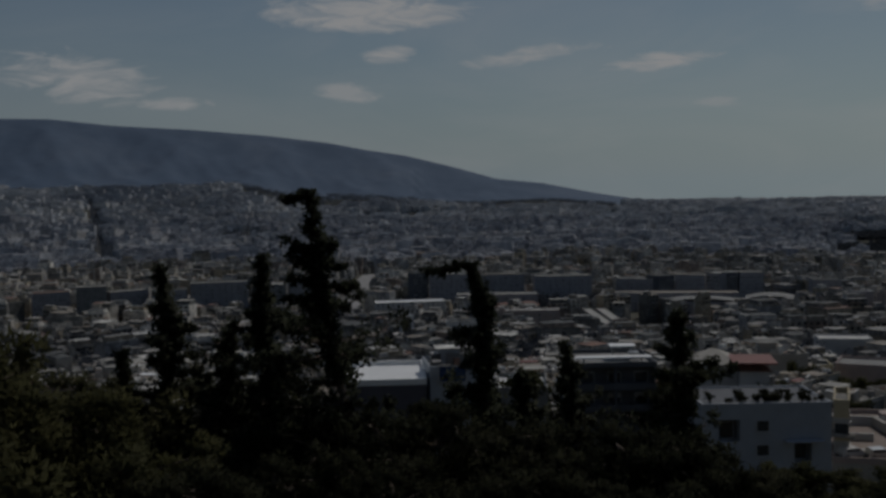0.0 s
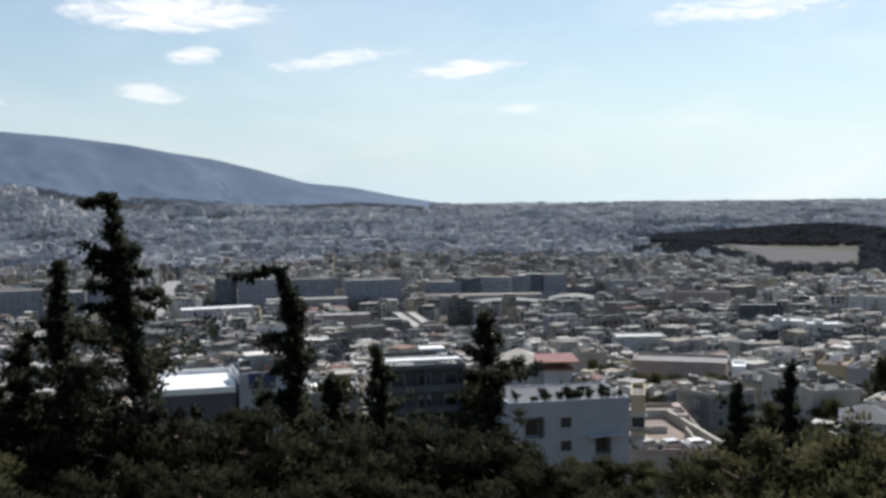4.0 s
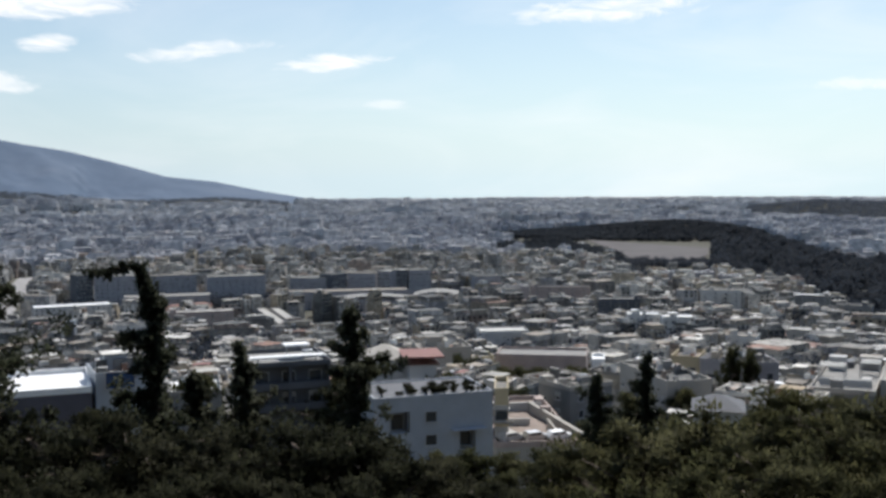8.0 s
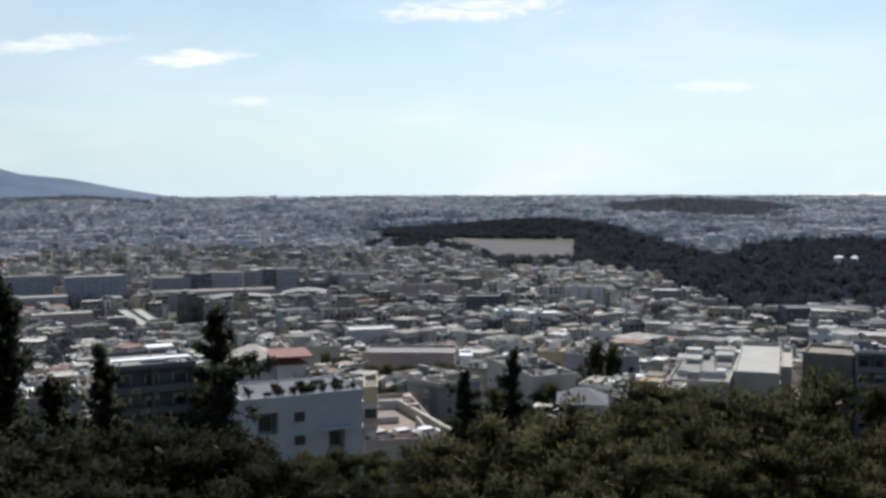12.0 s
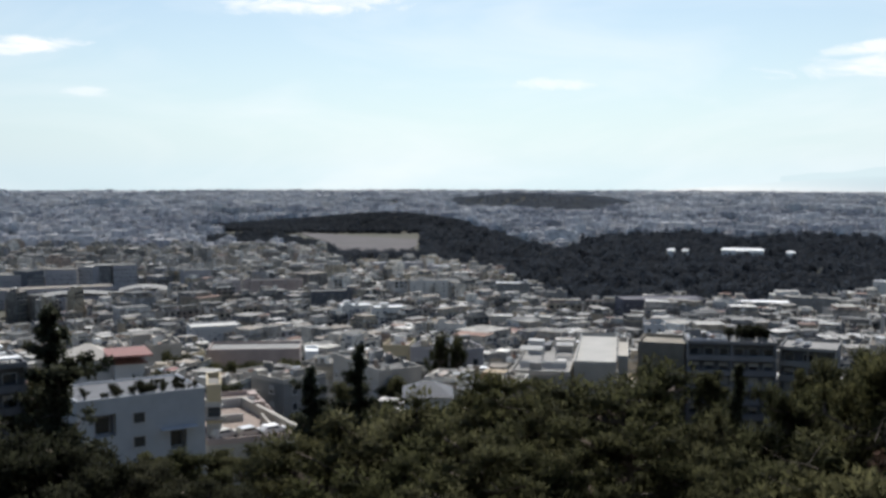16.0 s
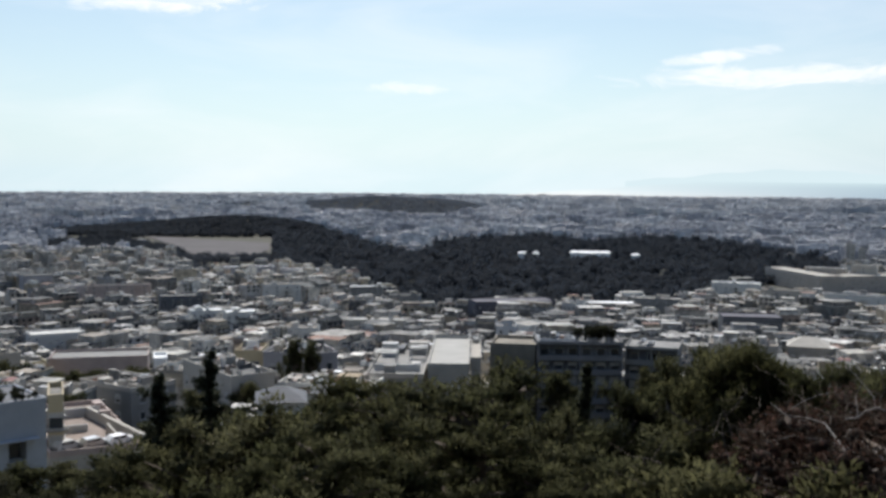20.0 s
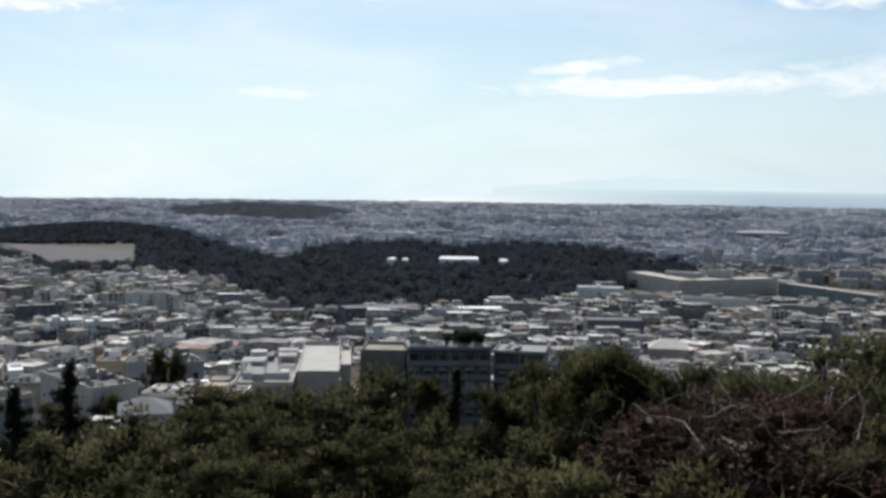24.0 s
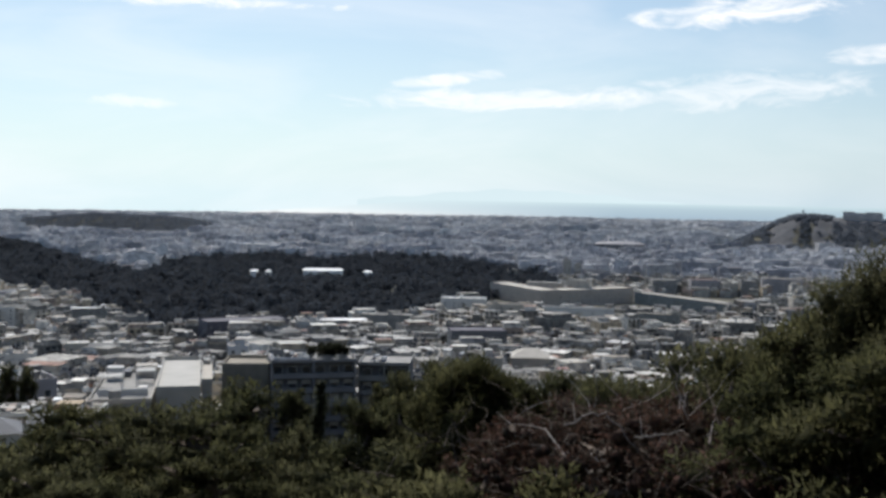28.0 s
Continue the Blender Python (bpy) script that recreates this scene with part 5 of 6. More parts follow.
def turn_at(x, y):
    """How the streets of a quarter lie."""
    if hypot(x, y) < 340:
        return -0.78 if x > 34 else 0.1
    i, j = math.floor(x / 380), math.floor(y / 330)
    a = atan2((i + 0.5) * 380, (j + 0.5) * 330)
    return -a + TURNS[(i * 5 + j * 3) % 8] * (0.35 if a > 0.72 else 1.0)


def lots(step, r0, r1, az0, az1, seed, lot=15.5, deep=13.0):
    """Lots along the streets: rows of houses back to back, with a street after every second row."""
    rng = random.Random(seed)
    out = []
    n = int(r1 / step) + 2
    i0 = int(r1 * 0.6 / step) + 2
    for bi in range(-i0, n):
        for bj in range(-2, n):
            bx, by = bi * step, bj * step
            d = hypot(bx, by)
            if d < r0 - step * 1.5 or d > r1 + step:
                continue
            az = degrees(atan2(bx, by))
            if not az0 - 8 < az < az1 + 8:
                continue
            t = turn_at(bx, by)
            c, s = cos(t), sin(t)
            cols = int((step - 9) / lot)
            for row in range(2):
                for k in range(cols):
                    u = (k + 0.5) * (step - 9) / cols - (step - 9) / 2
                    v = (row - 0.5) * (deep + (step - 9 - 2 * deep) * 0.8)
                    x, y = bx + u * c - v * s, by + u * s + v * c
                    if r0 > 300:
                        loose = 7 if r0 > 1400 else 2.5
                        x, y = x + rng.uniform(-loose, loose), y + rng.uniform(-loose, loose)
                    d = hypot(x, y)
                    az = degrees(atan2(x, y))
                    if r0 <= d < r1 and az0 < az < az1 and rng.random() > 0.04 and free(x, y):
                        out.append((x, y, t + (pi if row else 0) + (rng.gauss(0, 0.22) if d > 330 else 0), (step - 9) / cols - rng.choice((0.0, 0.0, 0.3, 2.0) if d > 330 else (0.0, 0.3, 2.5)), deep + rng.uniform(-3, 3), rng))
    return out


# nearest rows: every house a thing with its parts
for x, y, t, w, dp, rng in lots(44.0, 152, 330, -34, 78, 5, lot=17):
    d = hypot(x, y)
    az = degrees(atan2(x, y))
    if (d < 175 and az > 14) or (d < 222 and az > 35.5):
        continue
    fl = rng.choice((3, 4, 4, 5, 5))
    seen_sides = "fbrl" if d < 215 else "fb"
    building("apartment_building", rng.choice(LABELS), x, y, t, w, dp, fl, sides=seen_sides, setback=rng.random() < 0.45, group=APT, rng=rng,
             pitched=False, balconies=0.6, cols=2 if d > 235 else None, first=max(0, fl - 3) if d > 215 else 0)

# the streets beyond, joined
town, town_far = Boxes(), Boxes()
panes = Boxes()
for x, y, t, w, dp, rng in lots(35.0, 330, 1500, -36, 80, 6, lot=11.0, deep=10.5):
    d = hypot(x, y)
    z = gz(x, y) - 1
    fl = rng.choice((2, 3, 3, 3, 4, 4, 5)) if d < 800 else rng.choice((2, 3, 3, 4, 5, 5, 6, 7))
    w, dp = w * rng.choice((0.72, 0.9, 1.0, 1.0)), dp * rng.uniform(0.8, 1.12)
    if 35 < degrees(atan2(x, y)) < 64 and d > (820 if degrees(atan2(x, y)) > 50 else 600):
        fl = min(fl, 4)
    h = fl * 3.05 + 1
    c, s = cos(t), sin(t)
    if rng.random() < 0.07 and d > 420:      # now and then a larger block
        w, dp, h = w * 1.7, dp * 1.5, h + rng.uniform(2, 6)
    town.add(x, y, z, w, dp, h, t)
    town.add(x, y, z + h, w + 0.1, dp + 0.1, 0.1, t, 1, 1)
    for q in range(rng.choice((0, 1, 1, 2))):      # lower or higher wings pushed out of the main block
        ox, oy = rng.choice((-1, 1)) * w * rng.uniform(0.15, 0.4), rng.choice((-1, 1)) * dp * rng.uniform(0.25, 0.5)
        town.add(x + ox * c - oy * s, y + ox * s + oy * c, z, w * rng.uniform(0.35, 0.6), dp * rng.uniform(0.4, 0.7), h + rng.choice((-6.1, -3.05, -3.05, 3.05, 2.6)), t)
    for ox, oy, bw, bd in ((0, -dp / 2 + .1, w, .2), (0, dp / 2 - .1, w, .2), (-w / 2 + .1, 0, .2, dp), (w / 2 - .1, 0, .2, dp)):
        if d < 760:
            town.add(x + ox * c - oy * s, y + ox * s + oy * c, z + h, bw, bd, 0.8, t, 0, 0)
    k = rng.random()
    if k < 0.6:      # a top storey set back behind its terrace, under a thin projecting slab
        tw, td, sy = w * rng.uniform(0.6, 0.95), dp * rng.uniform(0.5, 0.75), rng.choice((-1, 1)) * dp * 0.1
        town.add(x - sy * s, y + sy * c, z + h, tw, td, 2.85, t)
        town.add(x - sy * s, y + sy * c, z + h + 2.85, tw + 0.3, td + 0.3, 0.15, t, 1, 1)
    elif k < 0.9:
        ox, oy = rng.uniform(-w / 4, w / 4), rng.uniform(-dp / 5, dp / 4)
        town.add(x + ox * c - oy * s, y + ox * s + oy * c, z + h, rng.uniform(2.5, w * 0.7), rng.uniform(2.5, dp * 0.6), rng.uniform(2.3, 3.1), t)
    for q in range(rng.choice((6, 8, 9, 11)) if d < 520 else rng.choice((4, 5, 6)) if d < 800 else rng.choice((1, 2, 2))):
        ox, oy = rng.uniform(-w / 2.3, w / 2.3), rng.uniform(-dp / 2.3, dp / 2.3)
        town.add(x + ox * c - oy * s, y + ox * s + oy * c, z + h, rng.uniform(0.6, 3.0), rng.uniform(0.6, 2.4), rng.uniform(0.5, 2.2), t + rng.uniform(-0.3, 0.3), 2, 2)
    if k > 0.55 and d < 900:     # a pergola or an awning
        ox, oy = rng.uniform(-w / 5, w / 5), rng.choice((-1, 1)) * dp / 3
        town.add(x + ox * c - oy * s, y + ox * s + oy * c, z + h + 2.3, rng.uniform(2, w * 0.5), rng.uniform(1.5, 3.0), 0.15, t, 2, 2)
    for f in range(1, fl):
        zz = z + 1 + f * 3.05
        for sd in (-1, 1):
            if rng.random() < 0.55:
                bw = w * rng.uniform(0.5, 0.95)
                oy = sd * (dp / 2 + 0.6)
                town.add(x - oy * s, y + oy * c, zz, bw, 1.2, 0.9 if k < 0.5 else 0.2, t, 0, 0)
    if d < 900:
        for f in range(max(0, fl - 2), fl):
            for sd in (-1, 1):
                if (-1 if cos(t + atan2(x, y)) > 0 else 1) != sd:
                    continue
                n = 3
                for i in range(n):
                    ox, oy = (i + 0.5 - n / 2) * w / n, sd * (dp / 2 + 0.02)
                    panes.add(x + ox * c - oy * s, y + ox * s + oy * c, z + 1.6 + f * 3.05, rng.choice((1.4, 1.8, 2.6)), 0.12, 1.8, t)
for x, y, t, w, dp, rng in lots(42.0, 1500, 2900, -37, 80, 7, lot=14, deep=12):
    z = gz(x, y) - 1
    h = rng.choice((2, 3, 4, 4, 5, 5, 6, 7)) * 3.05 + 1
    t += rng.gauss(0, 0.25)
    if rng.random() < 0.10 and not (hypot(x, y) < 2300 and 11 < degrees(atan2(x, y)) < 30):
        w, dp, h = w * rng.uniform(1.6, 3.0), dp * 1.2, h + rng.uniform(3, 10)
    c, s = cos(t), sin(t)
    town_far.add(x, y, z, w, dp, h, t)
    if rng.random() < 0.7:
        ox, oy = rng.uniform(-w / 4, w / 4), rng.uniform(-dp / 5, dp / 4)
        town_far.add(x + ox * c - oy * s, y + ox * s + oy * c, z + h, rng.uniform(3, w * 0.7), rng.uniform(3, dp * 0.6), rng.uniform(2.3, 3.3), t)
for x, y, t, w, dp, rng in lots(60.0, 2900, 4900, -38, 80, 8, lot=24, deep=19):
    z = gz(x, y) - 1
    h = rng.choice((3, 4, 4, 5, 5, 6)) * 3.05 + rng.uniform(0, 3)
    t += rng.gauss(0, 0.3)
    if rng.random() < 0.12:
        w, h = w * rng.uniform(1.5, 2.6), h + rng.uniform(3, 9)
    if hypot(x, y) > 4100:
        h = min(h, 11 + rng.uniform(0, 3) + (rng.random() < 0.01) * 4)
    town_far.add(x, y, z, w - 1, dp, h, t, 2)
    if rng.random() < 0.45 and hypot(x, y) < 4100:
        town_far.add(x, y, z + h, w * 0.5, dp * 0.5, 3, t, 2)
# tall housing at the mountain's foot
rng = random.Random(3)
for i in range(130):
    az, d = rng.uniform(-30, -17.0), rng.uniform(3350, 3690)
    x, y = at(az, d)
    town_far.add(x, y, gz(x, y) - 2, rng.uniform(16, 34), 14, rng.uniform(16, 30) * (1.0 if -26 < az < -18 else 0.6), rng.uniform(-0.3, 0.5), 2)
solid("town_houses", "close-set pale flat-roofed apartment houses filling the valley", "houses", town.mesh("town_houses", [m_wall_joined, m_roof_joined, m_clutter]), kind="stuff")
solid("town_windows", "dark windows of the close-set town houses", "windows", panes.mesh("town_windows", [m_glass, m_glass]), kind="stuff")
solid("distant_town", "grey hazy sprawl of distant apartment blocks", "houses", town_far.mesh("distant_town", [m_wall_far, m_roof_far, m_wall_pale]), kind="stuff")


# ---------------------------------------------------------------- woods and street trees
def woods(name, label, spots, mat, seed, leaves=46, leaf=1.25):
    """Many trees seen from far off: ragged crowns of leaf sprays on short trunks, joined."""
    rng = np.random.default_rng(seed)
    C, Nn = [], []
    for x, y, z, h, r in spots:
        n = leaves
        u = rng.normal(0, 1, (n, 3))
        u /= np.linalg.norm(u, axis=1, keepdims=True)
        rad = rng.uniform(0.45, 1.0, (n, 1)) ** 0.6
        lump = 1 + 0.3 * np.sin(u[:, :1] * 3 + rng.uniform(0, 6)) * np.cos(u[:, 1:2] * 4 + rng.uniform(0, 6))
        p = u * rad * lump * np.array([r, r, h * 0.45])
        C.append(p + np.array([x, y, z + h * 0.55]))
        Nn.append(u + np.array([0, 0, 0.4]))
    soft = np.repeat(np.concatenate(Nn) * np.array([0.6, 0.6, 0.5]) + np.array([0, 0, 0.6]), 3, 0)
    c, u = np.concatenate(C), np.concatenate(Nn)
    u = u + rng.normal(0, 0.35, u.shape)
    u /= np.linalg.norm(u, axis=1, keepdims=True)
    t1 = np.cross(u, rng.normal(0, 1, u.shape))
    t1 /= np.maximum(np.linalg.norm(t1, axis=1, keepdims=True), 1e-6)
    t2 = np.cross(u, t1)
    a, b = leaf * rng.uniform(0.35, 0.7, (len(c), 1)), leaf * rng.uniform(0.25, 0.5, (len(c), 1))
    v = np.stack([c - t1 * a - t2 * b, c + t1 * a - t2 * b, c + t2 * b * 1.5], 1).reshape(-1, 3)
    me = rounded(mesh_from(name, v, np.arange(len(c) * 3), np.full(len(c), 3), [mat]), soft)
    return solid(name, label, "trees", me, kind="stuff")


rng = random.Random(11)
spots = []
while len(spots) < 3600:
    az, d = rng.uniform(25.2, 54.8), rng.uniform(730, 2180)
    if d > wood_back(az) - 5 + rng.gauss(0, 22) or (az > 51.5 and rng.random() < 0.35):
        continue
    if d < wood_edge(az) or rng.random() > d / 1785:
        continue
    x, y = at(az, d)
    if 1452 < d < 1490 and 37.9 < az < 45.2:
        continue
    if 1300 < d < 1460 and (37.9 < az < 39.8 or 41.0 < az < 43.5 or 44.2 < az < 45.2):
        h = rng.uniform(11, 15.5)
    else:
        h = rng.uniform(8, 14) + (rng.random() < 0.2) * rng.uniform(3, 10)
    spots.append((x, y, gz(x, y), h, rng.uniform(4.5, 9.0)))
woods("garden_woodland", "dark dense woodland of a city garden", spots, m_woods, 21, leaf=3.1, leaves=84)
spots = []
while len(spots) < 2300:
    az, d = rng.uniform(11.5, 33), rng.uniform(1930, 2330)
    if not on_hill(az, d):
        continue
    if 18.6 < az < 25.3 and d < 1990:
        continue
    x, y = at(az, d)
    spots.append((x, y, gz(x, y), rng.uniform(7, 11), rng.uniform(5.0, 7.5)))
for i in range(2000):
    az, d = rng.uniform(13.2, 20.5), rng.uniform(1390, 1900)
    if green_strip(az, d) and rng.random() < 0.75:
        x, y = at(az, d)
        spots.append((x, y, gz(x, y), rng.uniform(8, 14), rng.uniform(4, 7)))
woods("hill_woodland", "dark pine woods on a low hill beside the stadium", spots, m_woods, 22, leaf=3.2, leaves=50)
spots = []
for i in range(3000):
    az, d = rng.uniform(26, 36.7), rng.uniform(3040, 3720)
    if on_far_hill(az, d):
        x, y = at(az, d)
        spots.append((x, y, gz(x, y), rng.uniform(7, 10), rng.uniform(7, 11)))
for i in range(1500):
    az, d = rng.uniform(62.4, 68.8), rng.uniform(2400, 2660)
    if bare_rock(az) > -1.2 and d < 2545 and rng.random() < 0.97:
        continue
    x, y = at(az, d)
    spots.append((x, y, gz(x, y), rng.uniform(4, 7), rng.uniform(5, 8)))
for i in range(1700):
    az, d = rng.uniform(68.9, 80), rng.uniform(2440, 2545)
    x, y = at(az, d)
    spots.append((x, y, gz(x, y), rng.uniform(3, 5), rng.uniform(5, 8)))
for i in range(330):
    az, d = rng.uniform(61.5, 80), rng.uniform(2385, 2450)
    x, y = at(az, d)
    spots.append((x, y, gz(x, y), rng.uniform(6, 10), rng.uniform(6, 9)))
woods("far_hill_woodland", "pine woods tinted blue-grey by haze on far hills", spots, m_farwoods, 24, leaf=3.4, leaves=36)
spots = []
for i in range(3600):
    d = 330 + (2600 * rng.random() ** 1.35 if i < 3000 else 550 * rng.random())
    az = rng.uniform(-33, 75)
    x, y = at(az, d)
    if free(x, y):
        spots.append((x, y, gz(x, y), rng.uniform(11, 19), rng.uniform(2.5, 5.0)))
for i in range(520):
    d = rng.uniform(905, 964)
    az = rng.uniform(-28, 12.5) if i < 400 else rng.choice((-9.6, -1.6, 1.9, 11.3, -3.4)) + rng.gauss(0, 0.5)
    if -12.4 < az < -10.9:
        continue
    x, y = at(az, d)
    spots.append((x, y, gz(x, y), rng.uniform(5, 12) + (i >= 400) * 4, rng.uniform(3, 5)))
for i in range(480):
    d = 1600 + 1950 * rng.random()
    az = -24.0 - (d - 1700) / 1800 + rng.choice((-0.2, 0, 0.2))
    x, y = at(az, d)
    spots.append((x, y, gz(x, y), rng.uniform(9, 14), rng.uniform(4, 6)))
for i in range(300):
    az, d = (rng.uniform(20.2, 26.2), rng.uniform(1400, 1515)) if i < 230 else (rng.gauss(21.1, 0.45), rng.uniform(1120, 1300))
    x, y = at(az, d)
    spots.append((x, y, gz(x, y), rng.uniform(7, 12) if i < 230 else rng.uniform(12, 19), rng.uniform(3, 5)))
for pa, pd, ra, rd in PARKS:
    for i in range(int(ra * rd * 0.45)):
        a, q = rng.uniform(0, 6.283), rng.random() ** 0.5
        x, y = at(pa + ra * q * cos(a), pd + rd * q * sin(a))
        spots.append((x, y, gz(x, y), rng.uniform(8, 14), rng.uniform(4, 7)))
for i in range(1900):
    az, d = rng.uniform(-18.5, 2.5), rng.uniform(3490, 3860)
    x, y = at(az, d)
    spots.append((x, y, max(gz(x, y), float(mountain_height(np.array(x), np.array(y)))), rng.uniform(7, 12), rng.uniform(8, 14)))
woods("street_trees", "dark trees in streets and courtyards of the city", [q for q in spots if hypot(q[0], q[1]) < 1700], m_woods, 23, leaves=56, leaf=1.8)
woods("far_street_trees", "haze-tinted trees in the streets of the far quarters", [q for q in spots if hypot(q[0], q[1]) >= 1700], m_farwoods, 25, leaves=34, leaf=2.6)


# ---------------------------------------------------------------- trees on the hillside
def cypress(name, label, az, d, top_el, wide, hook, seed, thin=1.0, first=1.4, lean=0.0, group="cypresses on the hillside"):
    """A ragged cypress: a spire of overlapping sprays on a trunk, its tip bent over by hook metres."""
    rng = np.random.default_rng(seed)
    x, y = at(az, d)
    z0 = gz(x, y) - 0.3
    H = drop(top_el, d) - z0
    root = thing(name, label, "tree", Matrix.Translation((x, y, z0)), group)
    side = Vector((cos(radians(az)), -sin(radians(az)), 0))

    def axis(t):
        b = hook * 0.2 * max(0, (t - 0.85) / 0.15) ** 2 + lean * max(0, (t - 0.5) / 0.5)
        sway = 0.10 * sin(t * 9 + seed)
        return side * (b + sway) + Vector((0, 0, H * t))

    ts = [i / 14 for i in range(15)]
    tubes = [([axis(t * 0.985) for t in ts], [0.15 * (1 - t) ** 0.8 + 0.012 for t in ts], 8)]
    C, Nn = [], []
    r = np.random.default_rng(seed + 50)

    def clump(p, q, m, spread, upward=0.5):
        s = rng.uniform(0.0, 1.05, (m, 1))
        C.append(np.array(p)[None] * (1 - s) + np.array(q)[None] * s + rng.normal(0, 1, (m, 3)) * spread)
        out = np.array(q - p)[None]
        Nn.append(np.tile(out / max(0.05, np.linalg.norm(out)), (m, 1)) + np.array([[0, 0, upward]]) + rng.normal(0, 0.35, (m, 3)))

    # a narrow leader in knots of foliage, the bent tip, and ragged boughs below it
    s = 0.05
    while s < H * 0.93:
        p0 = axis(1 - s / H)
        lead = (0.13 + 0.10 * min(s, 1.6)) * (0.75 + 0.5 * r.uniform())
        for k in range(4):
            a = r.uniform(0, 2 * pi)
            L = lead * r.uniform(0.5, 1.35)
            q = p0 + Vector((cos(a) * L, sin(a) * L, L * r.uniform(-0.2, 0.8)))
            clump(p0, q, int(9 * thin), 0.035 + 0.025 * min(s, 1))
        s += 0.08 if s < 4.5 else 0.2
    if hook:
        tip = axis(1.0)
        for k in range(8):
            b = k / 7
            p0 = tip + side * hook * (b * 0.95 - 0.15) + Vector((0, 0, 0.02 - 0.10 * b * b + 0.04 * sin(b * 7)))
            clump(p0, p0 + side * hook * 0.12 + Vector((0, 0, -0.08)), 30, 0.06)
        tubes.append(([axis(0.97), tip, tip + side * hook * 0.7], [0.03, 0.025, 0.008], 5))
    s = first
    while s < H * 0.9:
        p0 = axis(1 - s / H)
        reach = wide * min(0.30 + 0.46 * max(0, s - first), 1.45)
        for k in range(r.integers(2, 4)):
            a = r.uniform(0, 2 * pi)
            L = reach * (r.uniform(0.5, 1.1) if r.uniform() < 0.75 else r.uniform(1.1, 1.7))
            up = r.uniform(-0.2, 0.22)
            out = Vector((cos(a), sin(a), 0))
            mid = p0 + out * L * 0.55 + Vector((0, 0, L * up * 0.5 - 0.03 * L))
            tip = p0 + out * L + Vector((0, 0, L * (up + 0.10)))
            tubes.append(([p0, mid, tip], [0.03, 0.02, 0.006], 4))
            for j in range(6):
                b = 0.16 + 0.165 * j + r.uniform(-0.06, 0.06)
                c0 = p0.lerp(mid, b / 0.55) if b < 0.55 else mid.lerp(tip, (b - 0.55) / 0.45)
                c1 = c0 + Vector((r.uniform(-1, 1), r.uniform(-1, 1), r.uniform(-0.35, 0.35))) * (0.08 + 0.13 * L)
                clump(c0, c1, int(30 * thin * min(1.2, 0.5 + 0.6 * L)), 0.035 + 0.026 * L, 0.35)
        s += r.uniform(0.26, 0.52)
    part("trunk", tubes_mesh("trunk", tubes, m_bark), root)
    part("crown", sprays("crown", np.concatenate(C), np.concatenate(Nn), 0.12, rng, m_cypress, 2, 0.32), root)
    return root


def cyp(az, top, d, wide, hook, seed, label, **more):
    return cypress("cypress", label, az, d, top, wide, hook, seed, **more)


cyp(-21.5, -4.0, 29, 0.9, 0.0, 1, "slender dark cypress on the hillside", first=1.2)
cyp(-23.4, -8.4, 29, 0.6, 0.0, 2, "small thin dark cypress")
cyp(-16.15, -3.75, 28, 1.3, 0.0, 3, "dark cypress with a ragged narrow top", first=1.1)
cyp(-12.25, -0.45, 26, 1.5, -0.6, 4, "tall dark cypress with a bent tip", first=1.35, lean=-0.6)
cyp(-18.3, -7.6, 29, 1.3, 0.0, 5, "low dark cypress with long side boughs", first=0.4)
cyp(-4.0, -4.5, 27, 1.1, -1.2, 6, "dark cypress with its tip bent far over", first=0.9, lean=-0.4)
cyp(-2.2, -10.2, 28, 1.0, 0.0, 15, "low ragged cypress with drooping boughs", first=0.3)
cyp(0.0, -8.75, 31, 0.75, 0.0, 7, "thin young cypress on the slope", first=0.6)
cyp(6.1, -7.05, 30, 1.15, 0.0, 8, "dark pointed cypress on the hillside", first=0.2)
cyp(19.35, -10.6, 40, 0.9, 0.0, 9, "small pointed cypress beside low pines", first=0.5)
cyp(21.9, -9.45, 46, 0.9, 0.0, 10, "small pointed cypress among pines", first=0.6)
cyp(42.05, -10.1, 45, 0.42, 0.0, 12, "thin dark conifer rising from the pines", first=1.5)


def ball_template():
    bm = bmesh.new()
    bmesh.ops.create_icosphere(bm, subdivisions=1, radius=1.0)
    v = np.array([p.co[:] for p in bm.verts])
    f = np.array([[q.index for q in face.verts] for face in bm.faces])
    bm.free()
    return v, f


BALL_V, BALL_F = ball_template()


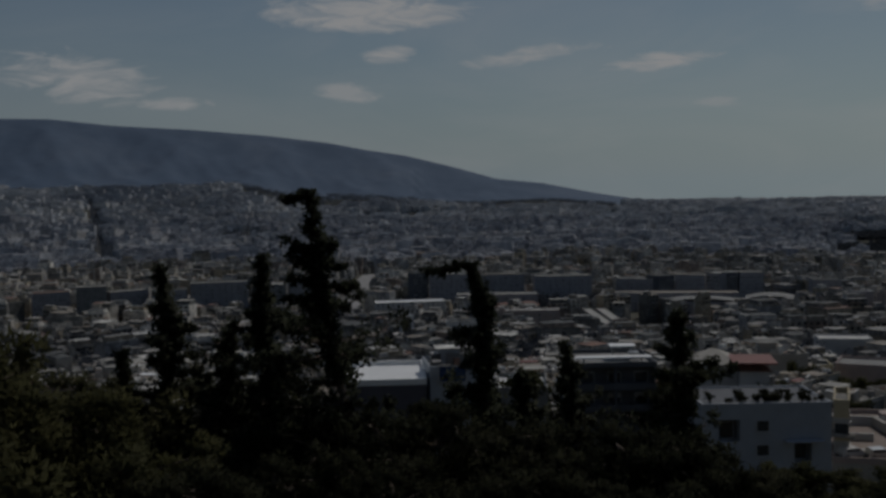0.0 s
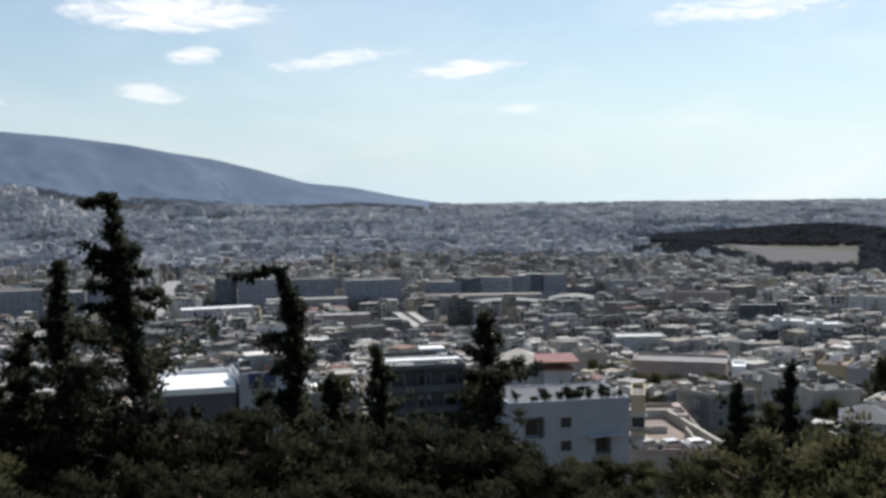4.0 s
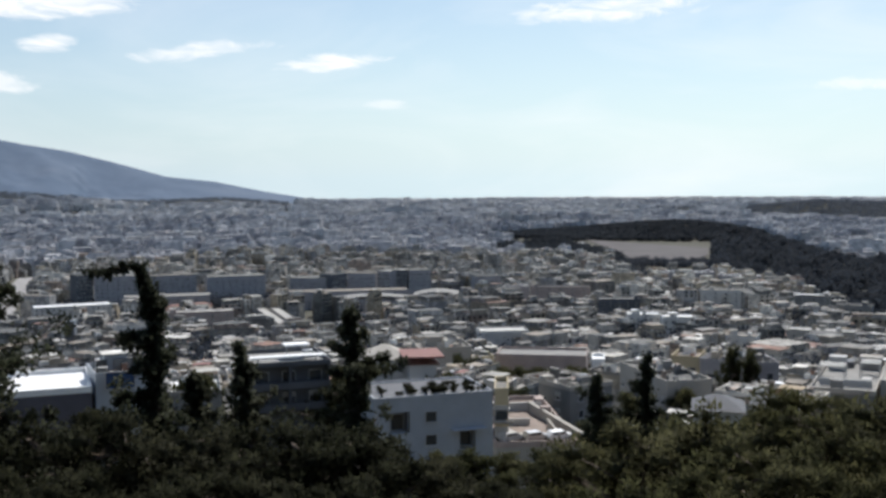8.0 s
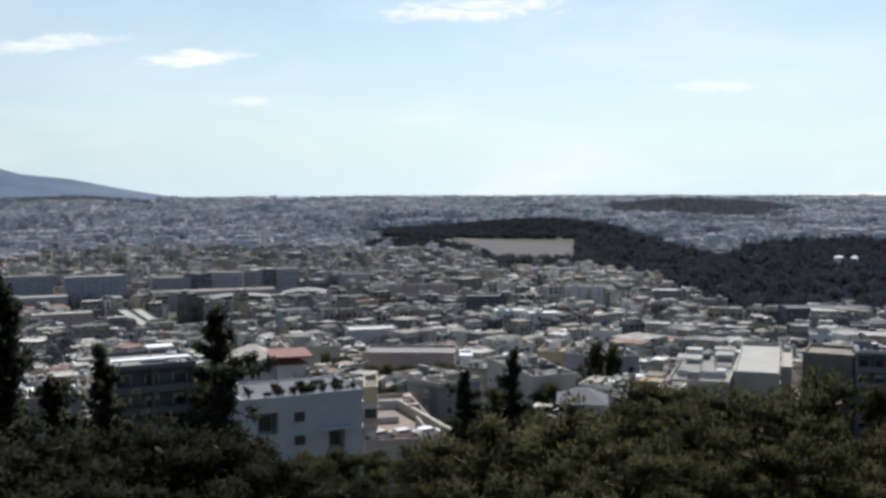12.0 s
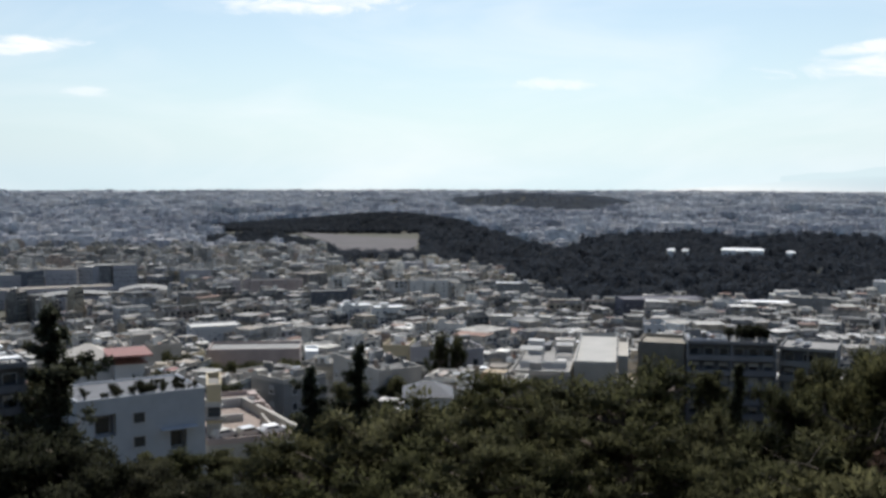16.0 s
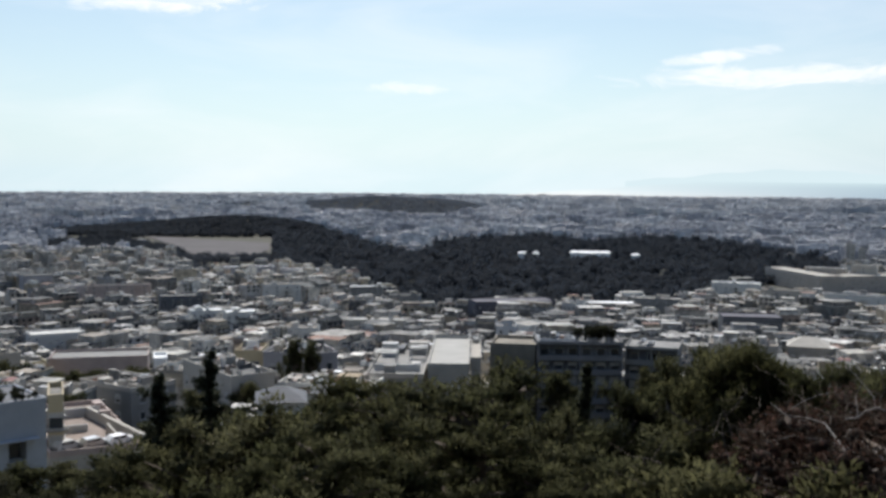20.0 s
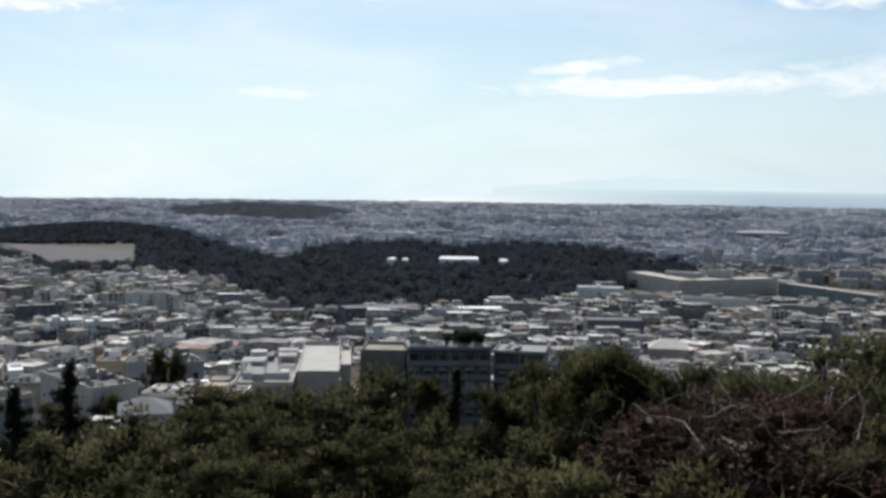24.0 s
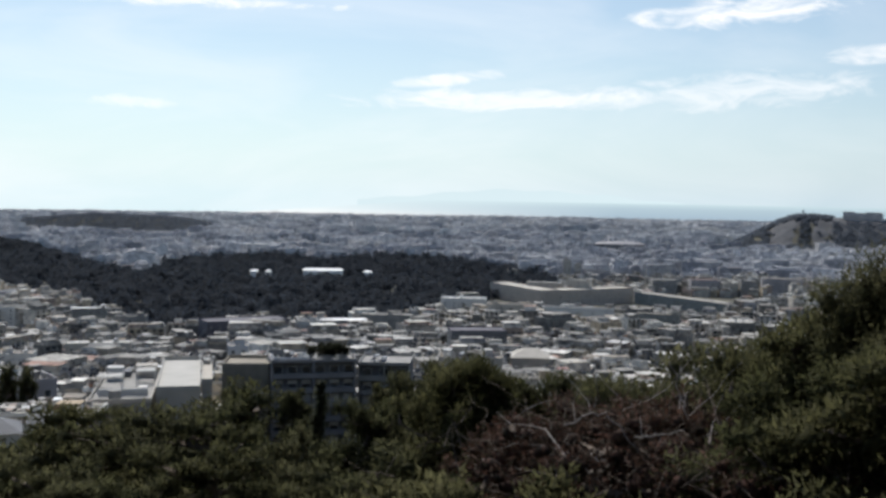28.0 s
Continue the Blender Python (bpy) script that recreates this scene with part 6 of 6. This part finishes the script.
def puffs(name, centres, radii, rng, mat, size, dense, width=0.22):
    """A crown of many uneven clumps: each a small irregular heart, bristling with needles."""
    V, F = [], []
    off = 0
    C, Nn = [], []
    for c, r in zip(centres, radii):
        k = rng.uniform(0, 6.3, 6)
        b = BALL_V
        lump = 0.36 + 0.12 * np.sin(b[:, 0] * 3.1 + k[0]) * np.cos(b[:, 1] * 2.7 + k[1]) + rng.normal(0, 0.06, len(b))
        shape = np.array([1.0, 1.0, rng.uniform(0.65, 0.9)]) * r
        V.append(b * lump[:, None] * shape + c)
        F.append((BALL_F + off).ravel())
        off += len(b)
        m = int(dense * (r / 0.45) ** 1.8) + 12
        u = rng.normal(0, 1, (m, 3)) + np.array([0, 0, 0.25])
        u /= np.linalg.norm(u, axis=1, keepdims=True)
        wave = 1 + 0.22 * np.sin(u[:, :1] * 5 + k[3]) * np.cos(u[:, 1:2] * 5 + k[4])
        C.append(c + u * shape * wave * rng.uniform(0.25, 1.0, (m, 1)) ** 0.7)
        Nn.append(u + np.array([0, 0, 0.3]))
    C, Nn = np.concatenate(C), np.concatenate(Nn)
    n = len(C)
    d = Nn / np.linalg.norm(Nn, axis=1, keepdims=True) + rng.normal(0, 0.65, (n, 3))
    d /= np.linalg.norm(d, axis=1, keepdims=True)
    side = np.cross(d, rng.normal(0, 1, (n, 3)))
    side /= np.maximum(np.linalg.norm(side, axis=1, keepdims=True), 1e-6)
    L = size * rng.uniform(0.6, 1.5, (n, 1))
    tri = np.stack([C - side * L * width, C + side * L * width, C + d * L], 1).reshape(-1, 3)
    nf = off // len(BALL_V) * len(BALL_F)
    v = np.concatenate(V + [tri])
    flat = np.concatenate(F + [np.arange(len(tri)) + off])
    heart = np.concatenate([BALL_V] * (off // len(BALL_V)))
    return rounded(mesh_from(name, v, flat, np.full(nf + n, 3), [mat]), np.concatenate([heart, np.repeat(Nn, 3, 0)]))


def pine_meshes(seed, H, R, mat, n_limb=15, dense=200, size=0.118, bare=0.25, puff=0.42):
    """Trunk with limbs, and a crown of needle clumps, for a low spreading tree."""
    rng = np.random.default_rng(seed)
    r = random.Random(seed)
    lean = Vector((r.uniform(-0.4, 0.4), r.uniform(-0.4, 0.4), 0))
    stem = lambda t: lean * t * t + Vector((0, 0, H * 0.86 * t))
    ts = [i / 7 for i in range(8)]
    tubes = [([stem(t) for t in ts], [0.16 * (1 - 0.8 * t) + 0.02 for t in ts], 8)]
    C, Rr = [], []
    for i in range(n_limb):
        t = bare + (1 - bare) * (i + r.random()) / n_limb
        a = i * 2.4 + r.uniform(-0.5, 0.5)
        reach = R * (1.05 - 0.5 * ((t - bare) / (1 - bare)) ** 2.2) * r.uniform(0.6, 1.15)
        out = Vector((cos(a), sin(a), 0))
        p0 = stem(t)
        rise = reach * r.uniform(0.1, 0.5)
        p1 = p0 + out * reach * 0.5 + Vector((0, 0, rise * 0.3))
        p2 = p0 + out * reach + Vector((0, 0, rise))
        tubes.append(([p0, p1, p2], [0.055, 0.035, 0.01], 5))
        for j in range(4):
            b = 0.3 + 0.24 * j + r.uniform(-0.1, 0.1)
            q = p0.lerp(p2, b) + Vector((r.uniform(-1, 1), r.uniform(-1, 1), r.uniform(-0.3, 0.8))) * R * 0.2
            C.append(np.array(q))
            Rr.append(puff * r.uniform(0.6, 1.3))
            tubes.append(([p0.lerp(p2, max(0.1, b - 0.15)), q], [0.02, 0.006], 3))
    for j in range(6):
        C.append(np.array(stem(1.0)) + np.array([r.uniform(-.7, .7), r.uniform(-.7, .7), r.uniform(-.5, 0.1)]))
        Rr.append(puff * r.uniform(0.5, 0.95))
    return tubes_mesh("trunk", tubes, m_bark), puffs("crown", C, Rr, rng, mat, size, dense)


KINDS = [pine_meshes(31, 4.6, 2.1, m_pine), pine_meshes(32, 5.4, 2.3, m_pine, 17), pine_meshes(33, 4.0, 2.2, m_pine, 14, puff=0.46), pine_meshes(34, 3.2, 1.9, m_scrub, 13, 200, 0.115),
         pine_meshes(35, 4.8, 2.2, m_scrub, 16, 300, 0.098)]
KINDS.append(pine_meshes(36, 5.0, 2.0, m_pine, 14, 100, 0.19))
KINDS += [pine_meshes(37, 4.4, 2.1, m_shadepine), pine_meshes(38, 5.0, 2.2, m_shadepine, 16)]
KINDS.append(pine_meshes(39, 7.6, 2.3, m_pine, 28, 380, 0.085, 0.25, 0.62))
SIZE = [max(v.co.z for v in k[1].vertices) for k in KINDS]


def pine(kind, az, d, top_el, label, turn=0.0, stretch=1.0, name="pine_tree", group="low pines on the hillside"):
    x, y = at(az, d)
    z0 = gz(x, y) - 0.3
    H = drop(top_el, d) - z0
    s = H / SIZE[kind]
    root = thing(name, label, "tree", Matrix.Translation((x, y, z0)) @ Matrix.Rotation(turn, 4, "Z") @ Matrix.Diagonal((min(s, 1.6) * stretch, min(s, 1.6) * stretch, s, 1)), group)
    part("trunk", KINDS[kind][0], root)
    part("crown", KINDS[kind][1], root)
    return root


rng = random.Random(77)
TOP_AZ = [-40, -36, -33, -30, -27, -24, -22, -18, -13, -8, -4, 0, 4, 6.5, 8.5, 13, 16, 19, 21, 23.2, 25, 27, 29.1, 33, 35, 36.6, 38.2, 39.4, 40.3, 41.5, 43.1, 44.5, 46.4, 48.4, 50, 52, 52.6, 55.5, 58, 62, 64, 70, 84]
TOP_EL = [-4, -4, -6.5, -8.2, -8.6, -9.4, -10.8, -10.9, -11.3, -11.5, -12.2, -12.3, -12.3, -12.4, -14.2, -15.4, -15.4, -14.8, -13.2, -11.2, -11.0, -10.7, -10.2, -10.6, -10.3, -9.9, -9.8, -10.5, -11.9, -11.9, -11.2, -10.6, -9.4,
          -8.5, -8.2, -8.2, -8.9, -9.2, -8.9, -9.2, -7.2, -4, -4]
az = -33.0
while az < 76:
    top = float(np.interp(az, TOP_AZ, TOP_EL))
    # trees left of centre take the kinds with shade painted into their needles
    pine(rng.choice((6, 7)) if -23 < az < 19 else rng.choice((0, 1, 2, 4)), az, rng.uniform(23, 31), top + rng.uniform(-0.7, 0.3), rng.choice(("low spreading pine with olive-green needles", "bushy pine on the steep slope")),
         rng.uniform(0, 6.28), 0.55 if 36.5 < az < 49.5 else rng.uniform(0.9, 1.15))
    az += rng.uniform(2.4, 3.4) * (0.66 if 35 < az < 49.5 else 1)
az = -33.0
while az < 76:
    top = float(np.interp(az, TOP_AZ, TOP_EL))
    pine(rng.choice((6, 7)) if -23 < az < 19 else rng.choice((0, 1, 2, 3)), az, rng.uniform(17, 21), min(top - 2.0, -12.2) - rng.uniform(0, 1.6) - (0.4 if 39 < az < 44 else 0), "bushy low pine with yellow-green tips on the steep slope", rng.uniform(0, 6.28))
    az += rng.uniform(3.6, 4.8)
az = -25.0
while az < 26:
    top = float(np.interp(az, TOP_AZ, TOP_EL))
    pine(5, az, rng.uniform(55, 112), (-14.4 if 11 < az < 21 else min(-14.0, top - 0.4)) - rng.uniform(0, 0.6), "pine in the wood at the foot of the hill", rng.uniform(0, 6.28), 1.3)
    az += rng.uniform(1.6, 2.4) if 6 < az < 21 else rng.uniform(4, 6)


def red_bush(az, d, top_el, seed, s=1.0):
    """A half-dead shrub: russet leaves and bleached bare limbs."""
    x, y = at(az, d)
    z0 = gz(x, y) - 0.2
    H = drop(top_el, d) - z0
    rng = np.random.default_rng(seed)
    tr, cr = pine_meshes(seed, H, 2.0 * s, m_redleaf, 18, 150, 0.07, 0.3, 0.34)
    root = thing("dry_shrub", "half-dead shrub with russet leaves and bleached bare limbs", "shrub", Matrix.Translation((x, y, z0)), "dry shrubs")
    part("trunk", tr, root)
    part("crown", cr, root)
    r = random.Random(seed)
    fine_twigs = []
    for i in range(70):
        p = Vector((r.gauss(0, 0.8), r.gauss(0, 0.8), H * r.uniform(0.55, 0.95)))
        q = p + Vector((r.uniform(-1, 1), r.uniform(-1, 1), r.uniform(-0.1, 0.9))) * 0.45
        fine_twigs.append(([p, (p + q) / 2 + Vector((0, 0, r.uniform(-.06, .06))), q, q + Vector((r.uniform(-1, 1), r.uniform(-1, 1), r.uniform(0, 0.8))) * 0.25], [0.009, 0.007, 0.005, 0.002], 3))
    tagged(part("twig", tubes_mesh("twig", fine_twigs, m_bark, False), root), kind="stuff")
    for i in range(6):
        a, e = r.uniform(0, 6.28), r.uniform(0.1, 0.9)
        p = Vector((r.uniform(-.5, .5), r.uniform(-.5, .5), H * r.uniform(0.5, 0.9)))
        dirn = Vector((cos(a), sin(a), e))
        pts = [p.copy()]
        for j in range(6):
            dirn = (dirn + Vector((r.uniform(-.5, .5), r.uniform(-.5, .5), r.uniform(-.5, .35)))).normalized()
            p = p + dirn * 0.36 * s
            pts.append(p.copy())
        part("dead_limb", tubes_mesh("dead_limb", [(pts, [0.013, 0.012, 0.011, 0.009, 0.007, 0.005, 0.003], 5)], m_deadwood), root, "bleached bare limb")


for az, d, top, sd, sc in ((52.6, 16.5, -11.3, 61, 0.8), (54.6, 17.0, -10.4, 62, 0.9), (57.0, 16.0, -10.5, 63, 1.0), (60.3, 16.5, -9.6, 64, 0.9), (62.6, 16.0, -10.4, 65, 0.9),
                           (58.5, 13.0, -12.2, 67, 0.9), (62.5, 13.5, -12.0, 68, 0.9), (66.0, 12.5, -13.2, 69, 0.8)):
    red_bush(az, d, top, sd, sc)
# broken pale limbs lying over the shrubs
bend = random.Random(12)
for run in (((55.4, -12.1), (56.9, -11.4), (57.7, -11.4), (58.5, -12.1), (59.0, -12.9), (59.4, -13.4)), ((59.2, -12.6), (60.0, -12.4), (60.7, -12.25), (61.7, -12.0)),
            ((65.6, -13.7), (66.1, -14.1), (67.3, -14.0)), ((69.2, -14.3), (69.6, -13.5)), ((61.8, -11.3), (61.5, -10.4), (61.2, -9.3), (60.8, -8.5))):
    d = 12.2
    pts = [Vector((*at(a, d), drop(e, d))) for a, e in run]
    pts = [p.lerp(q, k / 3) + Vector((bend.uniform(-1, 1), bend.uniform(-1, 1), bend.uniform(-1, 1))) * 0.03 for p, q in zip(pts, pts[1:]) for k in range(3)] + pts[-1:]
    base = pts[0].copy()
    limb = thing("fallen_limb", "bleached bare limb caught in the dry shrubs", "branch", Matrix.Translation(base), "bare limbs")
    n = len(pts)
    part("stem", tubes_mesh("stem", [([p - base for p in pts], [0.0125 - 0.007 * i / n for i in range(n)], 6)], m_deadwood), limb)
    part("twig", tubes_mesh("twig", [([pts[1] - base, (pts[1] - base) * 0.6 + Vector((0.1, 0.05, 0.22))], [0.006, 0.003], 4)], m_deadwood), limb)
for az, d, top, kd in ((70.6, 15.5, -2.2, 8), (74.6, 15.0, -1.5, 8), (67.4, 16.0, -5.0, 4), (64.8, 17.5, -6.9, 4), (70.5, 10.5, -12.8, 3), (50.4, 12.5, -13.6, 3), (53.6, 11.5, -14.6, 3), (58.0, 11.0, -14.8, 3), (68.8, 13.0, -7.5, 4), (72.0, 12.5, -6.5, 4)):
    pine(kd, az, d, top, "tall bushy pine with dense olive-green needles" if kd != 3 else "low bushy pine among the dry shrubs", az, 0.66 if kd == 8 else 0.62 if d > 15.6 else 0.95)
for az, top, kd in ((49.2, -8.4, 4), (50.7, -8.3, 4), (52.3, -8.8, 4), (53.9, -9.1, 1), (55.6, -9.3, 2), (57.3, -9.2, 0), (59.0, -9.3, 1), (60.6, -9.6, 2), (62.2, -9.4, 0)):
    pine(kd, az, 21.5, top, "low pine standing behind the dry shrubs", az, 0.6)
for az, d, top, kd in ((-34.5, 17.0, -3.0, 4), (-29.5, 19.0, -8.8, 4), (-25.6, 20.0, -9.6, 4)):
    pine(kd, az, d, top, "bushy pine with sunlit yellow-green tips", az, 1.0)

# trees standing between the houses
rng = random.Random(91)
for az, d, top, kd in ((26.3, 215, -8.55, 1), (27.2, 217, -8.75, 1), (18.4, 264, -10.1, 1), (17.8, 262, -10.0, 0), (17.1, 263, -10.2, 2), (16.5, 262, -10.05, 0), (15.9, 264, -10.15, 1), (15.3, 262, -10.0, 2), (14.7, 263, -10.2, 1), (14.1, 262, -10.1, 0), (13.6, 264, -10.2, 2), (14.6, 183, -10.9, 2), (21.2, 180, -11.2, 0), (6.0, 152, -9.7, 1), (5.4, 153, -9.9, 2), (-3.2, 153, -10.2, 1),
                       (-2.0, 156, -10.0, 2), (10.9, 156, -10.3, 4), (30.4, 205, -10.6, 0), (37.6, 205, -10.2, 2), (40.6, 208, -10.3, 1), (45.6, 215, -10.0, 0), (47.6, 215, -9.7, 4), (50.3, 240, -8.6, 1),
                       (18.9, 156, -12.9, 2), (31.7, 186, -11.0, 4), (23.6, 196, -10.9, 4), (-16.0, 170, -10.0, 1), (-20.0, 180, -9.6, 0), (12.0, 225, -9.3, 0)):
    pine(5, az, d, top, "dark green tree between the town houses", rng.uniform(0, 6), 0.9 if 26 < az < 27.5 else 1.5, "street_tree", "trees between the houses")

# planting on roof terraces
SHRUB = pine_meshes(41, 1.1, 0.7, m_shadepine, 4, 50, 0.17, 0.2, 0.34)


def planter(x, y, z, s, turn):
    root = thing("potted_shrub", "dark green shrub in a grey pot on a roof terrace", "plant", Matrix.Translation((x, y, z)) @ Matrix.Rotation(turn, 4, "Z") @ Matrix.Diagonal((s, s, s, 1)), "roof terrace plants")
    part("pot", POT, root)
    part("stem", SHRUB[0], root, m=Matrix.Translation((0, 0, 0.3)))
    part("crown", SHRUB[1], root, m=Matrix.Translation((0, 0, 0.3)))


POT = tubes_mesh("pot", [([(0, 0, 0), (0, 0, 0.42), (0, 0, 0.46), (0, 0, 0.40)], [0.24, 0.34, 0.37, 0.30], 12)], m_grey)
cx, cy, rot, w, dp, top = WH
for i in range(58):
    u, v = rng.uniform(-w / 2 + 0.8, w / 2 - 0.8), rng.choice((-dp / 2 + 0.8, -dp / 2 + 1.2, -dp / 2 + 1.7, -dp / 2 + 3.0, -dp / 2 + 4.5))
    planter(cx + u * cos(rot) - v * sin(rot), cy + u * sin(rot) + v * cos(rot), top + 0.08, rng.uniform(0.35, 0.7), rng.uniform(0, 6))
for i in range(14):
    az = rng.uniform(41.5, 43.6)
    x, y = at(az, rng.uniform(226, 233))
    planter(x, y, drop(-9.05, 223) + 0.12, rng.uniform(0.9, 2.2), rng.uniform(0, 6))

# solar water heaters and aerials on the nearer roofs
PANEL = boxes_mesh("panel", [(0, 0, 0, 1.9, 1.1, 0.09, 0, 0, 0)], [m_blueglass])
TANK = tubes_mesh("tank", [([(-0.75, 0, 0), (-0.7, 0, 0), (0.7, 0, 0), (0.75, 0, 0)], [0.1, 0.28, 0.28, 0.1], 12)], m_brightroof)
STAND = boxes_mesh("stand", [(-0.8, 0.45, 0, 0.06, 0.06, 1.25, 0, 0, 0), (0.8, 0.45, 0, 0.06, 0.06, 1.25, 0, 0, 0), (0, 0.45, 1.18, 1.66, 0.06, 0.06, 0, 0, 0)], [m_metal])
near = sorted(TOPS, key=lambda q: hypot(q[0], q[1]))
for cx, cy, rot, w, dp, top in near:
    d = hypot(cx, cy)
    if d > 300 or w < 7 or w > 30:
        continue
    for i in range(rng.choice((0, 1, 1, 2))):
        u, v = rng.uniform(-w / 2 + 1.6, w / 2 - 1.6), rng.uniform(-dp / 2 + 1.5, -0.5)
        root = thing("solar_heater", "solar water heater with a dark panel and white tank", "water heater",
                     Matrix.Translation((cx + u * cos(rot) - v * sin(rot), cy + u * sin(rot) + v * cos(rot), top + 0.1)) @ Matrix.Rotation(rng.uniform(2.6, 3.4), 4, "Z"), "solar heaters")
        part("panel", PANEL, root, m=Matrix.Translation((0, -0.1, 0.55)) @ Matrix.Rotation(radians(40), 4, "X"))
        part("tank", TANK, root, m=Matrix.Translation((0, 0.5, 1.35)))
        part("stand", STAND, root)
